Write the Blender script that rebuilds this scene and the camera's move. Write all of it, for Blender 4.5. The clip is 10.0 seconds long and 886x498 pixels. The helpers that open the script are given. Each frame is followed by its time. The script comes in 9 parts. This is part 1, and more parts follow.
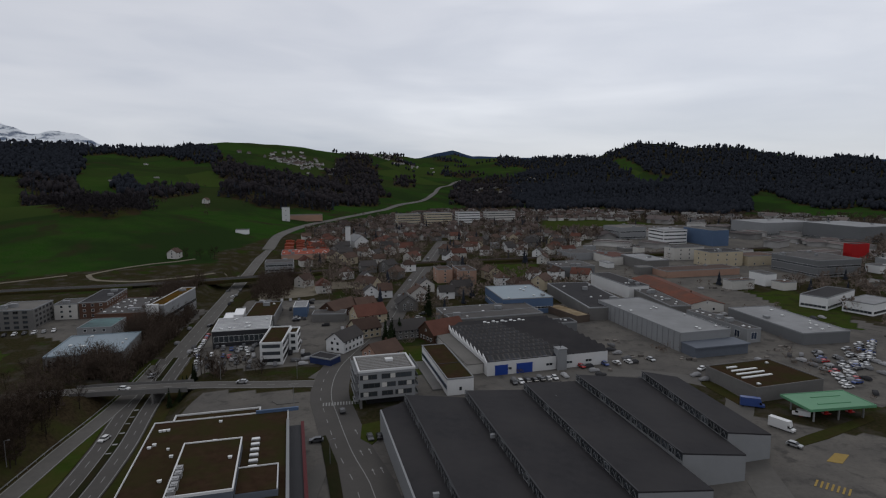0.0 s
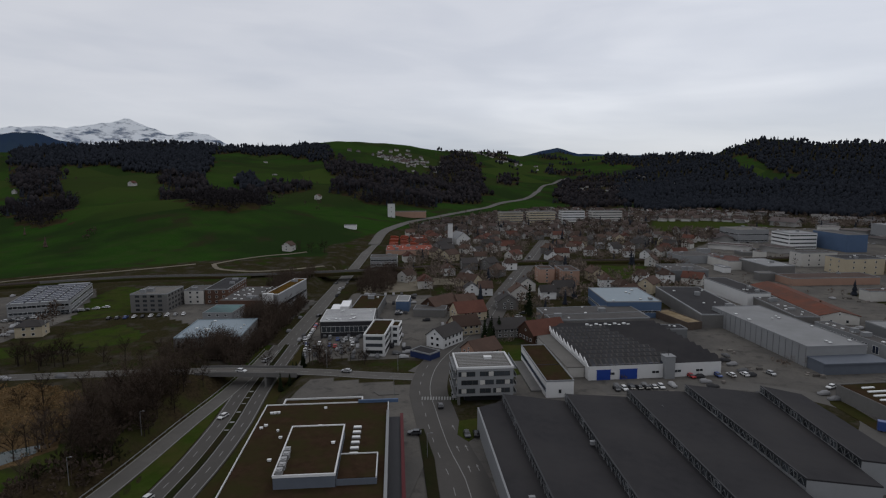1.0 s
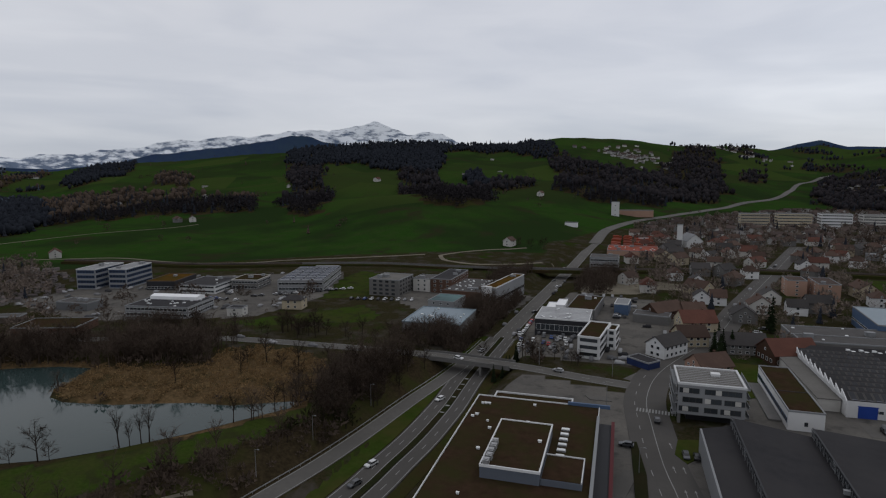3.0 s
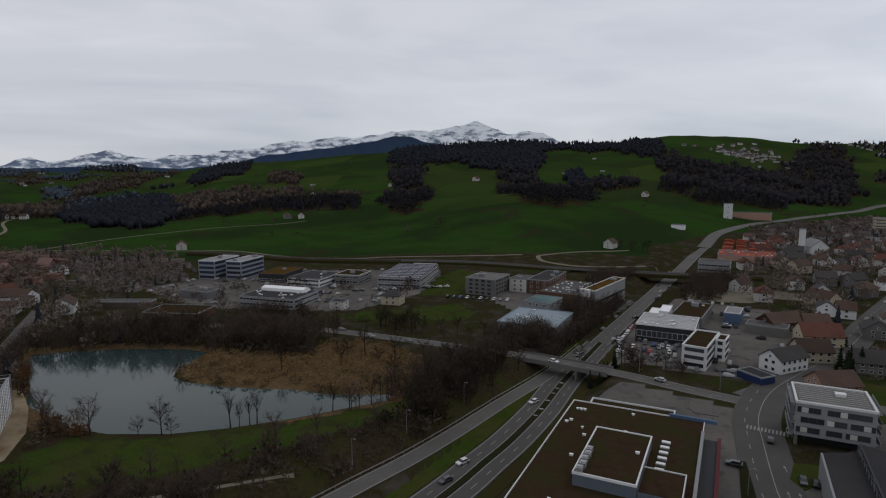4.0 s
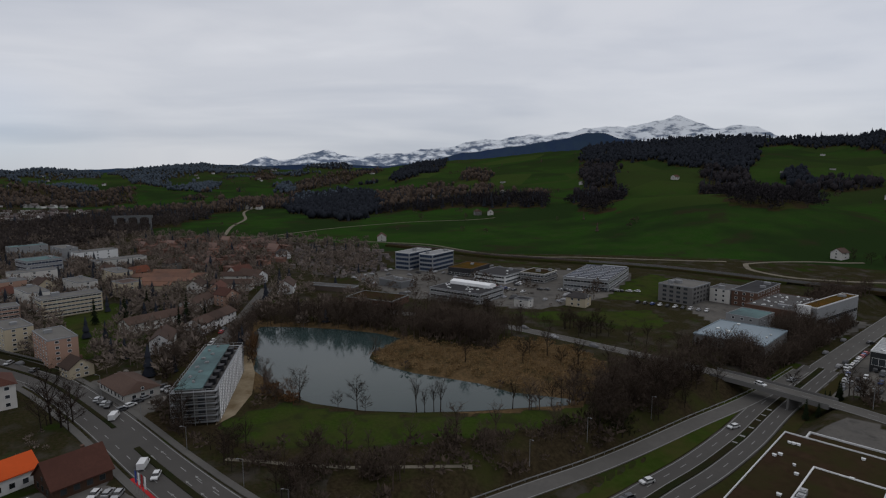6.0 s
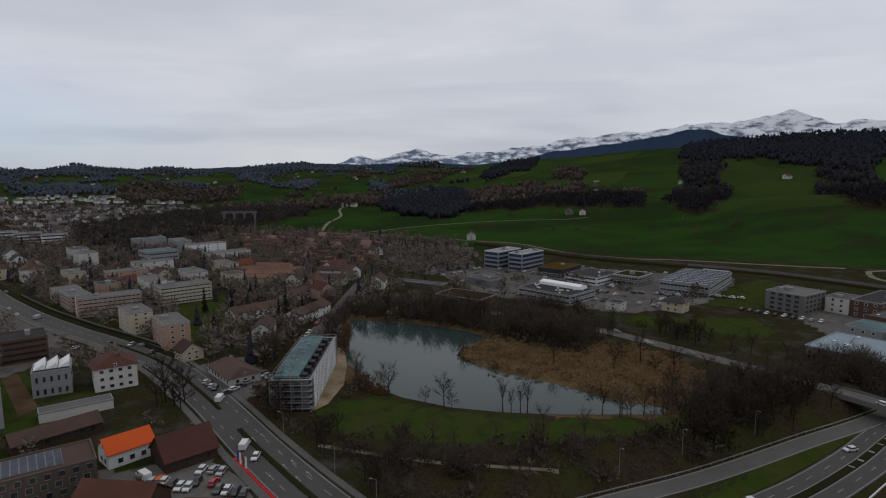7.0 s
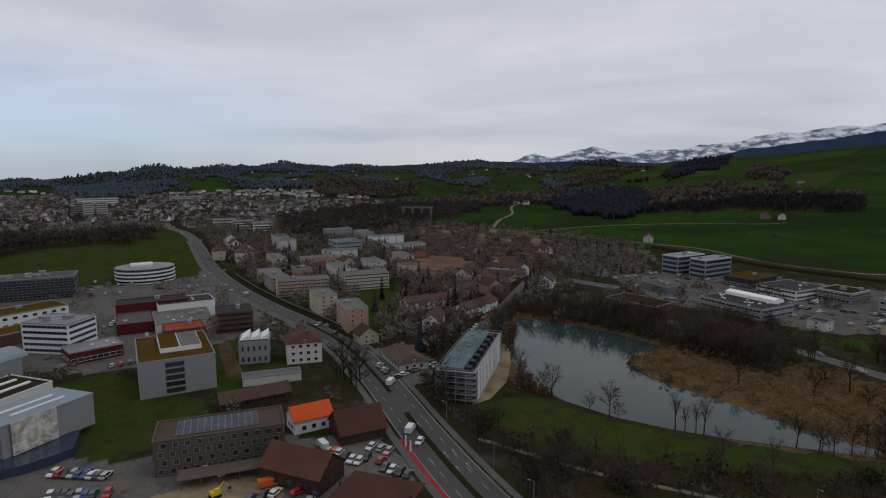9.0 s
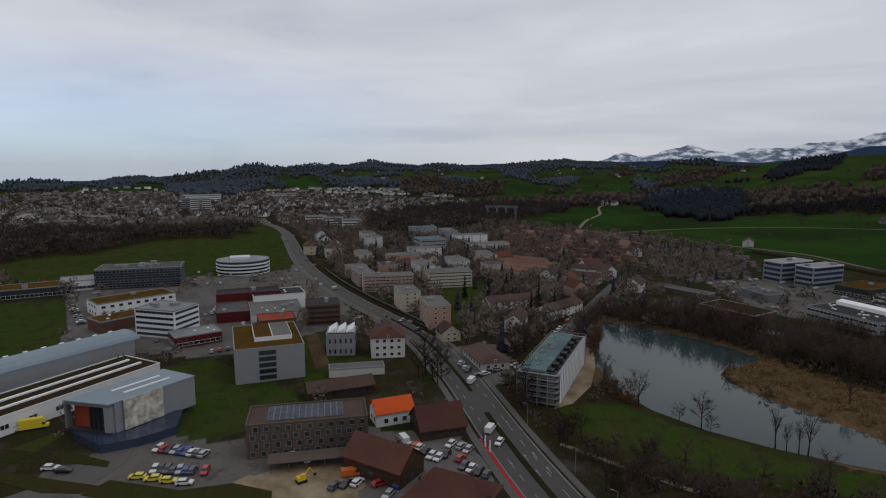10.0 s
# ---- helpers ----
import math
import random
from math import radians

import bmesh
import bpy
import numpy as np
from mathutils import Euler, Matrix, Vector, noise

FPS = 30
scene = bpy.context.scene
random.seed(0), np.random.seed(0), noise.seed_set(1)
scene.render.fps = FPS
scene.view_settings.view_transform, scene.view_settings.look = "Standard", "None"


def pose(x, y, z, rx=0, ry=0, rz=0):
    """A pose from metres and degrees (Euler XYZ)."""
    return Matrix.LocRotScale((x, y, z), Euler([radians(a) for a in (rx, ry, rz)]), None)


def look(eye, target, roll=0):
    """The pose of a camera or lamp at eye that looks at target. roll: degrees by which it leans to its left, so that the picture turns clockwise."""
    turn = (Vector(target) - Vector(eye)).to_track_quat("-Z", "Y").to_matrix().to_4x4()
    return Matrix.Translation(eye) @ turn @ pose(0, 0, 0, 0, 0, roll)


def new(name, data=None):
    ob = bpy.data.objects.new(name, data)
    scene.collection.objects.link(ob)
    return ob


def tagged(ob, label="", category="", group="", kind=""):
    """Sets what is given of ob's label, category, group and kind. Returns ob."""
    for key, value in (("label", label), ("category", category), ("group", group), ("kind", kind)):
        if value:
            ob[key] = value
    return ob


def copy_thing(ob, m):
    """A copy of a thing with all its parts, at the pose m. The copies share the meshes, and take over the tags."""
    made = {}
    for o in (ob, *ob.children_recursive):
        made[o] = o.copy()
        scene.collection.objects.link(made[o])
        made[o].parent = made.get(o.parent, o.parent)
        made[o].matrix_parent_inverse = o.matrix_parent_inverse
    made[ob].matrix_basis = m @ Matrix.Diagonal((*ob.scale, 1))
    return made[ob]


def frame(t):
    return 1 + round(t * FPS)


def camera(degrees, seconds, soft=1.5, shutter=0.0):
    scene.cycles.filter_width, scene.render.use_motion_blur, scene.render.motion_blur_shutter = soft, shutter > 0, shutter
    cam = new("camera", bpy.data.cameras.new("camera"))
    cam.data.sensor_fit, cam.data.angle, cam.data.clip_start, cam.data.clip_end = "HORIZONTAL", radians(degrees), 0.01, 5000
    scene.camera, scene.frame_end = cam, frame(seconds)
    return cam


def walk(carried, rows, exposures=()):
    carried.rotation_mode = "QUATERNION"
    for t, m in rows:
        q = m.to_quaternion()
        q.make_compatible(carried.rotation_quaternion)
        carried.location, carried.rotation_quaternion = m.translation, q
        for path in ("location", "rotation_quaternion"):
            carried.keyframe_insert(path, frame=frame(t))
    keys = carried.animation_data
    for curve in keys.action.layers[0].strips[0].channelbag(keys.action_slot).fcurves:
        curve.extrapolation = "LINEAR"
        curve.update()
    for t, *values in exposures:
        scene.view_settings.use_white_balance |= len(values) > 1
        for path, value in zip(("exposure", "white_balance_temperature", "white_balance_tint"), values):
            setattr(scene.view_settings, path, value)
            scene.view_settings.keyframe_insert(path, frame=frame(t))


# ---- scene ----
cam = camera(74.07, 10.0, soft=1.2)

PATH = [
    (0.0, pose(-0.07, -3.85, 79.75, 82.769, 0.374, 0.427)),
    (0.5, pose(-0.14, -3.44, 79.69, 82.702, 0.276, 5.487)),
    (1.0, pose(-0.07, -3.06, 79.72, 82.614, 0.251, 10.406)),
    (1.5, pose(0.04, -2.76, 79.82, 82.544, 0.266, 15.622)),
    (2.0, pose(0.25, -2.38, 79.91, 82.483, 0.358, 21.311)),
    (2.5, pose(0.43, -1.78, 79.95, 82.425, 0.368, 26.678)),
    (4.0, pose(0.48, -0.92, 79.94, 82.402, 0.270, 41.402)),
    (4.5, pose(0.38, -0.28, 79.96, 82.376, 0.323, 45.658)),
    (5.0, pose(0.00, 0.00, 80.04, 82.335, 0.246, 50.003)),
    (5.5, pose(-0.56, 0.08, 80.19, 82.287, 0.173, 54.935)),
    (7.0, pose(-1.00, 0.00, 80.34, 82.131, 0.205, 68.387)),
    (7.5, pose(-1.38, 0.13, 80.36, 82.062, 0.135, 72.765)),
    (8.0, pose(-1.82, 0.40, 80.27, 82.016, 0.028, 76.885)),
    (8.5, pose(-2.17, 0.61, 80.16, 82.004, 0.019, 80.948)),
    (9.0, pose(-2.47, 0.76, 80.05, 81.964, -0.055, 85.060)),
    (9.5, pose(-2.78, 0.79, 79.97, 81.924, -0.145, 89.202)),
    (10.0, pose(-3.14, 0.64, 79.88, 81.865, -0.176, 93.294)),
]
walk(cam, PATH)


# ---- lie of the land ----
# bearing (degrees, counter-clockwise from +y) and angle of the skyline seen from 80 m up
SKYLINE = [(-70, 1.0), (-36.3, 0.75), (-35.5, 1.15), (-33.4, 1.35), (-32.7, 1.15), (-31.5, 1.05), (-27.8, 1.75), (-25.7, 2.2), (-23.4, 2.25), (-21.6, 2.2), (-20.2, 2.65),
           (-17.5, 2.8), (-15.3, 2.0), (-13.8, 1.4), (-10.1, 1.6), (-7.5, 1.35), (-5.3, 1.6), (-2.6, 1.5), (-0.5, 1.9), (2.8, 1.55), (5.5, 1.95), (8.2, 2.05), (10.3, 2.1)]
SKYLINE += [(12.4, 2.4), (14.5, 2.75), (17, 2.9), (19.4, 3.03), (20.6, 3.05), (22.8, 2.75), (25.1, 2.45), (28.1, 2.35), (31.9, 2.6), (37, 2.65), (41.1, 2.35), (45.3, 2.1),
            (46.4, 1.8), (47.5, 1.72), (50, 1.6), (55.7, 1.0), (59.9, 0.8), (63.1, 0.45), (65.2, 0.12), (68.2, 0.15), (69.1, 0.5), (72, 0.45), (73.4, -0.05), (76.5, 0.1)]
SKYLINE += [(78.2, 0.3), (79.5, 0.2), (81.5, 0.5), (84.6, 0.3), (87, 0.05), (89.7, -0.25), (92.4, 0.0), (94.1, 0.1), (95.7, -0.15), (98.4, 0.05), (100.3, 0.4), (102.7, -0.2),
            (103.8, 0.0), (105.9, 0.0), (108.4, -0.4), (108.9, -0.25), (110.4, 0.05), (111.4, 0.0), (113.4, -0.6), (115.8, -0.95), (118.6, -1.4), (120.3, -1.1)]
SKYLINE += [(122.5, -1.35), (124.5, -1.9), (125.3, -1.95), (126.5, -1.5), (127.5, -1.8), (128.2, -1.6), (130.2, -1.8), (150, -1.7)]
# bearing, distance at which the slope begins, distance of the crest
FOOT = [(-70, 1250, 2300), (-14, 1300, 2400), (-1, 1400, 3300), (5, 1150, 2700), (12, 900, 2300), (20, 640, 2200), (28, 560, 2150), (41, 560, 2100),
        (55, 640, 2500), (63, 750, 2700), (72, 950, 3300), (80, 1150, 3500), (93, 1350, 3600), (101, 1500, 3500), (108, 1700, 3200),
        (113, 1800, 2900), (125, 1850, 3300), (150, 1900, 3900)]

HIGHWAY = [(-91, 20), (-92.5, 70), (-95.5, 110), (-98, 128), (-100.5, 146), (-106, 172), (-110.5, 188), (-116, 209), (-128, 262), (-150, 375), (-170, 485), (-187, 600)]
SLIP = [(-113, 30), (-115, 60), (-116, 91), (-116, 117), (-117.5, 140), (-120.5, 170), (-122.5, 197), (-126, 225), (-131, 252)]
POND = [(-307, 69), (-294, 88), (-279, 104), (-264, 116), (-250, 122), (-241, 113), (-238, 102), (-230, 97), (-221, 97), (-203, 105), (-192, 113), (-180, 121), (-167, 126), (-158, 134),
        (-150, 141), (-147, 136), (-152, 124), (-160, 104), (-169, 87), (-179, 73), (-194, 60), (-208, 54), (-226, 52), (-240, 50), (-261, 56), (-298, 63)]


def seg_dist(x, y, pts):
    """Distance from points to a polyline."""
    best = np.full(np.shape(x), 1e9)
    for (ax, ay), (bx, by) in zip(pts, pts[1:]):
        ux, uy = bx - ax, by - ay
        k = np.clip(((x - ax) * ux + (y - ay) * uy) / (ux * ux + uy * uy), 0, 1)
        best = np.minimum(best, np.hypot(x - ax - k * ux, y - ay - k * uy))
    return best


def inside(x, y, pts):
    hit = np.zeros(np.shape(x), bool)
    for (ax, ay), (bx, by) in zip(pts, pts[1:] + pts[:1]):
        if ay != by:
            hit ^= ((ay > y) != (by > y)) & (x < (bx - ax) * (y - ay) / (by - ay) + ax)
    return hit


def ease(a, b, v):
    k = np.clip((v - a) / (b - a), 0, 1)
    return k * k * (3 - 2 * k)


def swell(x, y, size, seed):
    """Cheap smooth waviness, about -1 to 1."""
    r = np.random.RandomState(seed)
    out = 0
    for i in range(7):
        a, k, p = r.uniform(0, 6.28), 6.28 / size * r.uniform(0.6, 1.7), r.uniform(0, 6.28)
        out = out + np.sin((x * np.cos(a) + y * np.sin(a)) * k + p)
    return out / 3.2


def height(x, y):
    x, y = np.asarray(x, float), np.asarray(y, float)
    r, az = np.hypot(x, y), np.degrees(np.arctan2(-x, y))
    sky = np.interp(az, [s[0] for s in SKYLINE], [s[1] for s in SKYLINE])
    foot = np.interp(az, [s[0] for s in FOOT], [s[1] for s in FOOT])
    crest = np.interp(az, [s[0] for s in FOOT], [s[2] for s in FOOT])
    top = 80 + crest * np.tan(np.radians(sky))
    u = np.clip((r - foot) / (crest - foot), 0, 1)
    z = top * u ** 1.5 + np.where(az > 80, 9 + 11 * ease(80, 92, az), 9) * swell(x, y, 420, 5) * np.sin(np.pi * u) ** 0.8 - np.clip(r - crest, 0, 900) * 0.12
    # the rounded meadow hill and the low rise beside the main road
    hx, hy = -np.sin(np.radians(31)) * 800, np.cos(np.radians(31)) * 800
    a = np.radians(31)
    t, n = (x - hx) * np.cos(a) + (y - hy) * np.sin(a), -(x - hx) * np.sin(a) + (y - hy) * np.cos(a)
    z = z + 33 * np.exp(-(t / 115) ** 2 / 1.6 - (n / 130) ** 2 / 1.6)
    z = z + 9 * np.exp(-((x + 590) / 150) ** 2 - ((y + 270) / 110) ** 2)
    # the cutting of the main road, and the pond's basin
    cut = np.minimum(seg_dist(x, y, HIGHWAY) - 12, seg_dist(x, y, SLIP) - 4)
    z = z - 5 * (1 - ease(0, 8, cut)) * ease(20, 60, y) * (1 - ease(460, 600, y))
    rim = seg_dist(x, y, POND + POND[:1])
    z = z - np.where(inside(x, y, POND), 1.2 + np.minimum(rim, 4) * 0.3, 1.2 * (1 - ease(0, 6, rim)))
    return z


def at(x, y):
    return float(height(x, y))


# ---- sky and light ----
def make_world():
    w = bpy.data.worlds.new("overcast")
    scene.world = w
    w.use_nodes = True
    nt = w.node_tree
    nt.nodes.clear()
    n, l = nt.nodes.new, nt.links.new
    out, bg = n("ShaderNodeOutputWorld"), n("ShaderNodeBackground")
    sky = n("ShaderNodeTexSky")
    sky.sky_type, sky.sun_disc = "NISHITA", False
    sky.sun_elevation, sky.sun_rotation = radians(38), radians(20)
    co, sep = n("ShaderNodeTexCoord"), n("ShaderNodeSeparateXYZ")
    l(co.outputs["Generated"], sep.inputs[0])

    def calc(op, a, b):
        m = n("ShaderNodeMath")
        m.operation = op
        for i, v in enumerate((a, b)):
            if isinstance(v, (int, float)):
                m.inputs[i].default_value = v
            else:
                l(v, m.inputs[i])
        return m.outputs[0]

    # long level streaks of cloud, slightly tilted, closing up towards the horizon
    tilt = calc("ADD", sep.outputs[2], calc("MULTIPLY", sep.outputs[0], 0.03))
    squeeze = calc("POWER", calc("ADD", calc("MAXIMUM", tilt, 0.0), 0.02), 0.75)
    turn = n("ShaderNodeCombineXYZ")
    l(calc("MULTIPLY", sep.outputs[0], 1.25), turn.inputs[0])
    l(calc("MULTIPLY", sep.outputs[1], 1.25), turn.inputs[1])
    l(calc("MULTIPLY", squeeze, 5.2), turn.inputs[2])

    def cloud(scale, detail, seed, stops):
        t = n("ShaderNodeTexNoise")
        t.noise_dimensions = "4D"
        t.inputs["W"].default_value = seed
        t.inputs["Scale"].default_value, t.inputs["Detail"].default_value, t.inputs["Roughness"].default_value = scale, detail, 0.52
        t.inputs["Distortion"].default_value = 0.6
        l(turn.outputs[0], t.inputs["Vector"])
        r = n("ShaderNodeValToRGB")
        r.color_ramp.interpolation = "EASE"
        for e, (p, c) in zip([r.color_ramp.elements[0], r.color_ramp.elements[1]] + [r.color_ramp.elements.new(0.5) for _ in stops[2:]], stops):
            e.position, e.color = p, (*c, 1)
        l(t.outputs[0], r.inputs[0])
        return r.outputs[0]

    deck = cloud(0.95, 4, 3.1, [(0.30, (0.44, 0.462, 0.51)), (0.70, (0.72, 0.715, 0.72)), (0.50, (0.565, 0.575, 0.605))])
    veil = cloud(2.6, 5, 8.7, [(0.34, (0.94, 0.945, 0.955)), (0.66, (1.035, 1.03, 1.025))])
    mul = n("ShaderNodeMixRGB")
    mul.blend_type, mul.inputs[0].default_value = "MULTIPLY", 1
    l(deck, mul.inputs[1])
    l(veil, mul.inputs[2])
    # the deck thins out low in the west, where clear sky shows
    dim = n("ShaderNodeMixRGB")
    dim.blend_type, dim.inputs[0].default_value = "MULTIPLY", 1
    dim.inputs[2].default_value = (0.060, 0.092, 0.15, 1)
    l(sky.outputs[0], dim.inputs[1])
    west = n("ShaderNodeMapRange")
    west.inputs["From Min"].default_value, west.inputs["From Max"].default_value = 0.72, 1.02
    west.inputs["To Min"].default_value, west.inputs["To Max"].default_value = 0.0, 0.45
    l(calc("ADD", calc("MULTIPLY", sep.outputs[0], -0.80), calc("MULTIPLY", sep.outputs[1], -0.62)), west.inputs[0])
    low = n("ShaderNodeMapRange")
    low.inputs["From Min"].default_value, low.inputs["From Max"].default_value = 0.02, 0.22
    low.inputs["To Min"].default_value, low.inputs["To Max"].default_value = 1.0, 0.0
    l(sep.outputs[2], low.inputs[0])
    mix = n("ShaderNodeMixRGB")
    l(calc("MAXIMUM", calc("MULTIPLY", west.outputs[0], low.outputs[0]), 0.06), mix.inputs[0])
    l(mul.outputs[0], mix.inputs[1])
    l(dim.outputs[0], mix.inputs[2])
    l(mix.outputs[0], bg.inputs[0])
    bg.inputs[1].default_value = 1.10
    l(bg.outputs[0], out.inputs[0])


make_world()
sun = new("sun", bpy.data.lights.new("sun", "SUN"))
sun.data.energy, sun.data.angle, sun.data.color = 0.3, radians(14), (1.0, 0.95, 0.88)
sun.matrix_world = look((120, 300, 400), (0, 0, 0))


# ---- materials ----
def mat(name, color, rough=0.85, metal=0.0, vary=0.25, size=1.0, coarse=0.06, bump=0.15, other=None, spec=0.15, each=0.0):
    """A surface with grain and broad staining at two sizes; each: how much single pieces differ in lightness."""
    m = bpy.data.materials.new(name)
    m.use_nodes = True
    nt = m.node_tree
    n, l = nt.nodes.new, nt.links.new
    b = nt.nodes["Principled BSDF"]
    b.inputs["Roughness"].default_value, b.inputs["Metallic"].default_value = rough, metal
    b.inputs["Specular IOR Level"].default_value = spec
    geo = n("ShaderNodeNewGeometry")
    noises = []
    for s, det in ((size, 6), (coarse, 4)):
        t = n("ShaderNodeTexNoise")
        t.inputs["Scale"].default_value, t.inputs["Detail"].default_value, t.inputs["Roughness"].default_value = s, det, 0.62
        l(geo.outputs["Position"], t.inputs["Vector"])
        noises.append(t.outputs[0])
    mix = n("ShaderNodeMixRGB")
    dark = [c * (1 - vary) for c in color]
    mix.inputs[1].default_value = (*dark, 1)
    mix.inputs[2].default_value = (*[min(1, c * (1 + vary)) for c in color], 1)
    l(noises[0], mix.inputs[0])
    ramp = n("ShaderNodeMapRange")
    ramp.inputs[1].default_value, ramp.inputs[2].default_value = 0.38, 0.66
    l(noises[1], ramp.inputs[0])
    stain = n("ShaderNodeMixRGB")
    stain.inputs[2].default_value = (*(other or [c * (1 - 0.8 * vary) for c in color]), 1)
    l(ramp.outputs[0], stain.inputs[0])
    l(mix.outputs[0], stain.inputs[1])
    last = stain.outputs[0]
    if each:
        info, hsv, rng = n("ShaderNodeObjectInfo"), n("ShaderNodeHueSaturation"), n("ShaderNodeMapRange")
        rng.inputs[3].default_value, rng.inputs[4].default_value = 1 - each, 1 + each
        l(info.outputs["Random"], rng.inputs[0])
        l(rng.outputs[0], hsv.inputs["Value"])
        l(last, hsv.inputs["Color"])
        last = hsv.outputs[0]
    l(last, b.inputs["Base Color"])
    if bump:
        bu = n("ShaderNodeBump")
        bu.inputs["Strength"].default_value, bu.inputs["Distance"].default_value = bump, 0.1
        l(noises[0], bu.inputs["Height"])
        l(bu.outputs[0], b.inputs["Normal"])
    return m


def island_mat(name, dark, light, rough=0.9, own=0.6):
    """For joined masses of leaves, trees or roofs: every island takes its own shade between two colours."""
    m = bpy.data.materials.new(name)
    m.use_nodes = True
    nt = m.node_tree
    n, l = nt.nodes.new, nt.links.new
    b = nt.nodes["Principled BSDF"]
    b.inputs["Roughness"].default_value = rough
    b.inputs["Specular IOR Level"].default_value = 0.0
    geo, mix, t, add = n("ShaderNodeNewGeometry"), n("ShaderNodeMixRGB"), n("ShaderNodeTexNoise"), n("ShaderNodeMath")
    t.inputs["Scale"].default_value, t.inputs["Detail"].default_value = 0.012 if own > 0.5 else 0.035, 3
    l(geo.outputs["Position"], t.inputs["Vector"])
    add.operation = "MULTIPLY_ADD"
    add.inputs[1].default_value, add.inputs[2].default_value = own, 0.3 - own / 2
    l(geo.outputs["Random Per Island"], add.inputs[0])
    ad2 = n("ShaderNodeMath")
    ad2.operation = "MULTIPLY_ADD"
    ad2.inputs[1].default_value = 0.6
    l(t.outputs[0], ad2.inputs[0])
    l(add.outputs[0], ad2.inputs[2])
    mix.inputs[1].default_value, mix.inputs[2].default_value = (*dark, 1), (*light, 1)
    l(ad2.outputs[0], mix.inputs[0])
    l(mix.outputs[0], b.inputs["Base Color"])
    return m


def glass_mat(name, color=(0.03, 0.035, 0.04)):
    m = mat(name, color, rough=0.12, vary=0.3, size=0.3, bump=0, spec=0.6, each=0.5)
    return m


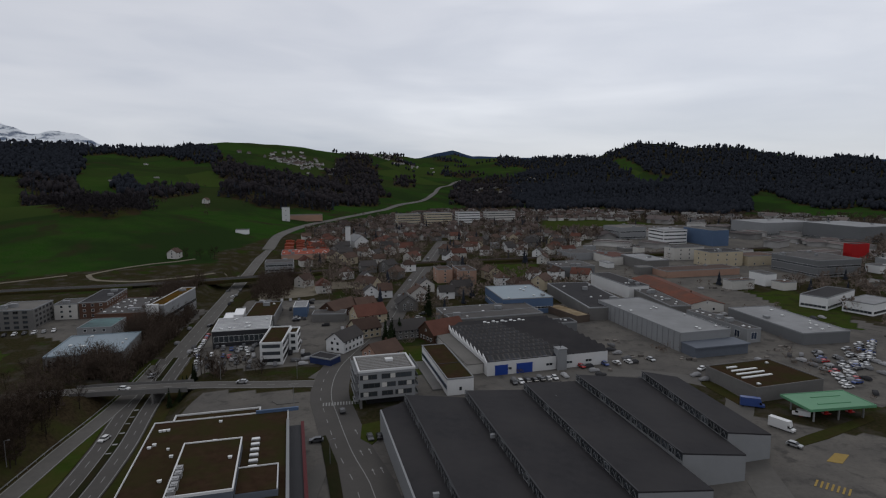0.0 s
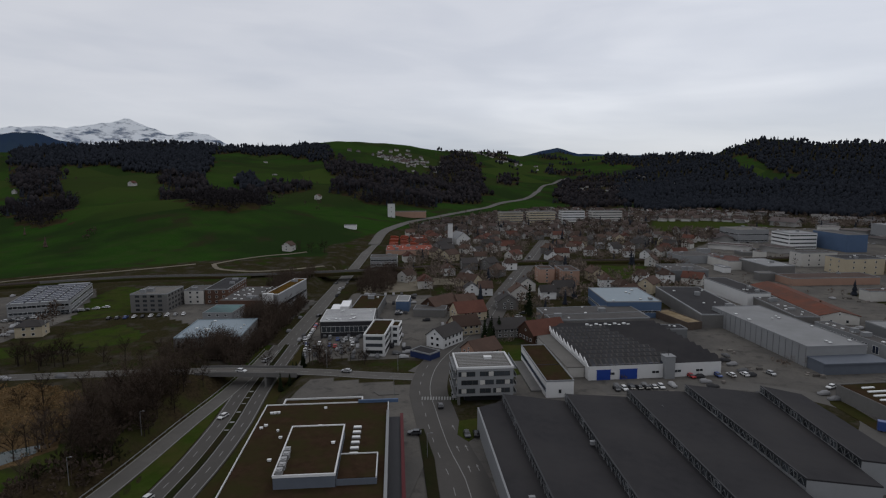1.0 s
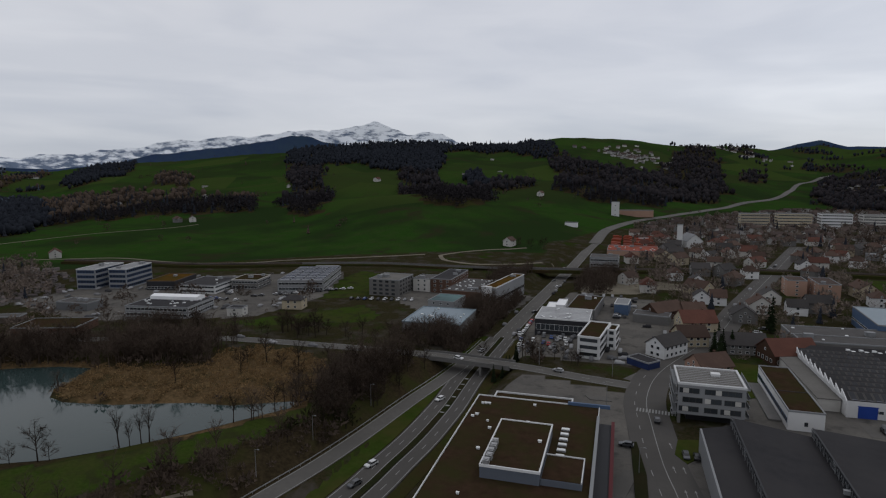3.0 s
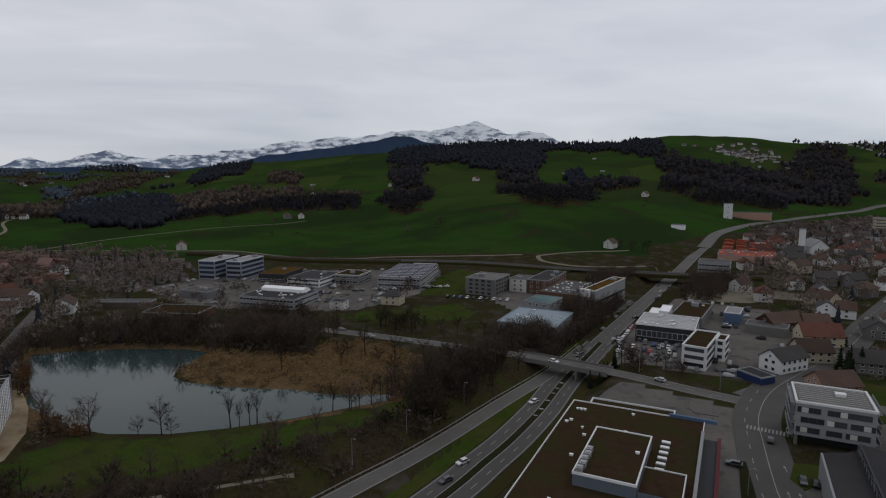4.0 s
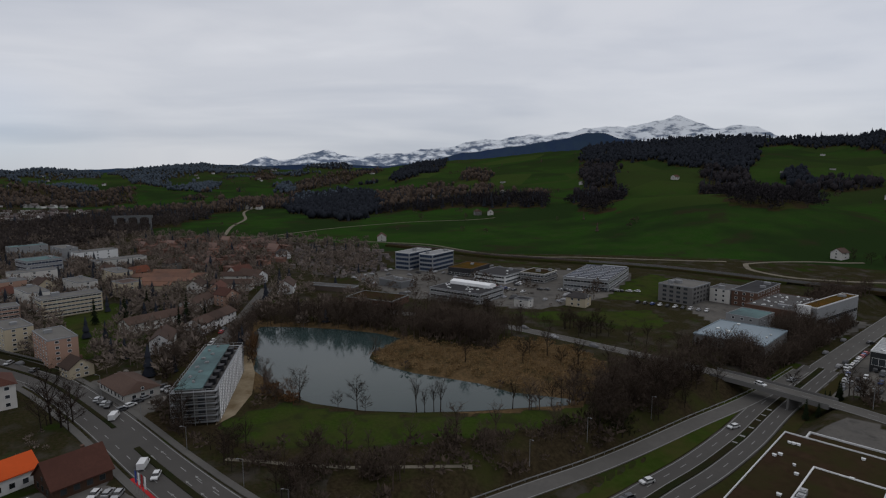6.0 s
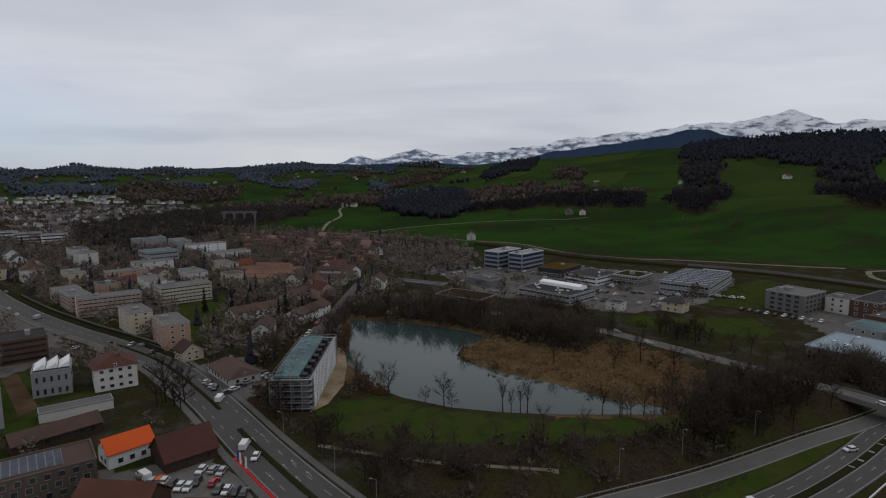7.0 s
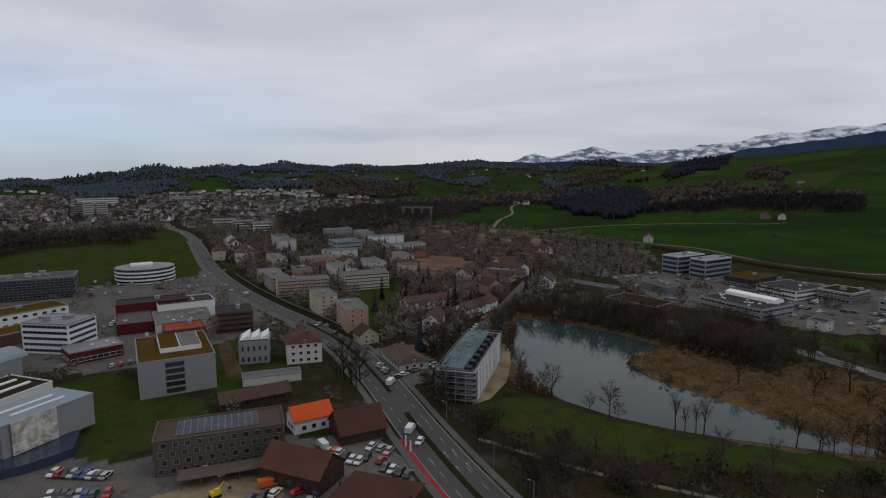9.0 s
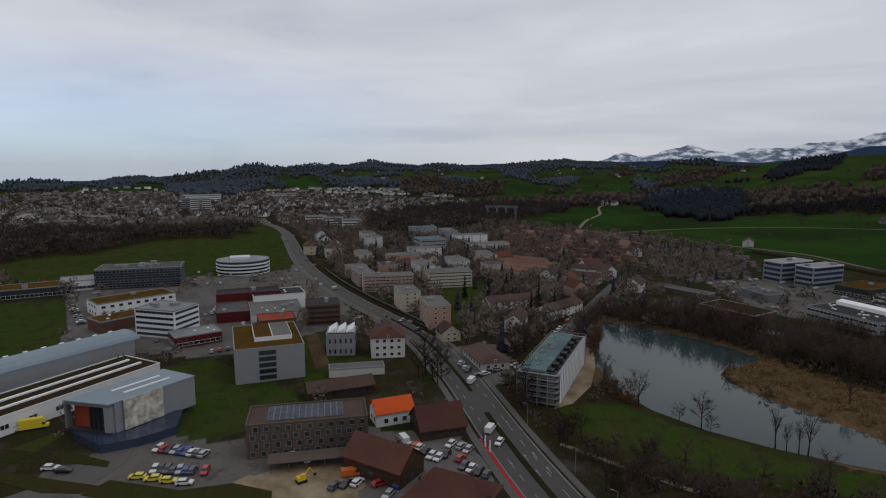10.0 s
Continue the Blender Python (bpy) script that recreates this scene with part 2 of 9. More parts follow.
M = {
    "asphalt": mat("asphalt", (0.074, 0.069, 0.064), 0.9, vary=0.18, size=0.8, coarse=0.05),
    "asphalt_pale": mat("worn asphalt", (0.102, 0.096, 0.088), 0.9, vary=0.25, size=0.7, coarse=0.04),
    "yard_asphalt": mat("pale yard asphalt", (0.135, 0.126, 0.115), 0.92, vary=0.3, size=0.7, coarse=0.09, other=(0.09, 0.084, 0.077)),
    "gravel": mat("gravel", (0.18, 0.16, 0.125), 0.95, vary=0.3, size=2.0, coarse=0.08, spec=0.0),
    "paint": mat("road paint", (0.24, 0.24, 0.23), 0.7, vary=0.25, size=1.5),
    "paint_yellow": mat("yellow road paint", (0.30, 0.205, 0.055), 0.7, vary=0.3, size=1.5),
    "paint_red": mat("red road paint", (0.3825, 0.0171, 0.0201), 0.8, vary=0.25, size=1.5),
    "grass": mat("lawn", (0.028, 0.045, 0.0085), 0.97, vary=0.5, size=0.35, coarse=0.07, other=(0.046, 0.044, 0.0145), spec=0.0),
    "verge": mat("rough verge", (0.0292, 0.0341, 0.0101), 0.95, vary=0.45, size=0.6, coarse=0.05, other=(0.0386, 0.0279, 0.0142), spec=0.0),
    "earth": mat("bare earth", (0.0975, 0.0651, 0.0386), 0.95, vary=0.35, size=0.6, other=(0.0549, 0.0386, 0.0231), spec=0.0),
    "sand": mat("building sand", (0.27, 0.22, 0.15), 0.95, vary=0.35, size=0.4, coarse=0.09, other=(0.1367, 0.0975, 0.0549), spec=0.0),
    "reed": mat("dry reed bed", (0.10, 0.068, 0.036), 0.95, vary=0.45, size=0.7, coarse=0.05, spec=0.0),
    "sedum": mat("brown sedum roof", (0.036, 0.0225, 0.0145), 0.97, vary=0.55, size=0.45, coarse=0.11, other=(0.030, 0.0275, 0.0115), spec=0.0),
    "moss": mat("mossy roof", (0.088, 0.045, 0.012), 0.95, vary=0.4, size=0.6, coarse=0.09, other=(0.05, 0.038, 0.012), spec=0.0),
    "felt": mat("dark roofing felt", (0.0245, 0.0235, 0.0255), 0.92, vary=0.4, size=0.35, coarse=0.045, other=(0.034, 0.032, 0.033)),
    "felt_pale": mat("grey roofing felt", (0.082, 0.078, 0.076), 0.92, vary=0.35, size=0.3, coarse=0.07, other=(0.058, 0.054, 0.052)),
    "gravelroof": mat("gravelled roof", (0.135, 0.128, 0.118), 0.95, vary=0.25, size=1.2, coarse=0.08),
    "ribbed_white": mat("white profiled sheet", (0.33, 0.335, 0.34), 0.6, vary=0.2, size=0.3, coarse=0.08, other=(0.24, 0.24, 0.245)),
    "metalroof": mat("pale blue metal roof", (0.18, 0.225, 0.255), 0.45, 0.0, vary=0.12, size=0.3, coarse=0.05),
    "metalgrey": mat("grey metal roof", (0.2, 0.203, 0.207), 0.6, vary=0.2, size=0.25, coarse=0.05, other=(0.15, 0.152, 0.153)),
    "copper": mat("green-grey roof", (0.10, 0.165, 0.165), 0.9, 0.0, vary=0.2, size=0.3, coarse=0.07, other=(0.06, 0.085, 0.09)),
    "white": mat("white render", (0.58, 0.58, 0.575), 0.8, vary=0.08, size=0.6, coarse=0.08, each=0.10),
    "offwhite": mat("off-white render", (0.46, 0.445, 0.415), 0.85, vary=0.12, size=0.5, coarse=0.08, each=0.12),
    "cream": mat("cream render", (0.39, 0.335, 0.24), 0.85, vary=0.12, size=0.5, coarse=0.08, each=0.10),
    "salmon": mat("salmon render", (0.31, 0.195, 0.145), 0.85, vary=0.12, size=0.5, coarse=0.08, each=0.15),
    "concrete": mat("concrete", (0.135, 0.13, 0.125), 0.9, vary=0.18, size=0.6, coarse=0.08),
    "greywall": mat("grey cladding", (0.125, 0.128, 0.132), 0.7, vary=0.1, size=0.4, coarse=0.06),
    "palegrey": mat("pale grey cladding", (0.215, 0.22, 0.225), 0.7, vary=0.1, size=0.4, coarse=0.06),
    "bluegrey": mat("blue-grey cladding", (0.105, 0.118, 0.142), 0.7, vary=0.15, size=0.4, coarse=0.06),
    "darkwall": mat("dark cladding", (0.0292, 0.0292, 0.0323), 0.6, vary=0.2, size=0.5),
    "brick": mat("brown brick", (0.0975, 0.0549, 0.0386), 0.9, vary=0.25, size=1.5, coarse=0.09),
    "timber": mat("weathered timber", (0.0583, 0.0323, 0.0213), 0.9, vary=0.3, size=1.2),
    "slatwood": mat("grey-brown timber slats", (0.098, 0.076, 0.062), 0.85, vary=0.3, size=1.2),
    "tile_red": mat("red-brown roof tiles", (0.086, 0.036, 0.026), 0.85, vary=0.3, size=1.4, coarse=0.09, each=0.25),
    "tile_brown": mat("brown roof tiles", (0.070, 0.044, 0.034), 0.85, vary=0.3, size=1.4, coarse=0.09, each=0.3),
    "tile_grey": mat("grey slate tiles", (0.045, 0.041, 0.04), 0.8, vary=0.25, size=1.4, coarse=0.09, each=0.25),
    "tile_orange": mat("new orange roof tiles", (0.5433, 0.0828, 0.0159), 0.75, vary=0.14, size=1.2, coarse=0.1),
    "terracotta": mat("dull terracotta tiles", (0.150, 0.078, 0.052), 0.85, vary=0.3, size=0.8, coarse=0.09, other=(0.095, 0.055, 0.042), each=0.2),
    "rust": mat("rust-red roof", (0.2541, 0.0418, 0.0171), 0.85, vary=0.25, size=0.5, coarse=0.07),
    "maroon": mat("maroon cladding", (0.0828, 0.0101, 0.0124), 0.6, vary=0.15, size=0.5),
    "green_panel": mat("green canopy paint", (0.095, 0.235, 0.13), 0.5, vary=0.12, size=0.4),
    "blue_paint": mat("blue paint", (0.0201, 0.0516, 0.2443), 0.5, vary=0.12, size=0.5),
    "navy": mat("dark blue boards", (0.018, 0.030, 0.085), 0.7, vary=0.25, size=0.6),
    "steelblue": mat("steel-blue cladding", (0.07, 0.11, 0.185), 0.5, vary=0.12, size=0.5),
    "red_paint": mat("red paint", (0.3486, 0.0124, 0.0142), 0.5, vary=0.12, size=0.5),
    "orange_paint": mat("orange paint", (0.3486, 0.0549, 0.0084), 0.55, vary=0.12, size=0.5),
    "yellow_paint": mat("yellow paint", (0.589, 0.4058, 0.0171), 0.5, vary=0.1, size=0.5),
    "steel": mat("galvanised steel", (0.3486, 0.3486, 0.3486), 0.5, 0.6, vary=0.15, size=0.8),
    "darksteel": mat("dark steel", (0.0354, 0.0354, 0.0386), 0.5, 0.3, vary=0.2, size=0.8),
    "glass": glass_mat("dark window glass"),
    "blueglass": glass_mat("blue window glass", (0.0201, 0.0292, 0.0516)),
    "frame": mat("white window frame", (0.589, 0.589, 0.5795), 0.6, vary=0.08, size=1.0, bump=0),
    "frame_dark": mat("dark window frame", (0.0549, 0.0516, 0.0483), 0.6, vary=0.1, size=1.0, bump=0),
    "solar": mat("solar cells", (0.0261, 0.0323, 0.0516), 0.4, vary=0.3, size=0.6, bump=0, spec=0.25, each=0.35),
    "solar_dark": mat("dark solar cells", (0.012, 0.0135, 0.018), 0.55, vary=0.3, size=0.6, bump=0, spec=0.15, each=0.4),
    "rust_new": mat("orange-red sheet roof", (0.24, 0.044, 0.018), 0.8, vary=0.4, size=0.35, coarse=0.09, other=(0.13, 0.034, 0.02)),
    "rust_old": mat("old rust-red tiles", (0.125, 0.040, 0.022), 0.85, vary=0.35, size=0.6, coarse=0.09, other=(0.07, 0.036, 0.026)),
    "skylight": mat("milky rooflight", (0.684, 0.6935, 0.684), 0.35, vary=0.08, size=0.8, bump=0),
    "awning": mat("white membrane", (0.76, 0.76, 0.76), 0.6, vary=0.06, size=0.4, bump=0),
    "banner": mat("mottled print", (0.52, 0.50, 0.44), 0.8, vary=0.5, size=0.6, coarse=0.5, bump=0, other=(0.22, 0.20, 0.16)),
    "bark": mat("grey-brown bark", (0.0323, 0.0255, 0.0207), 0.95, vary=0.35, size=2.0, spec=0.0),
    "twigs": mat("bare brown twigs", (0.0354, 0.0255, 0.0195), 0.95, vary=0.35, size=0.8, bump=0, each=0.3, spec=0.0),
    "twigs_red": island_mat("russet twigs", (0.040, 0.0215, 0.0115), (0.125, 0.066, 0.033), own=0.25),
    "needles": mat("dark needles", (0.0113, 0.0159, 0.0078), 0.95, vary=0.4, size=0.8, bump=0, each=0.3, spec=0.0),
    "hedge": mat("dark hedge", (0.0171, 0.0207, 0.009), 0.95, vary=0.45, size=0.8, other=(0.0261, 0.0207, 0.0124), spec=0.0),
    "rubber": mat("tyre rubber", (0.0113, 0.0113, 0.0113), 0.9, vary=0.2, size=3.0, bump=0),
    "carglass": mat("car window glass", (0.0084, 0.0095, 0.0113), 0.1, vary=0.2, size=1.0, bump=0, spec=0.7),
    "rail": mat("rail ballast", (0.0721, 0.0583, 0.0483), 0.95, vary=0.3, size=1.0, other=(0.0483, 0.0386, 0.0323), spec=0.0),
    "twig_mass": island_mat("woodland twigs", (0.030, 0.0225, 0.0185), (0.092, 0.069, 0.054), own=0.22),
    "twig_pale": island_mat("garden twigs", (0.066, 0.053, 0.046), (0.188, 0.150, 0.124), own=0.25),
    "gorge_twigs": island_mat("gorge woods", (0.022, 0.0185, 0.0185), (0.074, 0.060, 0.054), own=0.25),
    # fir green with a little distance-haze blue put into it
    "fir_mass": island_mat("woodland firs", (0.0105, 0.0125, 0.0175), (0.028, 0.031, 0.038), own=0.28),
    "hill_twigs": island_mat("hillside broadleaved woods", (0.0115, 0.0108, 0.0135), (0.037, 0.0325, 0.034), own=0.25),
    # the far hills' woods, paler and bluer to carry air haze in the colour
    "hazed_firs": island_mat("haze-tinted hillside woods", (0.028, 0.037, 0.050), (0.068, 0.083, 0.100), own=0.25),
    "far_walls": island_mat("far house walls", (0.045, 0.044, 0.045), (0.84, 0.82, 0.79)),
    "far_roofs": island_mat("far house roofs", (0.034, 0.032, 0.035), (0.150, 0.125, 0.118)),
    "village_walls": island_mat("village house walls", (0.034, 0.033, 0.034), (0.60, 0.585, 0.56)),
    "village_roofs": island_mat("village house roofs", (0.022, 0.020, 0.021), (0.100, 0.076, 0.068)),
    "estate_walls": island_mat("brick estate walls", (0.050, 0.030, 0.025), (0.33, 0.178, 0.135)),
    "estate_roofs": island_mat("estate roofs", (0.050, 0.041, 0.038), (0.20, 0.130, 0.110)),
    "hut_walls": island_mat("garden hut boards", (0.026, 0.024, 0.022), (0.27, 0.245, 0.225)),
    "reeds": island_mat("dry reeds", (0.075, 0.049, 0.024), (0.21, 0.138, 0.068)),
}
M["clutter"] = island_mat("stacked yard goods", (0.020, 0.019, 0.018), (0.22, 0.20, 0.18), 0.7)
M["far_cars"] = island_mat("far car paint", (0.012, 0.012, 0.014), (0.30, 0.30, 0.305), 0.4, 1.1)
CAR_PAINTS = {
    "white": mat("white car paint", (0.58, 0.58, 0.575), 0.3, vary=0.04, bump=0, spec=0.6),
    "silver": mat("silver car paint", (0.36, 0.365, 0.37), 0.3, 0.3, vary=0.05, bump=0, spec=0.6),
    "black": mat("black car paint", (0.018, 0.018, 0.02), 0.25, vary=0.05, bump=0, spec=0.6),
    "dark_grey": mat("dark grey car paint", (0.07, 0.072, 0.078), 0.3, 0.2, vary=0.05, bump=0, spec=0.6),
    "blue": mat("blue car paint", (0.03, 0.06, 0.20), 0.3, vary=0.05, bump=0, spec=0.6),
    "red": mat("red car paint", (0.36, 0.02, 0.022), 0.3, vary=0.05, bump=0, spec=0.6),
    "yellow": mat("yellow car paint", (0.62, 0.48, 0.03), 0.3, vary=0.05, bump=0, spec=0.6),
    "orange": mat("orange car paint", (0.52, 0.11, 0.02), 0.3, vary=0.05, bump=0, spec=0.6),
}


def ground_mat():
    """Meadow, woodland floor, paving and town soil, laid out by what grows or is built there."""
    m = bpy.data.materials.new("ground cover")
    m.use_nodes = True
    nt = m.node_tree
    n, l = nt.nodes.new, nt.links.new
    b = nt.nodes["Principled BSDF"]
    b.inputs["Roughness"].default_value, b.inputs["Specular IOR Level"].default_value = 1.0, 0.0
    geo, att = n("ShaderNodeNewGeometry"), n("ShaderNodeAttribute")
    att.attribute_name = "cover"
    sep = n("ShaderNodeSeparateColor")
    l(att.outputs["Color"], sep.inputs[0])

    def noise_of(scale, detail=5):
        t = n("ShaderNodeTexNoise")
        t.inputs["Scale"].default_value, t.inputs["Detail"].default_value, t.inputs["Roughness"].default_value = scale, detail, 0.6
        l(geo.outputs["Position"], t.inputs["Vector"])
        return t.outputs[0]

    def blend(f, a, c, lo=0.0, hi=1.0):
        x = n("ShaderNodeMixRGB")
        r = n("ShaderNodeMapRange")
        r.inputs[1].default_value, r.inputs[2].default_value = lo, hi
        l(f, r.inputs[0])
        l(r.outputs[0], x.inputs[0])
        for i, v in ((1, a), (2, c)):
            if isinstance(v, tuple):
                x.inputs[i].default_value = (*v, 1)
            else:
                l(v, x.inputs[i])
        return x.outputs[0]

    fine, mid, broad = noise_of(0.9, 6), noise_of(0.05), noise_of(0.006, 6)
    meadow = blend(fine, (0.0130, 0.034, 0.0062), (0.0240, 0.058, 0.0115), 0.3, 0.7)
    meadow = blend(mid, meadow, (0.0265, 0.045, 0.0125), 0.42, 0.72)
    meadow = blend(broad, meadow, (0.0160, 0.0295, 0.0095), 0.45, 0.56)
    meadow = blend(noise_of(0.018, 6), meadow, (0.024, 0.026, 0.0125), 0.56, 0.66)
    cells, near_cell, hue = n("ShaderNodeTexVoronoi"), n("ShaderNodeTexNoise"), n("ShaderNodeSeparateColor")
    cells.inputs["Scale"].default_value = 0.0042
    near_cell.inputs["Scale"].default_value = 0.004
    warp = n("ShaderNodeMixRGB")
    warp.blend_type, warp.inputs[0].default_value = "ADD", 90.0
    l(geo.outputs["Position"], warp.inputs[1])
    l(near_cell.outputs["Color"], warp.inputs[2])
    l(geo.outputs["Position"], near_cell.inputs["Vector"])
    l(warp.outputs[0], cells.inputs["Vector"])
    l(cells.outputs["Color"], hue.inputs[0])
    field = blend(hue.outputs[0], (0.027, 0.036, 0.0125), (0.036, 0.054, 0.0135), 0.2, 0.8)
    up_slope, pick = n("ShaderNodeSeparateXYZ"), n("ShaderNodeMath")
    pick.operation = "MULTIPLY"
    l(geo.outputs["Position"], up_slope.inputs[0])
    l(blend(up_slope.outputs[2], (0.0, 0.0, 0.0), (1.0, 1.0, 1.0), 18.0, 46.0), pick.inputs[0])
    l(blend(hue.outputs[1], (0.25, 0.25, 0.25), (1.0, 1.0, 1.0), 0.3, 0.7), pick.inputs[1])
    meadow = blend(pick.outputs[0], meadow, field, 0.0, 1.25)
    turf = n("ShaderNodeAttribute")
    turf.attribute_name = "lawn"
    mown = blend(fine, (0.020, 0.036, 0.0062), (0.037, 0.058, 0.0115), 0.3, 0.7)
    mown = blend(mid, mown, (0.040, 0.042, 0.0145), 0.40, 0.66)
    mown = blend(noise_of(0.14, 6), mown, (0.027, 0.030, 0.012), 0.50, 0.64)
    meadow = blend(turf.outputs["Fac"], meadow, mown)
    wood = blend(fine, (0.019, 0.0145, 0.009), (0.047, 0.036, 0.020), 0.3, 0.7)
    wood = blend(mid, wood, (0.032, 0.036, 0.011), 0.47, 0.66)
    paved = blend(mid, (0.090, 0.085, 0.079), (0.138, 0.128, 0.114), 0.35, 0.7)
    paved = blend(noise_of(0.16, 6), paved, (0.070, 0.066, 0.062), 0.54, 0.66)
    paved = blend(fine, paved, (0.070, 0.066, 0.062), 0.5, 0.9)
    soil = blend(fine, (0.016, 0.020, 0.007), (0.040, 0.030, 0.018), 0.3, 0.7)
    soil = blend(noise_of(0.09, 6), soil, (0.050, 0.044, 0.036), 0.50, 0.66)
    soil = blend(mid, soil, (0.022, 0.033, 0.008), 0.55, 0.66)
    reed = blend(fine, (0.060, 0.040, 0.021), (0.145, 0.096, 0.050), 0.3, 0.7)
    reed = blend(noise_of(0.12, 6), reed, (0.052, 0.040, 0.020), 0.48, 0.62)
    rag = noise_of(0.22, 5)

    def ragged(v, much=0.9):
        k = n("ShaderNodeMath")
        k.operation = "MULTIPLY_ADD"
        k.inputs[1].default_value, k.inputs[2].default_value = much, -0.5 * much
        l(rag, k.inputs[0])
        s = n("ShaderNodeMath")
        l(k.outputs[0], s.inputs[0])
        l(v, s.inputs[1])
        return s.outputs[0]

    c = blend(ragged(sep.outputs[0]), soil, meadow, 0.35, 0.65)
    c = blend(ragged(sep.outputs[1]), c, wood, 0.35, 0.65)
    c = blend(ragged(att.outputs["Alpha"]), c, reed, 0.35, 0.65)
    c = blend(sep.outputs[2], c, paved, 0.35, 0.65)
    l(c, b.inputs["Base Color"])
    bu = n("ShaderNodeBump")
    bu.inputs["Strength"].default_value, bu.inputs["Distance"].default_value = 0.4, 0.3
    l(fine, bu.inputs["Height"])
    l(bu.outputs[0], b.inputs["Normal"])
    return m


def water_mat():
    m = bpy.data.materials.new("still pond water")
    m.use_nodes = True
    nt = m.node_tree
    b = nt.nodes["Principled BSDF"]
    b.inputs["Base Color"].default_value = (0.026, 0.042, 0.041, 1)
    b.inputs["Specular IOR Level"].default_value = 0.32
    b.inputs["Roughness"].default_value = 0.06
    b.inputs["IOR"].default_value = 1.33
    t, bu, geo = nt.nodes.new("ShaderNodeTexNoise"), nt.nodes.new("ShaderNodeBump"), nt.nodes.new("ShaderNodeNewGeometry")
    t.inputs["Scale"].default_value, t.inputs["Detail"].default_value = 1.6, 4
    bu.inputs["Strength"].default_value, bu.inputs["Distance"].default_value = 0.12, 0.03
    nt.links.new(geo.outputs["Position"], t.inputs["Vector"])
    nt.links.new(t.outputs[0], bu.inputs["Height"])
    nt.links.new(bu.outputs[0], b.inputs["Normal"])
    return m


def mountain_mat():
    """Bare limestone with snow on the gentler faces, its rock blued for distance haze."""
    m = bpy.data.materials.new("snowy limestone")
    m.use_nodes = True
    nt = m.node_tree
    n, l = nt.nodes.new, nt.links.new
    b = nt.nodes["Principled BSDF"]
    b.inputs["Roughness"].default_value = 0.9
    geo, sep, t, t2 = n("ShaderNodeNewGeometry"), n("ShaderNodeSeparateXYZ"), n("ShaderNodeTexNoise"), n("ShaderNodeTexNoise")
    l(geo.outputs["Position"], sep.inputs[0])
    t.inputs["Scale"].default_value, t.inputs["Detail"].default_value, t.inputs["Roughness"].default_value = 0.0135, 5, 0.60
    st = n("ShaderNodeMapping")
    st.inputs["Scale"].default_value = (0.9, 0.9, 2.6)
    l(geo.outputs["Position"], st.inputs[0])
    l(st.outputs[0], t.inputs["Vector"])
    t2.inputs["Scale"].default_value, t2.inputs["Detail"].default_value = 0.006, 5
    l(geo.outputs["Position"], t2.inputs["Vector"])
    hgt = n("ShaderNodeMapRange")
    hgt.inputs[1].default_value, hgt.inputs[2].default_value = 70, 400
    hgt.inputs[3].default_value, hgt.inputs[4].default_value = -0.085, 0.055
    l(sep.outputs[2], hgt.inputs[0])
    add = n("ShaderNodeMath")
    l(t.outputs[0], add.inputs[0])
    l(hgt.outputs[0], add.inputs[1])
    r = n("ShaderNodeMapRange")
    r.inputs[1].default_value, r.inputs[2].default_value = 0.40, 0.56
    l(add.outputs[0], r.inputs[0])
    # both rock tones carry the blue of the haze in front of them
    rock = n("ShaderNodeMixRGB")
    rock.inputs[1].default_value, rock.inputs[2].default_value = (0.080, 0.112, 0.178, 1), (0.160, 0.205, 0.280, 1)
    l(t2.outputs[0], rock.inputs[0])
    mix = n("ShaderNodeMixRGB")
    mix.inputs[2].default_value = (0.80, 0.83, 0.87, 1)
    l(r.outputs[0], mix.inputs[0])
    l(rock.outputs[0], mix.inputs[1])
    l(mix.outputs[0], b.inputs["Base Color"])
    return m


M["ground"], M["water"], M["snow"] = ground_mat(), water_mat(), mountain_mat()
# backdrop woodland; its blue is aerial haze put into the base colour
M["haze_wood"] = mat("haze-tinted far woodland", (0.022, 0.040, 0.090), 0.95, vary=0.35, size=0.05, coarse=0.006, other=(0.030, 0.052, 0.086), bump=0)


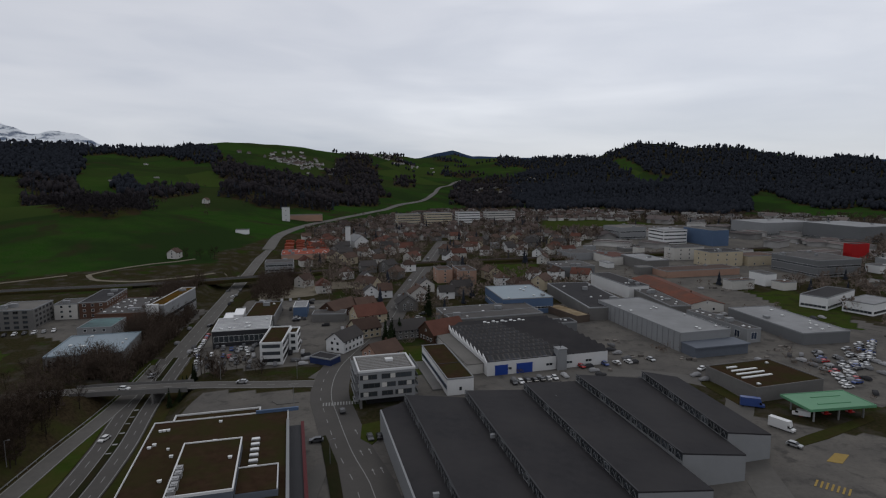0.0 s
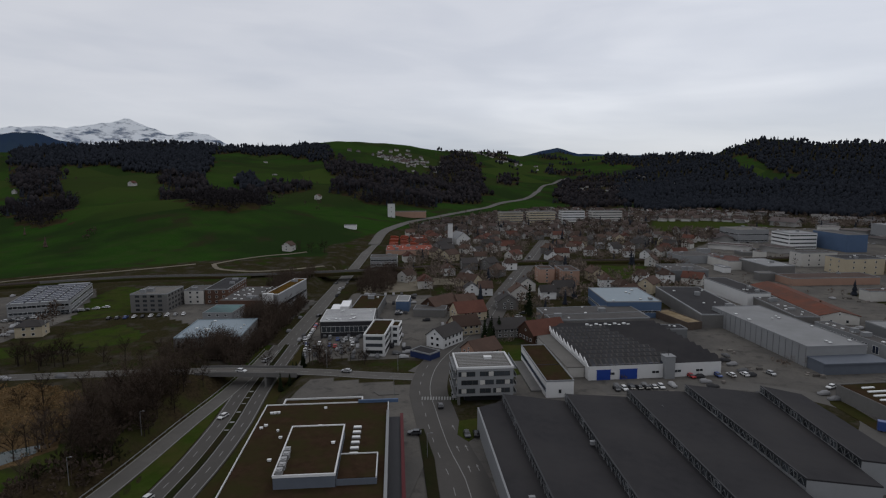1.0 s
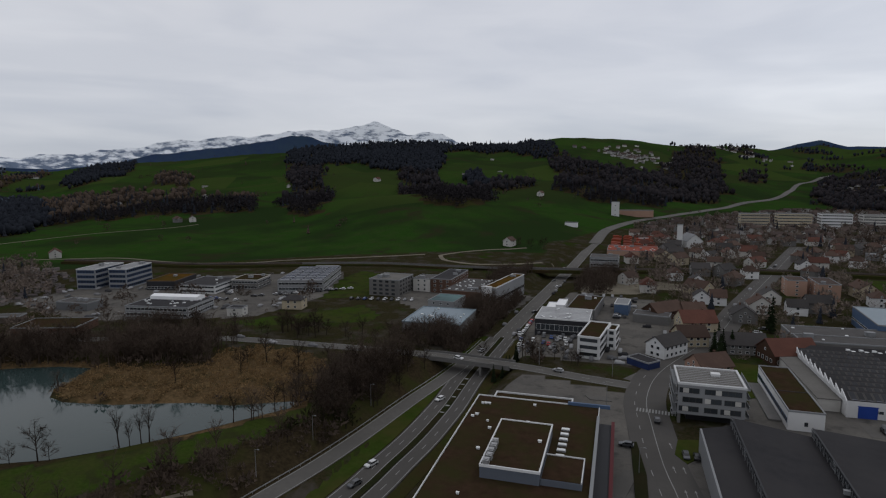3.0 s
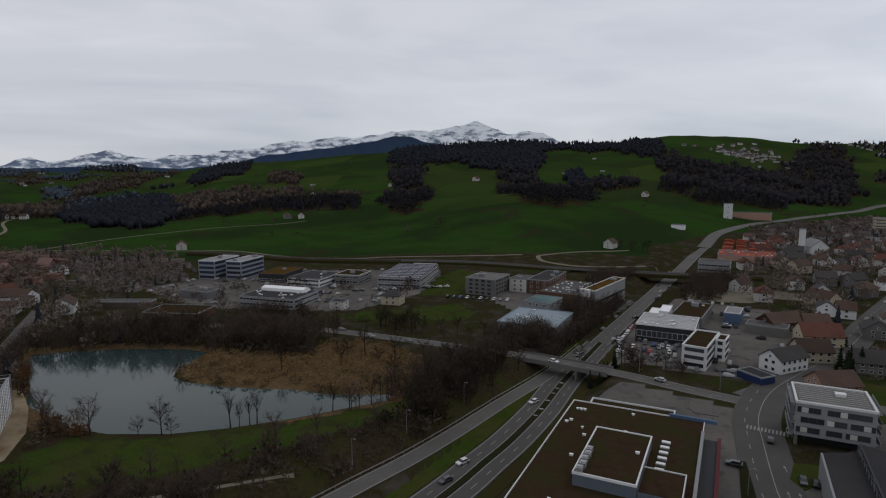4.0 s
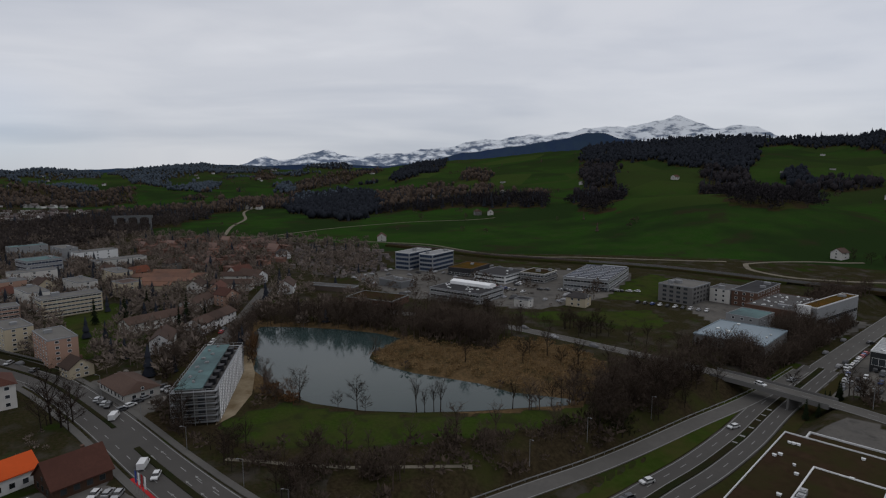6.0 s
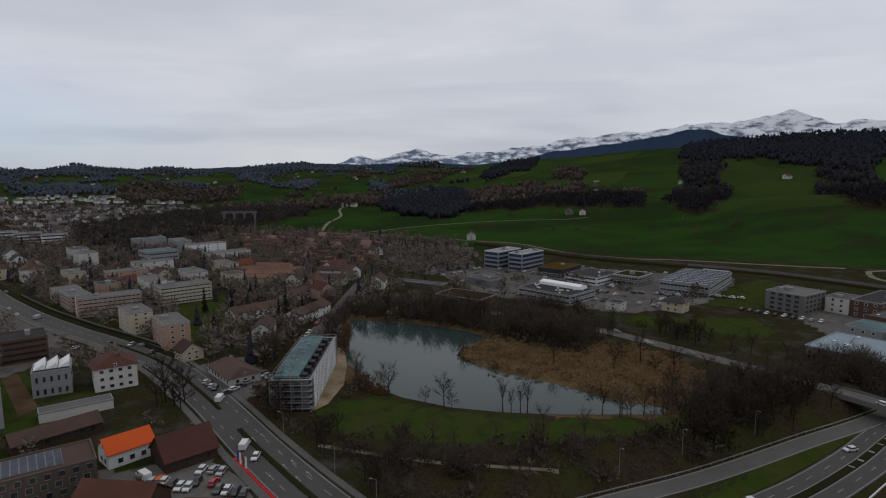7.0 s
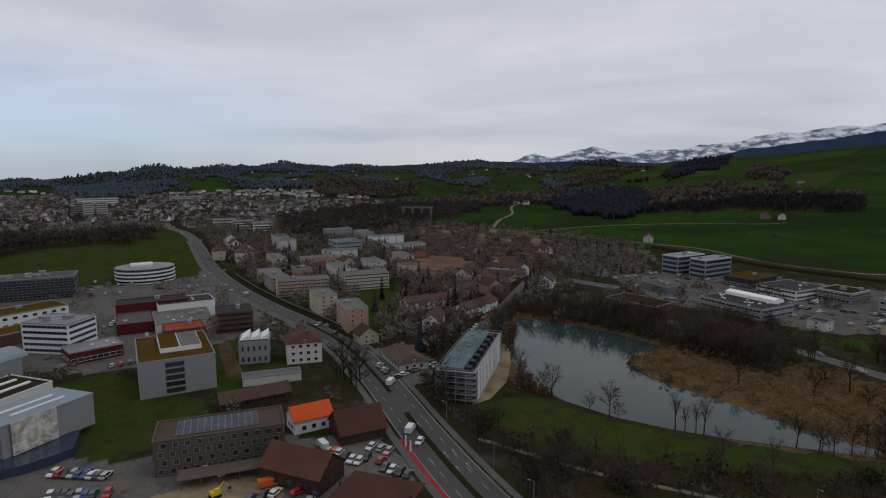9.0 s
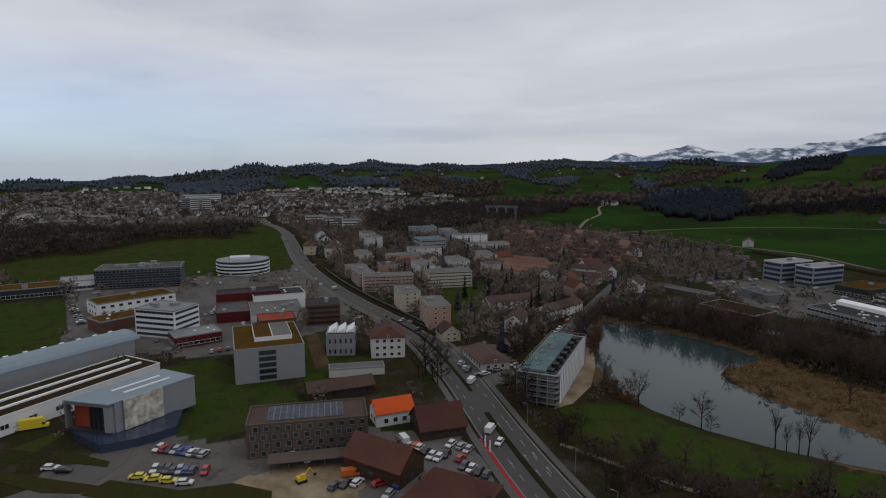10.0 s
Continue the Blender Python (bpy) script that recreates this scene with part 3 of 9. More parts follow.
# ---- mesh helpers ----
class Geo:
    """Gathers points and faces of one mesh; k is the material slot."""

    def __init__(self):
        self.v, self.f, self.k = [], [], []

    def add(self, v, f, k=0):
        o = len(self.v)
        self.v += v
        self.f += [tuple(i + o for i in q) for q in f]
        self.k += [k] * len(f)
        return self

    def box(self, x0, x1, y0, y1, z0, z1, k=0):
        return self.add([(x0, y0, z0), (x1, y0, z0), (x1, y1, z0), (x0, y1, z0), (x0, y0, z1), (x1, y0, z1), (x1, y1, z1), (x0, y1, z1)],
                        [(0, 3, 2, 1), (4, 5, 6, 7), (0, 1, 5, 4), (1, 2, 6, 5), (2, 3, 7, 6), (3, 0, 4, 7)], k)

    def prism(self, pts, z0, z1, k=0):
        """An upright body on a counter-clockwise outline."""
        n = len(pts)
        v = [(x, y, z0) for x, y in pts] + [(x, y, z1) for x, y in pts]
        return self.add(v, [tuple(range(n - 1, -1, -1)), tuple(range(n, 2 * n))] + [(i, (i + 1) % n, n + (i + 1) % n, n + i) for i in range(n)], k)

    def side(self, pts, x0, x1, k=0):
        """A body whose outline in (y, z) runs along x."""
        n = len(pts)
        v = [(x0, y, z) for y, z in pts] + [(x1, y, z) for y, z in pts]
        return self.add(v, [tuple(range(n - 1, -1, -1)), tuple(range(n, 2 * n))] + [(i, (i + 1) % n, n + (i + 1) % n, n + i) for i in range(n)], k)

    def rod(self, a, b, r0, r1, n=6, k=0):
        a, b = Vector(a), Vector(b)
        q = (b - a).to_track_quat("Z", "Y")
        v = []
        for c, r in ((a, r0), (b, r1)):
            v += [tuple(c + q @ Vector((r * math.cos(6.2832 * i / n), r * math.sin(6.2832 * i / n), 0))) for i in range(n)]
        return self.add(v, [tuple(range(n - 1, -1, -1)), tuple(range(n, 2 * n))] + [(i, (i + 1) % n, n + (i + 1) % n, n + i) for i in range(n)], k)

    def ring(self, w, d, t, z0, z1, k=0):
        """A low wall round a w x d rectangle, t thick."""
        a, c = w / 2, d / 2
        self.box(-a, a, -c, -c + t, z0, z1, k).box(-a, a, c - t, c, z0, z1, k)
        return self.box(-a, -a + t, -c + t, c - t, z0, z1, k).box(a - t, a, -c + t, c - t, z0, z1, k)

    def mesh(self, name, mats):
        me = bpy.data.meshes.new(name)
        me.from_pydata(self.v, [], self.f)
        for m in mats if isinstance(mats, (list, tuple)) else [mats]:
            me.materials.append(m)
        me.polygons.foreach_set("material_index", self.k)
        me.update()
        return me


def fast_mesh(name, v, f, mats, k=None):
    """A mesh from arrays of points and triangles."""
    me = bpy.data.meshes.new(name)
    me.vertices.add(len(v))
    me.vertices.foreach_set("co", np.asarray(v, np.float32).ravel())
    me.loops.add(f.size)
    me.loops.foreach_set("vertex_index", f.astype(np.int32).ravel())
    me.polygons.add(len(f))
    me.polygons.foreach_set("loop_start", np.arange(0, f.size, f.shape[1], dtype=np.int32))
    for m in mats:
        me.materials.append(m)
    if k is not None:
        me.polygons.foreach_set("material_index", np.asarray(k, np.int32))
    me.update(calc_edges=True)
    return me


def part(name, geo, material, parent, label="", m=None):
    """Links a mesh as one object under a thing or a part."""
    ob = new(name, geo if isinstance(geo, bpy.types.Mesh) else geo.mesh(name, material))
    if m is not None:
        ob.matrix_basis = m
    ob.parent = parent
    return tagged(ob, label)


def thing(name, label, category, m, group="", kind=""):
    ob = new(name)
    ob.empty_display_size = 0.5
    ob.matrix_basis = m
    return tagged(ob, label, category, group, kind)


def smooth_line(pts, step=6.0):
    """Points along a soft curve through pts (two or three numbers each)."""
    p = [np.array(q, float) for q in pts]
    p = [2 * p[0] - p[1]] + p + [2 * p[-1] - p[-2]]
    out = []
    for a, b, c, d in zip(p, p[1:], p[2:], p[3:]):
        n = max(1, int(np.linalg.norm(c - b) / step))
        for i in range(n):
            t = i / n
            out.append(0.5 * (2 * b + (c - a) * t + (2 * a - 5 * b + 4 * c - d) * t * t + (3 * b - a - 3 * c + d) * t ** 3))
    return out + [p[-2]]


def edges_of(line, off):
    """The line moved off metres to its left."""
    out = []
    for i, q in enumerate(line):
        a, b = line[max(0, i - 1)], line[min(len(line) - 1, i + 1)]
        u = (b - a)[:2]
        u = u / (np.linalg.norm(u) + 1e-9)
        out.append((q[0] - u[1] * off, q[1] + u[0] * off))
    return out


def ribbon_geo(line, lefts, rights, lift, thick=0.25, levels=None, k=0, geo=None):
    """A strip with thickness between two offset lines; level with the ground unless levels are given."""
    g = geo or Geo()
    L, R = edges_of(line, lefts), edges_of(line, rights)
    o = len(g.v)
    for i, (p, q) in enumerate(zip(L, R)):
        za, zb = (at(*p), at(*q)) if levels is None else (levels[i], levels[i])
        g.v += [(p[0], p[1], za + lift), (q[0], q[1], zb + lift), (p[0], p[1], za + lift - thick), (q[0], q[1], zb + lift - thick)]
    for i in range(len(L) - 1):
        a, b = o + 4 * i, o + 4 * i + 4
        g.f += [(a, a + 1, b + 1, b), (a + 2, b + 2, b + 3, a + 3), (a, b, b + 2, a + 2), (a + 1, a + 3, b + 3, b + 1)]
        g.k += [k] * 4
    return g


def road(name, label, pts, width, material="asphalt", lift=0.08, lines=(), dashes=(), levels=None, step=6.0, category="road"):
    """A road along pts; lines and dashes: offsets of its painted marks from the middle."""
    line = smooth_line(pts, step)
    lv = None if levels is None else [levels(*q[:2]) for q in line]
    ob = new(name, ribbon_geo(line, width / 2, -width / 2, lift, 0.3, lv).mesh(name, M[material]))
    tagged(ob, label, category, kind="structure")
    for o in lines:
        part("edge_line", ribbon_geo(line, o + 0.11, o - 0.11, lift + 0.012, 0.02, lv), M["paint"], ob)
    for o in dashes:
        g = Geo()
        fine = smooth_line(pts, 3.0)
        fl = None if levels is None else [levels(*q[:2]) for q in fine]
        for i in range(0, len(fine) - 1, 3):
            ribbon_geo(fine[i:i + 2], o + 0.10, o - 0.10, lift + 0.012, 0.02, None if fl is None else fl[i:i + 2], geo=g)
        part("lane_dashes", g, M["paint"], ob)
    return ob


def patch(name, label, pts, material, lift=0.05, category="ground", thick=0.3):
    """A level sheet on a counter-clockwise or clockwise outline, laid on the ground."""
    if sum((b[0] - a[0]) * (b[1] + a[1]) for a, b in zip(pts, pts[1:] + pts[:1])) > 0:
        pts = pts[::-1]
    z = max(at(*p) for p in pts)
    return tagged(new(name, Geo().prism(pts, z + lift - thick, z + lift).mesh(name, M[material])), label, category, kind="structure")


# ---- ground ----
WOODS = []


def wood(kind, *outline):
    """A wood on an outline of bearings and distances; "open": a clearing in the woods before it."""
    WOODS.append((kind, list(outline)))


wood("fir", (39.1, 2090), (37.0, 2100), (34.9, 2100), (31.8, 2120), (31.8, 1850), (32.1, 1530), (33.6, 1540), (35.1, 1580), (37.2, 1540), (39.3, 1540))  # dark firs on the high ridge
wood("fir", (31.8, 2120), (28.1, 2130), (25.1, 2150), (22.8, 2160), (21.2, 2000), (20.5, 1770), (22.9, 1800), (25.1, 1910), (27.3, 1960), (29.5, 1980), (31.9, 1910))  # ridge strip
wood("bare", (21.2, 1850), (19.1, 1710), (16.6, 1670), (12.5, 1710), (11.0, 1860), (10.4, 2320), (7.7, 2460), (6.7, 2140), (6.7, 1720), (5.5, 1530), (7.8, 1330), (12.6, 1110), (15.7, 1090), (18.2, 1080), (20.7, 1110), (20.8, 1450), (21.5, 1570))  # broad wood below the hilltop farm
wood("fir", (29.7, 1420), (28.5, 1460), (27.6, 1330), (28.0, 1210), (29.5, 1240))  # copse on the pasture
wood("bare", (27.6, 1330), (25.3, 1350), (23.4, 1260), (23.5, 1130), (27.6, 1200))  # hedge below the copse
wood("bare", (31.8, 1190), (29.7, 1200), (27.1, 1150), (27.3, 760), (31.1, 740), (33.8, 770))  # scrub at the slope's foot
wood("bare", (36.0, 1500), (32.5, 1450), (31.9, 1230), (32.4, 790), (35.2, 810), (36.0, 1210))  # wood running down to the meadow
wood("bare", (46.4, 1860), (43.4, 1710), (43.1, 1290), (42.3, 1160), (43.0, 820), (46.4, 880), (47.6, 1100), (46.4, 1260))  # brown wood below the firs
wood("fir", (46.4, 2230), (43.7, 2160), (41.1, 2080), (32.3, 2110), (32.2, 1430), (35.8, 1500), (41.0, 1660), (43.7, 1690), (46.4, 1890))  # firs before the snow
wood("fir", (74.4, 1520), (73.6, 1640), (70.2, 1580), (66.8, 1510), (65.7, 1240), (65.9, 1090), (67.9, 960), (69.4, 910), (73.2, 1040), (74.4, 1180))  # fir block above the meadow
wood("bare", (66.3, 1460), (64.2, 1690), (60.0, 1510), (57.3, 1180), (54.6, 1170), (49.7, 1230), (49.6, 970), (54.6, 1050), (57.9, 1060), (62.2, 1100), (65.9, 1100))  # brown strip beside the fir block
wood("bare", (80.6, 1290), (77.2, 1600), (73.6, 1690), (74.0, 1220), (77.2, 1220), (80.6, 1170))  # gorge wood
wood("bare", (88.5, 1290), (84.9, 1270), (81.8, 1290), (79.8, 1360), (79.4, 1210), (82.3, 1090), (85.0, 990), (87.3, 800), (88.7, 770))  # gorge wood towards the town
wood("fir", (73.4, 3320), (71.9, 3270), (68.5, 3050), (68.0, 2940), (70.1, 2710))  # wooded knoll
wood("bare", (74.0, 1950), (72.1, 2300), (68.2, 2380), (65.6, 2850), (65.7, 2600), (68.2, 2200), (72.1, 1690), (73.8, 1690))  # field hedge
wood("fir", (75.5, 1690), (75.2, 1910), (74.1, 2010), (73.7, 1700))  # spinney
wood("fir", (64.6, 1970), (63.7, 2550), (62.0, 2620), (59.3, 2590), (59.6, 2280), (62.1, 1880), (63.7, 1870))  # firs along the spur
wood("bare", (58.1, 1710), (57.0, 2120), (55.1, 1860), (55.0, 1550))  # thicket on the spur
wood("bare", (61.2, 1270), (60.5, 1670), (59.4, 1560), (59.0, 1200))  # thicket on the slope
wood("bare", (56.9, 1160), (56.4, 1470), (55.2, 1470), (54.4, 1130))  # thicket on the slope
wood("bare", (77.6, 2280), (77.0, 3030), (75.6, 3000), (75.7, 2340))  # trees beyond the valley
wood("fir", (83.3, 2030), (82.8, 2440), (80.5, 2240), (80.6, 1980))  # far hedge
wood("fir", (87.6, 2260), (86.8, 2990), (84.7, 2860), (84.6, 2350))  # far wood
wood("fir", (87.1, 3530), (84.6, 3520), (81.5, 3490), (79.5, 3470), (77.8, 3430), (76.6, 3390), (77.0, 3060), (81.2, 3110), (84.7, 2880), (87.2, 2940))  # far ridge wood
wood("fir", (-5.9, 2190), (-8.6, 2510), (-11.2, 2570), (-14.8, 2380), (-17.5, 2370), (-20.2, 2370), (-23.4, 2360), (-25.7, 2360), (-27.8, 2360), (-31.5, 2350), (-33.4, 2350), (-37.4, 2340), (-37.6, 1500), (-34.1, 1500), (-30.1, 1630), (-27.4, 1690), (-27.3, 1520), (-26.9, 1260), (-23.7, 1190), (-19.0, 1260), (-13.9, 1360), (-9.2, 1230), (-7.5, 1430), (-5.4, 1760))  # dark forest above the works
wood("open", (-14.9, 2320), (-16.8, 2140), (-18.6, 1950), (-20.9, 1870), (-20.4, 1780), (-18.4, 1790), (-16.2, 1960))  # clearing
wood("fir", (-29.7, 1630), (-31.8, 1530), (-36.6, 1460), (-36.6, 1420), (-31.8, 1410), (-30.2, 1460))  # scrub strip
wood("bare", (-0.2, 1590), (-0.7, 2140), (-3.7, 2260), (-6.2, 2220), (-6.2, 1380), (-2.6, 1340))  # brown wood behind the village
wood("fir", (-4.8, 3020), (-7.5, 2830), (-11.2, 2570), (-14.3, 2370), (-11.2, 2470), (-8.6, 2450), (-4.8, 2710))  # ridge beyond the village
wood("bare", (5.0, 1720), (4.6, 2090), (3.5, 2120), (3.3, 1900))  # pasture trees
wood("bare", (132.5, 890), (126.8, 820), (118.4, 710), (111.7, 690), (110.2, 650), (113.7, 600), (118.4, 610), (123.7, 580), (130.7, 590), (132.8, 580))  # brown band above the meadow
wood("bare", (100.1, 890), (96.8, 1020), (93.0, 1100), (86.9, 1280), (83.7, 1330), (80.5, 1310), (81.0, 1080), (86.9, 830), (89.6, 780), (92.9, 680), (97.9, 650), (100.1, 690))  # gorge wood
wood("fir", (118.1, 2620), (115.8, 2750), (113.4, 2890), (111.4, 2970), (109.9, 3060), (108.2, 2920), (109.5, 2200), (110.0, 1990), (113.0, 1550), (116.4, 1580), (118.2, 1870))  # wooded hill above the town
wood("fir", (125.3, 2590), (122.5, 3200), (120.3, 3120), (118.5, 3060), (118.2, 2500), (120.8, 2340), (123.3, 1990))  # wooded hill beside it
wood("fir", (108.2, 3170), (105.9, 3270), (102.7, 3410), (100.3, 3490), (95.7, 3550), (92.4, 3580), (89.7, 3550), (89.7, 3020), (94.6, 2980), (98.4, 2740), (103.3, 2600), (107.4, 2280))  # far woods
wood("fir", (104.9, 2190), (101.1, 2550), (97.9, 1990), (97.9, 1840), (101.1, 1960), (104.3, 2100))  # dark strip
wood("bare", (97.9, 1940), (92.4, 2190), (88.0, 2120), (86.9, 1690), (91.3, 1640), (96.8, 1490))  # brown slope
wood("fir", (131.6, 2330), (128.2, 2490), (126.5, 3320), (125.4, 2250), (126.5, 2150), (129.5, 2220), (131.6, 2230))  # far woods on the low hills
wood("fir", (88.6, 3550), (83.8, 3510), (79.1, 3460), (76.5, 3390), (77.0, 2920), (82.7, 2780), (88.1, 2880))  # woods on the middle ridge


def polar(x, y):
    return np.hypot(x, y), np.degrees(np.arctan2(-x, y))


def woodland(x, y):
    """0: open, 1: firs, 2: bare broadleaved wood."""
    r, az = polar(x, y)
    wa = az + (0.45 * swell(x, y, 150, 11) + 0.42 * swell(x, y, 60, 12)) * 1400 / np.maximum(r, 900)
    wr = r * (1 + 0.014 * swell(x, y, 170, 13) + 0.014 * swell(x, y, 55, 14))
    kind = np.zeros(np.shape(x), int)
    for what, outline in WOODS:
        kind = np.where(inside(wa, wr, outline), {"open": 0, "fir": 1, "bare": 2}[what], kind)
    # scattered copses on the far slopes beyond the town
    foot = np.interp(az, [s[0] for s in FOOT], [s[1] for s in FOOT])
    crest = np.interp(az, [s[0] for s in FOOT], [s[2] for s in FOOT])
    u = (r - foot) / (crest - foot)
    far = (swell(x, y, 300, 21) + 0.5 * swell(x, y, 110, 22) > 1.0 - 0.5 * u) & (((u > 0.10) & (az > 80)) | ((r > 1750) & (az > 66) & (az < 80)) | ((r > 2300) & (az < 11) & (az > -14)))
    kind = np.where(far & (kind == 0), np.where(swell(x, y, 700, 23) > -0.2, 1, 2), kind)
    return kind


MEADOWS = {
    "embankment": [(201, 380), (232, 395), (234, 340), (220, 312), (210, 286), (195, 299), (197, 339)],
    "pond": [(-190, 26), (-196, 40), (-196, 52), (-186, 60), (-172, 74), (-158, 95), (-149, 118), (-142, 141), (-135, 139), (-132, 131), (-137, 110), (-141, 94), (-146, 77), (-154, 59), (-161, 47), (-172, 32)],
    "slope": [(-434, -385), (-520, -360), (-610, -330), (-690, -285), (-700, -236), (-608, -196), (-544, -165), (-440, -140), (-412, -165), (-400, -200), (-376, -258), (-360, -300)],
    "corner": [(-316, -274), (-327, -239), (-248, -184), (-205, -180), (-190, -200), (-280, -290)],
    "cinema": [(-201, -140), (-232, -112), (-230, -104), (-196, -60), (-176, -62), (-160, -76), (-164, -90), (-180, -104)],
    "lab": [(-232, -57), (-243, -44), (-222, -37), (-200, -40), (-190, -52), (-198, -60), (-262, -80), (-276, -72)],
    "hall": [(-270, 286), (-258, 267), (-236, 285), (-258, 350), (-302, 363), (-291, 321)],
    "works": [(-263, 194), (-254, 210), (-236, 240), (-224, 268), (-200, 252), (-194, 238), (-219, 222), (-240, 202)],
    "plot": [(-23, 262), (-13, 264), (-6, 230), (-14, 221)],
    "pitch": [(28, 448), (68, 446), (82, 516), (32, 512)],
    "bank field": [(125, 800), (160, 1000), (270, 1010), (330, 930), (240, 850)],
    "estate": [(-372, -24), (-408, 6), (-310, 16), (-284, -13)],
}
PAVED = {
    "works yard": [(-14, 200), (40, 205), (110, 215), (150, 190), (230, 280), (190, 420), (120, 420), (60, 340), (-2, 300), (-10, 240)],
    "front yard": [(-40, 60), (-16, 200), (70, 200), (140, 160), (110, 60)],
    "car lot": [(-112, 226), (-130, 300), (-130, 366), (-66, 366), (-50, 330), (-56, 236)],
    "shop yard": [(-92, 182), (-92, 206), (-50, 206), (-22, 130), (-10, 90), (-50, 80)],
    "office lots": [(-246, -184), (-330, -240), (-370, -262), (-420, -190), (-470, -140), (-300, -60), (-262, -82), (-232, -112)],
    "barn yard": [(-112, -20), (-170, -2), (-172, -34), (-160, -60), (-164, -92), (-140, -112), (-105, -100)],
    "factory yard": [(-212, 286), (-166, 262), (-148, 300), (-152, 362), (-225, 372), (-244, 322)],
    "garage yard": [(-205, 3), (-250, -14), (-262, 8), (-222, 22)],
    "east works": [(100, 420), (260, 420), (420, 560), (560, 900), (300, 900), (130, 620)],
    "trade park": [(-258, 212), (-330, 160), (-420, 160), (-430, 250), (-310, 350), (-262, 290)],
}


def cover(x, y):
    """Weights of meadow, woodland floor and paving."""
    r, az = polar(x, y)
    foot = np.interp(az, [s[0] for s in FOOT], [s[1] for s in FOOT])
    town = 0.05 * swell(x, y, 60, 31)
    meadow = ease(-40, 30, r - foot + 60 * town)
    meadow = np.where((az > 22) & (az < 60) & (r > 556), 1, meadow)
    meadow = np.where((az > 60) & (az < 67) & (r > 575), 1, meadow)
    meadow = np.where((az > 66) & (az < 88) & (r > 620 + 8.5 * (az - 66)), 1, meadow)
    for pts in MEADOWS.values():
        meadow = np.where(inside(x, y, pts), 1, meadow)
    wood = (woodland(x, y) > 0).astype(float)
    pond = seg_dist(x, y, POND)
    wood = np.where((pond < 45) & (meadow < 0.5) & (x < -150), 1, wood)
    wood = np.where((seg_dist(x, y, [(-132, 60), (-128, 100), (-134, 150), (-142, 196)]) < 16) & (meadow < 0.5), 1, wood)
    wood = np.where(inside(x, y, GROVE), 1, wood)
    pave = np.zeros(np.shape(x))
    for pts in PAVED.values():
        pave = np.where(inside(x, y, pts), 1, pave)
    pave = np.where(meadow > 0.5, 0, pave)
    return meadow, wood, pave


MARSH = [(-240, 106), (-222, 99), (-203, 107), (-192, 115), (-180, 123), (-166, 128), (-158, 137), (-150, 152), (-156, 168), (-172, 178), (-193, 180), (-212, 174), (-218, 160), (-208, 147), (-228, 133), (-246, 122)]
GROVE = [(-250, 126), (-228, 138), (-210, 148), (-220, 162), (-222, 172), (-236, 166), (-262, 150)]


def reed_cover(x, y):
    rim = seg_dist(x, y, POND + POND[:1])
    return np.where(inside(x, y, MARSH) | ((rim < 5) & ((x < -240) | (y > 100))) | ((rim < 9) & (x < -205) & (y < 70)), 1.0, 0.0)


def make_ground():
    az = np.concatenate([np.arange(-56, 148, 0.5), np.arange(148, 304, 4.0)])
    rr = np.concatenate([[0.001], np.arange(30, 90, 10), np.arange(90, 640, 4.0), 640 * (4900 / 640) ** np.linspace(0, 1, 150)])
    A, R = np.meshgrid(np.radians(az), rr)
    x, y = -np.sin(A) * R, np.cos(A) * R
    z = height(x, y)
    n, k = len(az), len(rr)
    i, j = np.meshgrid(np.arange(k - 1), np.arange(n), indexing="ij")
    jj = (j + 1) % n
    q = np.stack([i * n + j, (i + 1) * n + j, (i + 1) * n + jj, i * n + jj], -1).reshape(-1, 4)[:, ::-1]
    me = fast_mesh("ground", np.stack([x, y, z], -1).reshape(-1, 3), q, [M["ground"]])
    c = np.stack([*cover(x, y), reed_cover(x, y)], -1).reshape(-1, 4)
    layer = me.attributes.new("cover", "FLOAT_COLOR", "POINT")
    layer.data.foreach_set("color", c.astype(np.float32).ravel())
    mown = me.attributes.new("lawn", "FLOAT", "POINT")
    near = np.zeros(np.shape(x), bool)
    for pts in MEADOWS.values():
        near |= inside(x, y, pts)
    mown.data.foreach_set("value", near.astype(np.float32).ravel())
    me.polygons.foreach_set("use_smooth", np.ones(len(me.polygons), bool))
    return tagged(new("ground", me), "valley floor with green meadows rising to wooded hills", "ground", kind="structure")


make_ground()
g = Geo()
g.v = [(x, y, -1.2) for x, y in (POND if sum((b[0] - a[0]) * (b[1] + a[1]) for a, b in zip(POND, POND[1:] + POND[:1])) < 0 else POND[::-1])]
g.f, g.k = [tuple(range(len(POND)))], [0]
tagged(new("water", g.mesh("water", M["water"])), "still grey-green pond reflecting bare trees", "pond", kind="structure")


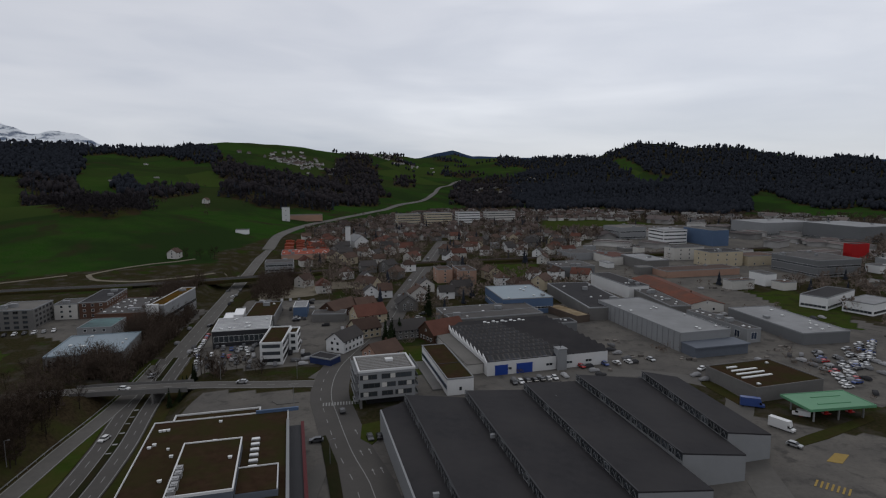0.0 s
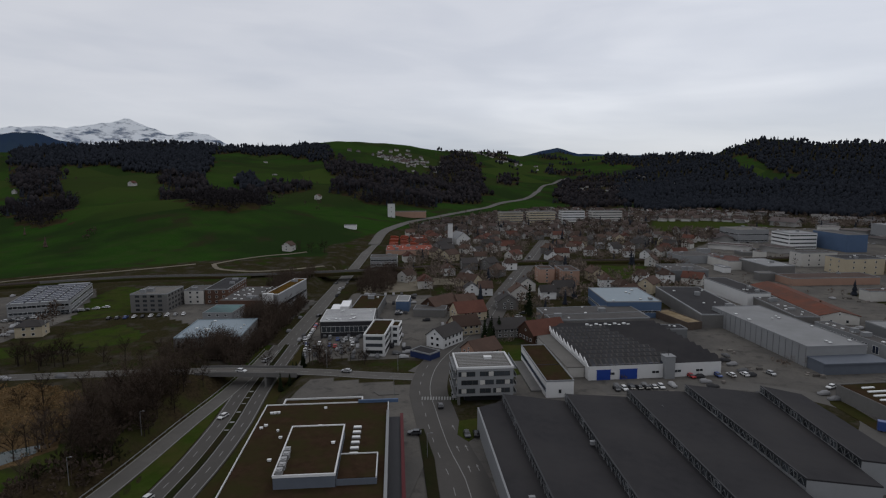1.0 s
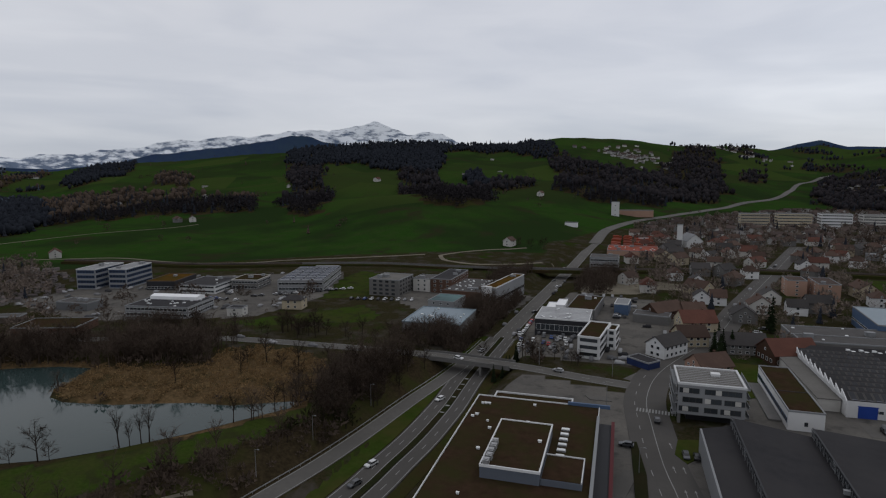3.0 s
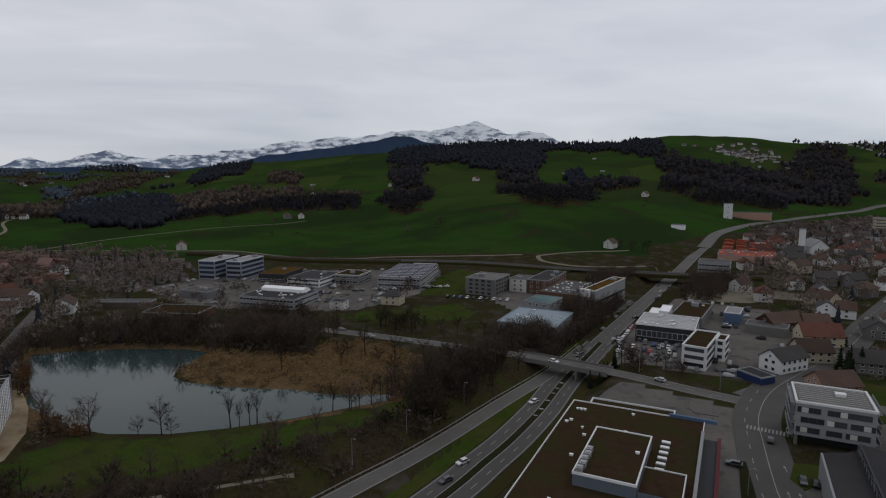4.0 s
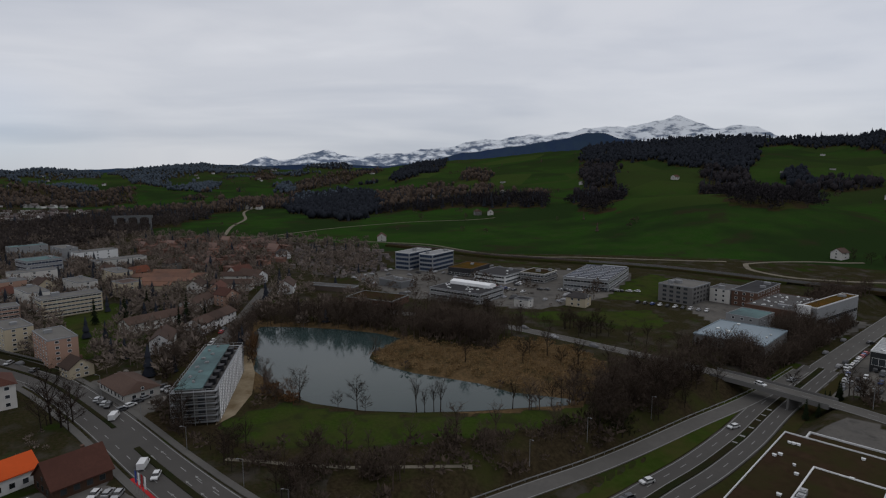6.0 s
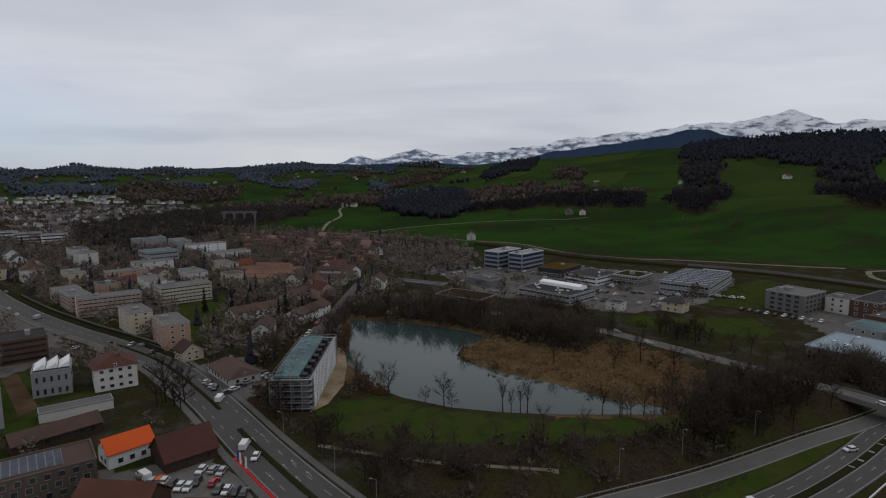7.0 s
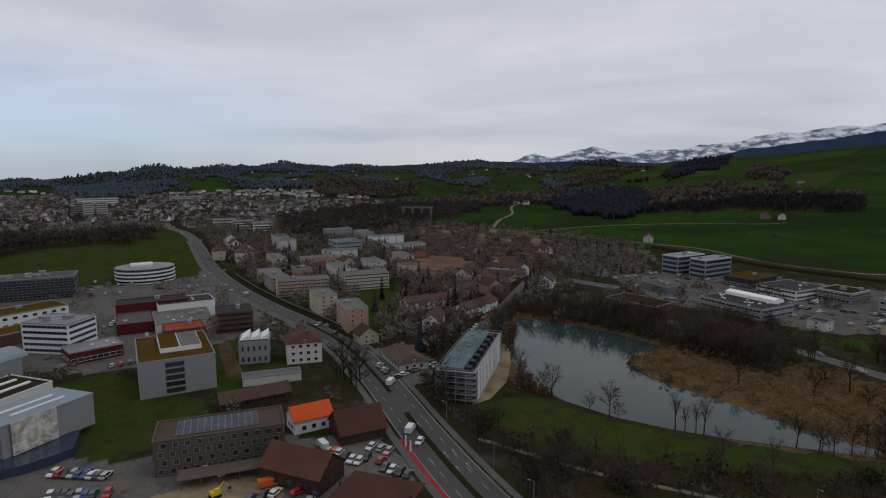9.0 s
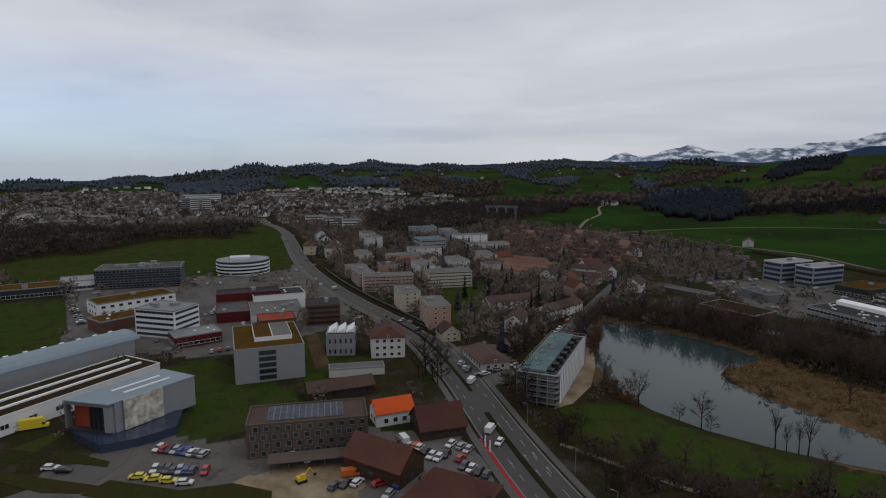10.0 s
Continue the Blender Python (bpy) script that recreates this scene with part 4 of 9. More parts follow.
# snow mountains and the wooded mountain before them, distance haze painted in as blue
def range_mesh(name, label, crest, dist, base, material, rough, seed, depth=240):
    az = np.arange(crest[0][0], crest[-1][0], 0.06 if rough > 20 else 0.15)
    el = np.interp(az, [c[0] for c in crest], [c[1] for c in crest])
    rs = np.random.RandomState(seed)
    jag = np.zeros_like(az)
    for f in (1.3, 2.9, 6.1, 13.0, 27.0):
        jag += np.sin(az * f + rs.uniform(0, 6)) / f ** 1.0
    top = 80 + dist * np.tan(np.radians(el)) + rough * 0.35 * jag
    rows = 26
    v = []
    for i in range(rows + 1):
        u = i / rows
        rad = dist - depth * u
        z = base + (top - base) * (1 - u) ** 1.15
        z = z + rough * np.sin(np.pi * u) * (np.array([noise.fractal(Vector((a * 0.9, u * 3.0, seed)), 1.0, 2.1, 6) for a in az]))
        v.append(np.stack([-np.sin(np.radians(az)) * rad, np.cos(np.radians(az)) * rad, z], -1))
    n = len(az)
    i, j = np.meshgrid(np.arange(rows), np.arange(n - 1), indexing="ij")
    q = np.stack([i * n + j, i * n + j + 1, (i + 1) * n + j + 1, (i + 1) * n + j], -1).reshape(-1, 4)
    return tagged(new(name, fast_mesh(name, np.concatenate(v), q, [material])), label, "mountain", kind="structure")


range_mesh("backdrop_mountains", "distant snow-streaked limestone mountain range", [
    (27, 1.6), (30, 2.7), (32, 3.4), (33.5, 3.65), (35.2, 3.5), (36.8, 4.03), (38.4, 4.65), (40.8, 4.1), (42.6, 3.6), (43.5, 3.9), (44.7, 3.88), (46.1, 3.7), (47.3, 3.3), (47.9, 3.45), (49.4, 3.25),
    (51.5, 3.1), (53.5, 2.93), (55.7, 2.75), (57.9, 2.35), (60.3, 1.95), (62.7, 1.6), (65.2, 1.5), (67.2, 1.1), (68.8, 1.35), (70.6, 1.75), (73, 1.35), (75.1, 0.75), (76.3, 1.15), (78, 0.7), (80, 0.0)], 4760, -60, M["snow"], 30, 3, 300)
range_mesh("backdrop_woods", "distant haze-tinted wooded mountain below the snow", [
    (36, 1.6), (40.1, 2.4), (41.7, 2.57), (43.2, 2.75), (44.5, 3.2), (46, 3.33), (46.9, 3.15), (48.4, 2.7), (50.4, 2.48), (52.5, 2.15), (54.4, 1.9), (56.2, 1.7), (58, 1.5), (60.2, 0.85), (63.6, 0.4), (67, 0.2)], 4350, -60, M["haze_wood"], 12, 7, 200)
range_mesh("backdrop_hills", "distant haze-tinted hills along the valley", [
    (60, -0.4), (66, 0.35), (71, 0.45), (78, 0.35), (82, 0.55), (88, 0.1), (95, 0.0), (101, 0.1), (108, -0.3), (116, -0.9), (123, -1.3), (128, -1.5), (140, -1.6)], 4500, -200, M["haze_wood"], 10, 9, 160)
range_mesh("backdrop_crest", "distant haze-tinted wooded hills above the village", [
    (-40, 0.6), (-36, 1.0), (-30, 1.0), (-12, 1.5), (-6, 1.55), (-2.4, 1.75), (-0.5, 2.3), (1.2, 1.95), (2.8, 1.6), (6, 1.3), (10, 1.0)], 4300, -60, M["haze_wood"], 8, 12, 160)


# ---- roads, railway, paths ----
def deck_level(x, y):
    """Height of the main road, in its cutting and beyond."""
    return at(x, y) + 0.06


dual, single = HIGHWAY[:9], HIGHWAY[8:]
main_road = road("road_main", "grey dual carriageway in a shallow cutting", dual, 13.8, "asphalt", 0.08, lines=(6.4, 1.4, -1.4, -6.4), dashes=(3.9, -3.9), levels=deck_level)
line = smooth_line(dual, 6.0)
part("median", ribbon_geo(line, 1.0, -1.0, 0.3, 0.4, [deck_level(*q[:2]) for q in line]), M["hedge"], main_road, "dark planted median strip")
part("verge", ribbon_geo(line, -7.4, -11.5, 0.05, 0.3, [deck_level(*q[:2]) for q in line]), M["verge"], main_road, "green grass verge")
part("verge", ribbon_geo(line, 14.5, 7.4, 0.05, 0.3, [deck_level(*q[:2]) for q in line]), M["grass"], main_road, "green grass verge")
hatch = Geo()
for q, r in [(q, r) for q, r in zip(line, line[1:]) if 162 < q[1] < 204]:
    ribbon_geo([q, q + (r - q) * 0.12], 0.8, -0.8, 0.32, 0.02, [deck_level(*q[:2])] * 2, geo=hatch)
part("hatching", hatch, M["paint"], main_road, "white hatched strip on the median")
road("road_outward", "grey two-lane road leading out to the meadows", single, 9.6, "asphalt_pale", 0.08, lines=(4.4, -4.4), dashes=(0.0,), levels=deck_level)
road("road_hill", "pale road climbing through meadows to the hills",
     [(-187, 600), (-214, 751), (-219, 932), (-194, 1043), (-158, 1151), (-122, 1367), (-63, 1543), (-43, 1665), (-31, 1889), (6, 2060), (60, 2300)], 12.0, "asphalt_pale", 0.6, step=14)
road("road_slip", "narrow slip road beside the cutting", SLIP, 6.5, "asphalt_pale", 0.10, lines=(2.9, -2.9), levels=deck_level)
cross = [(-300, 135), (-262, 163), (-238, 176), (-210, 186), (-180, 195), (-152, 203), (-130, 208), (-112, 210.5), (-92, 213), (-70, 213), (-52, 214)]
road("road_cross", "two-lane road crossing the cutting on a bridge", cross, 7.4, "asphalt_pale", 0.14, lines=(3.4, -3.4), dashes=(0.0,), levels=lambda x, y: 0.0)
road("road_arterial", "wide asphalt street with turning lanes and arrows",
     [(-12, 96), (-19, 133), (-29, 158), (-38, 184), (-44, 204), (-46, 232), (-41, 266), (-33, 309), (-30, 368), (-24, 452), (-17, 545), (-6, 700)], 14.0, "asphalt", 0.10, lines=(-0.6,), dashes=(3.2,))
road("road_village", "narrow village street between houses", [(-52, 219), (-46, 240)], 8.0, "asphalt_pale", 0.09)
zroad = [(-92, 37.5), (-136, 20.5), (-169, 9.5), (-216, -4.5), (-266, -23), (-306, -47), (-340, -70), (-395, -103), (-473, -142), (-594, -192), (-683, -233), (-760, -275), (-860, -320)]
near_part, far_part = zroad[:6], zroad[4:]
avenue = road("road_avenue", "wide multi-lane avenue with dashed lanes and a planted median", near_part, 14.0, "asphalt", 0.10, lines=(6.6, -6.6), dashes=(3.8, -3.8))
upper = road("road_upper", "two-lane road climbing towards the town", far_part, 11.0, "asphalt", 0.13, lines=(5.0, -5.0), dashes=(0.0,))
ave = smooth_line(near_part, 6)
part("median", ribbon_geo(ave[3:16], 0.9, -0.7, 0.30, 0.3), M["hedge"], avenue, "dark planted median")
part("median", ribbon_geo(ave[18:], 0.7, -0.6, 0.30, 0.3), M["hedge"], avenue, "dark planted median")
part("cycle_lane", ribbon_geo(ave[5:13], 7.9, 7.0, 0.14, 0.2), M["paint_red"], avenue, "red painted cycle lane")
part("sidewalk", ribbon_geo(ave, 10.2, 8.0, 0.22, 0.3), M["asphalt_pale"], avenue, "pale pavement")
part("sidewalk", ribbon_geo(ave, -7.6, -9.6, 0.22, 0.3), M["asphalt_pale"], avenue, "pale pavement")
up = smooth_line(far_part, 6)
part("verge", ribbon_geo(up, -5.7, -9.4, 0.25, 0.3), M["hedge"], upper, "dark planted verge")
part("sidewalk", ribbon_geo(up[:60], 8.2, 5.8, 0.20, 0.3), M["asphalt_pale"], upper, "pale pavement")
road("road_lakeside", "pale residential street by the pond", [(-222, 20), (-231, 27), (-270, 38), (-313, 58), (-360, 78), (-400, 95)], 8.0, "asphalt_pale", 0.08)
road("road_offices", "office park street", [(-205, -150), (-256, -176), (-296, -207), (-347, -240), (-384, -264)], 8.0, "asphalt_pale", 0.08)
road("road_business", "business park street", [(-240, -100), (-262, -115), (-324, -150), (-371, -176), (-420, -170)], 8.0, "asphalt_pale", 0.08)
road("road_yard", "yard access road", [(-100, -130), (-131, -105), (-146, -98), (-172, -112), (-200, -148)], 9.0, "asphalt_pale", 0.08)
road("road_works", "works access road", [(80, 130), (88, 168), (104, 205), (72, 225), (20, 212)], 9.0, "asphalt_pale", 0.07)
for label, pts, w in (
        ("gravel field path along the meadow's foot", [(-789, 37), (-765, 86), (-741, 128), (-698, 185), (-631, 236), (-589, 269), (-548, 301), (-486, 310), (-452, 320), (-412, 346), (-391, 373), (-331, 422), (-300, 450)], 3.0),
        ("gravel path curving to the meadow's edge", [(-285, 453), (-272, 437), (-256, 432), (-232, 433), (-205, 452), (-184, 476)], 4.0),
        ("gravel path curving up the meadow", [(-285, 453), (-277, 474), (-258, 501), (-244, 514), (-233, 530)], 3.0),
        ("pale farm track up the meadow", [(-753, 130), (-872, 162), (-986, 204), (-1139, 235), (-1206, 278)], 4.5),
        ("pale track crossing the meadow", [(-715, 171), (-769, 274), (-782, 359), (-741, 464), (-738, 524)], 2.5)):
    road("path", label, pts, w, "gravel", 0.25, step=8, category="path")
road("path", "gravel footpath through the lawn by the pond", [(-165.3, 25.6), (-158.5, 34.3), (-153.0, 40.4), (-147.6, 47.9), (-141.8, 55.8), (-135.7, 67.0), (-126.8, 82.9)], 1.6, "gravel", 0.06, step=3, category="path")

# pale noise wall beside the avenue
wl_line = [q for q in smooth_line(zroad, 6) if -440 < q[0] < -262]
wl_edge = edges_of(wl_line, -10.4)
wall_row = thing("noise_wall", "pale concrete noise wall panels beside the avenue", "wall", Matrix(), kind="structure")
for (ax, ay), (bx, by) in zip(wl_edge, wl_edge[1:]):
    long = math.hypot(bx - ax, by - ay)
    part("panel", Geo().box(0, long - 0.15, -0.12, 0.12, -0.6, 1.5).box(-0.15, 0.05, -0.2, 0.2, -0.6, 1.7), M["concrete"], wall_row, m=pose(ax, ay, at(ax, ay), 0, 0, math.degrees(math.atan2(by - ay, bx - ax))))
part("hedge", ribbon_geo(wl_line, -9.5, -10.1, 0.9, 1.0), M["hedge"], wall_row, "dark clipped hedge")

# the bridge over the cutting
bridge = thing("road_bridge", "concrete road bridge over the cutting", "bridge", Matrix(), kind="structure")
bl = smooth_line([(-140, 205.5), (-130, 208), (-112, 210.5), (-99, 212.3)], 4.0)
part("deck", ribbon_geo(bl, 4.4, -4.4, 0.0, 0.9, [0.05] * len(bl)), M["concrete"], bridge)
for o in (4.2, -4.4):
    part("parapet", ribbon_geo(bl, o + 0.2, o, 0.9, 0.95, [0.1] * len(bl)), M["concrete"], bridge, "pale concrete parapet")
part("pier", Geo().box(-111.2, -110.5, 206, 215, -5, -0.6), M["concrete"], bridge)

rail_pts = [(-560, 262), (-500, 287), (-435, 308), (-369, 351), (-306, 389), (-226, 411), (-171, 433), (-123, 456), (-86, 478), (-26, 508), (54, 530), (180, 560), (330, 600)]
rl = smooth_line(rail_pts, 8)
rail = tagged(new("railway", ribbon_geo(rl, 3.2, -3.2, 3.0, 0.8, [0.0] * len(rl)).mesh("railway", M["rail"])), "single-track railway on a low embankment", "railway", kind="structure")
for a, b in ((0, 45), (48, len(rl))):
    part("embankment", ribbon_geo(rl[a:b], 7.0, -7.0, 2.15, 2.3, [0.0] * len(rl[a:b])), M["verge"], rail, "grassy embankment")
part("parapet", ribbon_geo(rl[26:56], -3.3, -3.7, 3.7, 1.6, [0.0] * len(rl[26:56])), M["concrete"], rail, "pale concrete edge of the railway")
for o in (0.75, -0.75):
    part("track", ribbon_geo(rl, o + 0.06, o - 0.06, 3.16, 0.2, [0.0] * len(rl)), M["darksteel"], rail)


def arrow(x, y, yaw, parent):
    g = Geo()
    g.add([(-0.1, -1.8, 0), (0.1, -1.8, 0), (0.1, 0.6, 0), (-0.1, 0.6, 0)], [(0, 1, 2, 3)])
    g.add([(-0.38, 0.6, 0), (0.38, 0.6, 0), (0, 1.9, 0)], [(0, 1, 2)])
    part("lane_arrow", g, M["paint"], parent, m=pose(x, y, 0.125, 0, 0, yaw))


def zebra(x, y, yaw, n, material, parent, gap=1.0, long=3.0, z=0.125):
    for i in range(n):
        part("crossing_stripe", Geo().box(-0.25, 0.25, -long / 2, long / 2, 0, 0.012), M[material], parent, m=pose(x, y, z, 0, 0, yaw) @ Matrix.Translation(((i - n / 2) * gap, 0, 0)))


art = bpy.data.objects["road_arterial"]
for x, y, a in ((-20.5, 146, 20), (-18.3, 147, 20), (-23, 158, 22), (-25.4, 157, 22), (-29, 171, 24), (-26.6, 172, 24)):
    arrow(x, y, a, art)
zebra(-37.5, 194, 10, 13, "paint", art)
for x, y in ((-150, 20.5), (-148.5, 17.5), (-158, 17.5), (-156.5, 15), (-178, 11), (-176.5, 8.3), (-171, 5.2), (-152, 11)):
    arrow(x, y, -253, avenue)
zebra(98, 137, -40, 7, "paint_yellow", bpy.data.objects["road_works"], 1.2, 4.0, 0.10)
patch("yard_marking", "worn yellow painted box on asphalt", [(104.8, 151.3), (110.2, 156.1), (113.5, 154.9), (108.3, 149.9)], "paint_yellow", 0.10, "marking")
patch("planting_strip", "brown planted strip beside the factory shed", [(97.8, 218.0), (101.1, 216.9), (104.5, 195.8), (100.2, 191.5), (96.0, 211.7)], "verge", 0.15, "planting")
patch("lawn", "brown grass strip beside the petrol station", [(101.7, 163.1), (108.5, 167.3), (139.3, 182.9), (137.6, 178.4), (114.5, 165.3), (100.8, 159.1)], "verge", 0.12, "lawn")
patch("lawn", "small grass island beside the street", [(-23, 162), (-17, 176), (-21, 180), (-28, 176), (-27, 166)], "grass", 0.16, "lawn")
patch("lawn", "green lawn beside the white workshop", MEADOWS["plot"], "grass", 0.12, "lawn")


def ragged_patch(name, label, pts, material, lift, category, seed, wander=1.6):
    """A thin sheet draped on the ground, its edge wandering."""
    r = random.Random(seed)
    out = []
    for a, b in zip(pts, pts[1:] + pts[:1]):
        n = max(1, int(math.hypot(b[0] - a[0], b[1] - a[1]) / 1.6))
        out += [(a[0] + (b[0] - a[0]) * i / n + r.uniform(-wander, wander), a[1] + (b[1] - a[1]) * i / n + r.uniform(-wander, wander)) for i in range(n)]
    return patch(name, label, out, material, lift, category, 0.25)


patch("lawn", "grass strip beside the yard road", [(-152, -130), (-163, -125), (-162, -121), (-151, -122)], "grass", 0.06, "lawn")
patch("lawn", "rough grass verge beside the yard road", [(-151.3, -118.5), (-146.1, -110.6), (-144, -96.6), (-147, -97.7), (-152.2, -115)], "verge", 0.14, "lawn")
patch("lawn", "brown grass strip below the car park", [(-138, -92), (-134.5, -72), (-138.5, -60), (-135.5, -49), (-129, -47), (-127, -78), (-131, -95)], "verge", 0.12, "lawn")
patch("lawn", "brown grass strip beside the road", [(-140, -123), (-137.2, -105.6), (-135.1, -92.5), (-131.5, -95.5), (-131, -105), (-135, -119)], "verge", 0.12, "lawn")
ragged_patch("storage_yard", "pale empty gravel yard below the railway", [(-121, 364), (-134, 404), (-86, 430), (-58, 427), (-66, 408), (-82, 402), (-90, 380)], "gravel", 0.06, "yard", 11, 0.8)
ragged_patch("farmyard", "pale worn asphalt yard between barns", [(-171, -19), (-166, -3), (-154, 4), (-143, 6), (-140, -6), (-148, -13), (-158, -22)], "yard_asphalt", 0.06, "yard", 13, 0.4)
patch("worn_track", "worn earth track across a lawn", [(-267, -79), (-272, -75), (-229, -58), (-222, -62)], "earth", 0.06, "track")
patch("planting_strip", "dark planted strip between lanes", [(-24, 124), (-31, 150), (-38, 168), (-39.5, 167), (-34.5, 150), (-27, 124)], "hedge", 0.35, "planting")
patch("traffic_island", "paved traffic island", [(-63, 196), (-56, 198), (-53, 195), (-60, 193)], "asphalt_pale", 0.22, "island")
patch("forecourt", "pale paved delivery yard", [(-40, 108), (-37, 150), (-33, 150), (-33, 108)], "asphalt_pale", 0.2, "yard")
patch("site_ground", "sandy ground of a building site", [(-190, 27), (-195, 34), (-211, 43), (-233, 49), (-253, 52), (-260, 49), (-238, 43), (-221, 38), (-198, 29)], "sand", 0.12, "ground")
ragged_patch("sand_yard", "sandy storage yard with tyre marks", [(-140, -60), (-149, -47), (-150, -31), (-140, -27), (-128, -28), (-120, -40), (-118, -62), (-130, -68)], "sand", 0.06, "yard", 8, 0.8)


# ---- buildings ----
WINDOWS = {}
TAKEN = []  # middles and half spans of what is built
KEPT = {}


def once(key, make, mats):
    """One mesh for all alike pieces."""
    if key not in KEPT:
        KEPT[key] = make().mesh(key.split()[-1], mats)
    return KEPT[key]


def window_mesh(w, h, frame_mat, glass):
    key = (round(w, 2), round(h, 2), frame_mat, glass)
    if key not in WINDOWS:
        g = Geo().box(-w / 2 + 0.05, w / 2 - 0.05, -0.03, 0.05, 0.05, h - 0.05, 1)
        t = 0.10
        g.box(-w / 2, w / 2, -0.09, 0.03, 0, t).box(-w / 2, w / 2, -0.09, 0.03, h - t, h)
        g.box(-w / 2, -w / 2 + t, -0.09, 0.03, t, h - t).box(w / 2 - t, w / 2, -0.09, 0.03, t, h - t)
        n = int(w / 2.4)
        for i in range(1, n + 1):
            x = -w / 2 + w * i / (n + 1)
            g.box(x - 0.05, x + 0.05, -0.08, 0.03, t, h - t)
        WINDOWS[key] = g.mesh("window", [M[frame_mat], M[glass]])
    return WINDOWS[key]


def windows(parent, w, d, h, storeys, style, frame_mat="frame", glass="glass", sides="fblr", pitch=3.2, base=0.9, size=None, z0=0.0):
    """Windows on the walls of a w x d body: strips, single openings, or one tall shop front a side."""
    sh = h / storeys
    far = parent.location.length
    pitch *= 2.8 if far > 420 else 1.35 if far > 290 else 1.0
    wh = size[1] if size else min(1.6, sh * 0.5)
    for s in sides:
        long = w if s in "fb" else d
        turn = {"f": 0, "b": 180, "l": -90, "r": 90}[s]
        off = d / 2 if s in "fb" else w / 2
        for k in range(storeys):
            z = z0 + k * sh + min(base, sh * 0.32)
            if style == "strip":
                spots, ww = [0], long - 1.2
            else:
                n = max(1, int((long - 1.0) / pitch))
                spots, ww = [(i - (n - 1) / 2) * pitch for i in range(n)], (size[0] if size else min(1.5, pitch * 0.5))
            for x in spots:
                part("window", window_mesh(ww, wh, frame_mat, glass), None, parent, m=pose(0, 0, 0, 0, 0, turn) @ Matrix.Translation((x, -off, z)))


def roof_details(root, w, d, h, boxes, lights, seed):
    rs = random.Random(seed)
    for _ in range(lights):
        a = rs.uniform(0.8, 1.4)
        x, y = rs.uniform(-w / 2 + 2, w / 2 - 2), rs.uniform(-d / 2 + 2, d / 2 - 2)
        part("rooflight", Geo().box(-a / 2, a / 2, -a / 2, a / 2, 0, 0.3, 0).prism([(-a * 0.45, -a * 0.45), (a * 0.45, -a * 0.45), (a * 0.45, a * 0.45), (-a * 0.45, a * 0.45)], 0.3, 0.55, 1),
             [M["steel"], M["skylight"]], root, m=Matrix.Translation((x, y, h)))
    for _ in range(boxes):
        a, b, c = rs.uniform(1.5, 4), rs.uniform(1.5, 3), rs.uniform(0.9, 2.0)
        x, y = rs.uniform(-w / 2 + 3, w / 2 - 3), rs.uniform(-d / 2 + 3, d / 2 - 3)
        part("roof_unit", Geo().box(-a / 2, a / 2, -b / 2, b / 2, 0, c).box(-a / 2 - 0.1, a / 2 + 0.1, -b / 2 - 0.1, b / 2 + 0.1, c, c + 0.12).box(-a / 2 + 0.2, -a / 2 + 0.6, -b / 2 - 0.12, b / 2 + 0.12, 0.3, c - 0.2),
             M["palegrey"], root, m=Matrix.Translation((x, y, h)))


def flat_building(label, x, y, w, d, h, yaw, wall="palegrey", roof="felt_pale", storeys=0, style="strip", name="building", category="building", trim="palegrey",
                  boxes=1, lights=0, group="", frame_mat="frame", glass="glass", sides="fblr", pitch=3.2, size=None, z=None, base=0.9, edge=0.34):
    z = at(x, y) if z is None else z
    TAKEN.append((x, y, math.hypot(w, d) / 2))
    root = thing(name, label, category, pose(x, y, z, 0, 0, yaw), group)
    part("wall", Geo().box(-w / 2, w / 2, -d / 2, d / 2, -1.0, h), M[wall], root)
    top = part("roof", Geo().box(-w / 2 + 0.2, w / 2 - 0.2, -d / 2 + 0.2, d / 2 - 0.2, h - 0.2, h + 0.12), M[roof], root)
    part("parapet", Geo().ring(w + 0.16, d + 0.16, edge, h - 0.15, h + 0.42), M[trim], root)
    if storeys:
        windows(root, w, d, h, storeys, style, frame_mat, glass, sides, pitch, base, size)
    roof_details(top, w, d, h + 0.12, boxes, lights, int(abs(x * 7 + y * 13)))
    return root


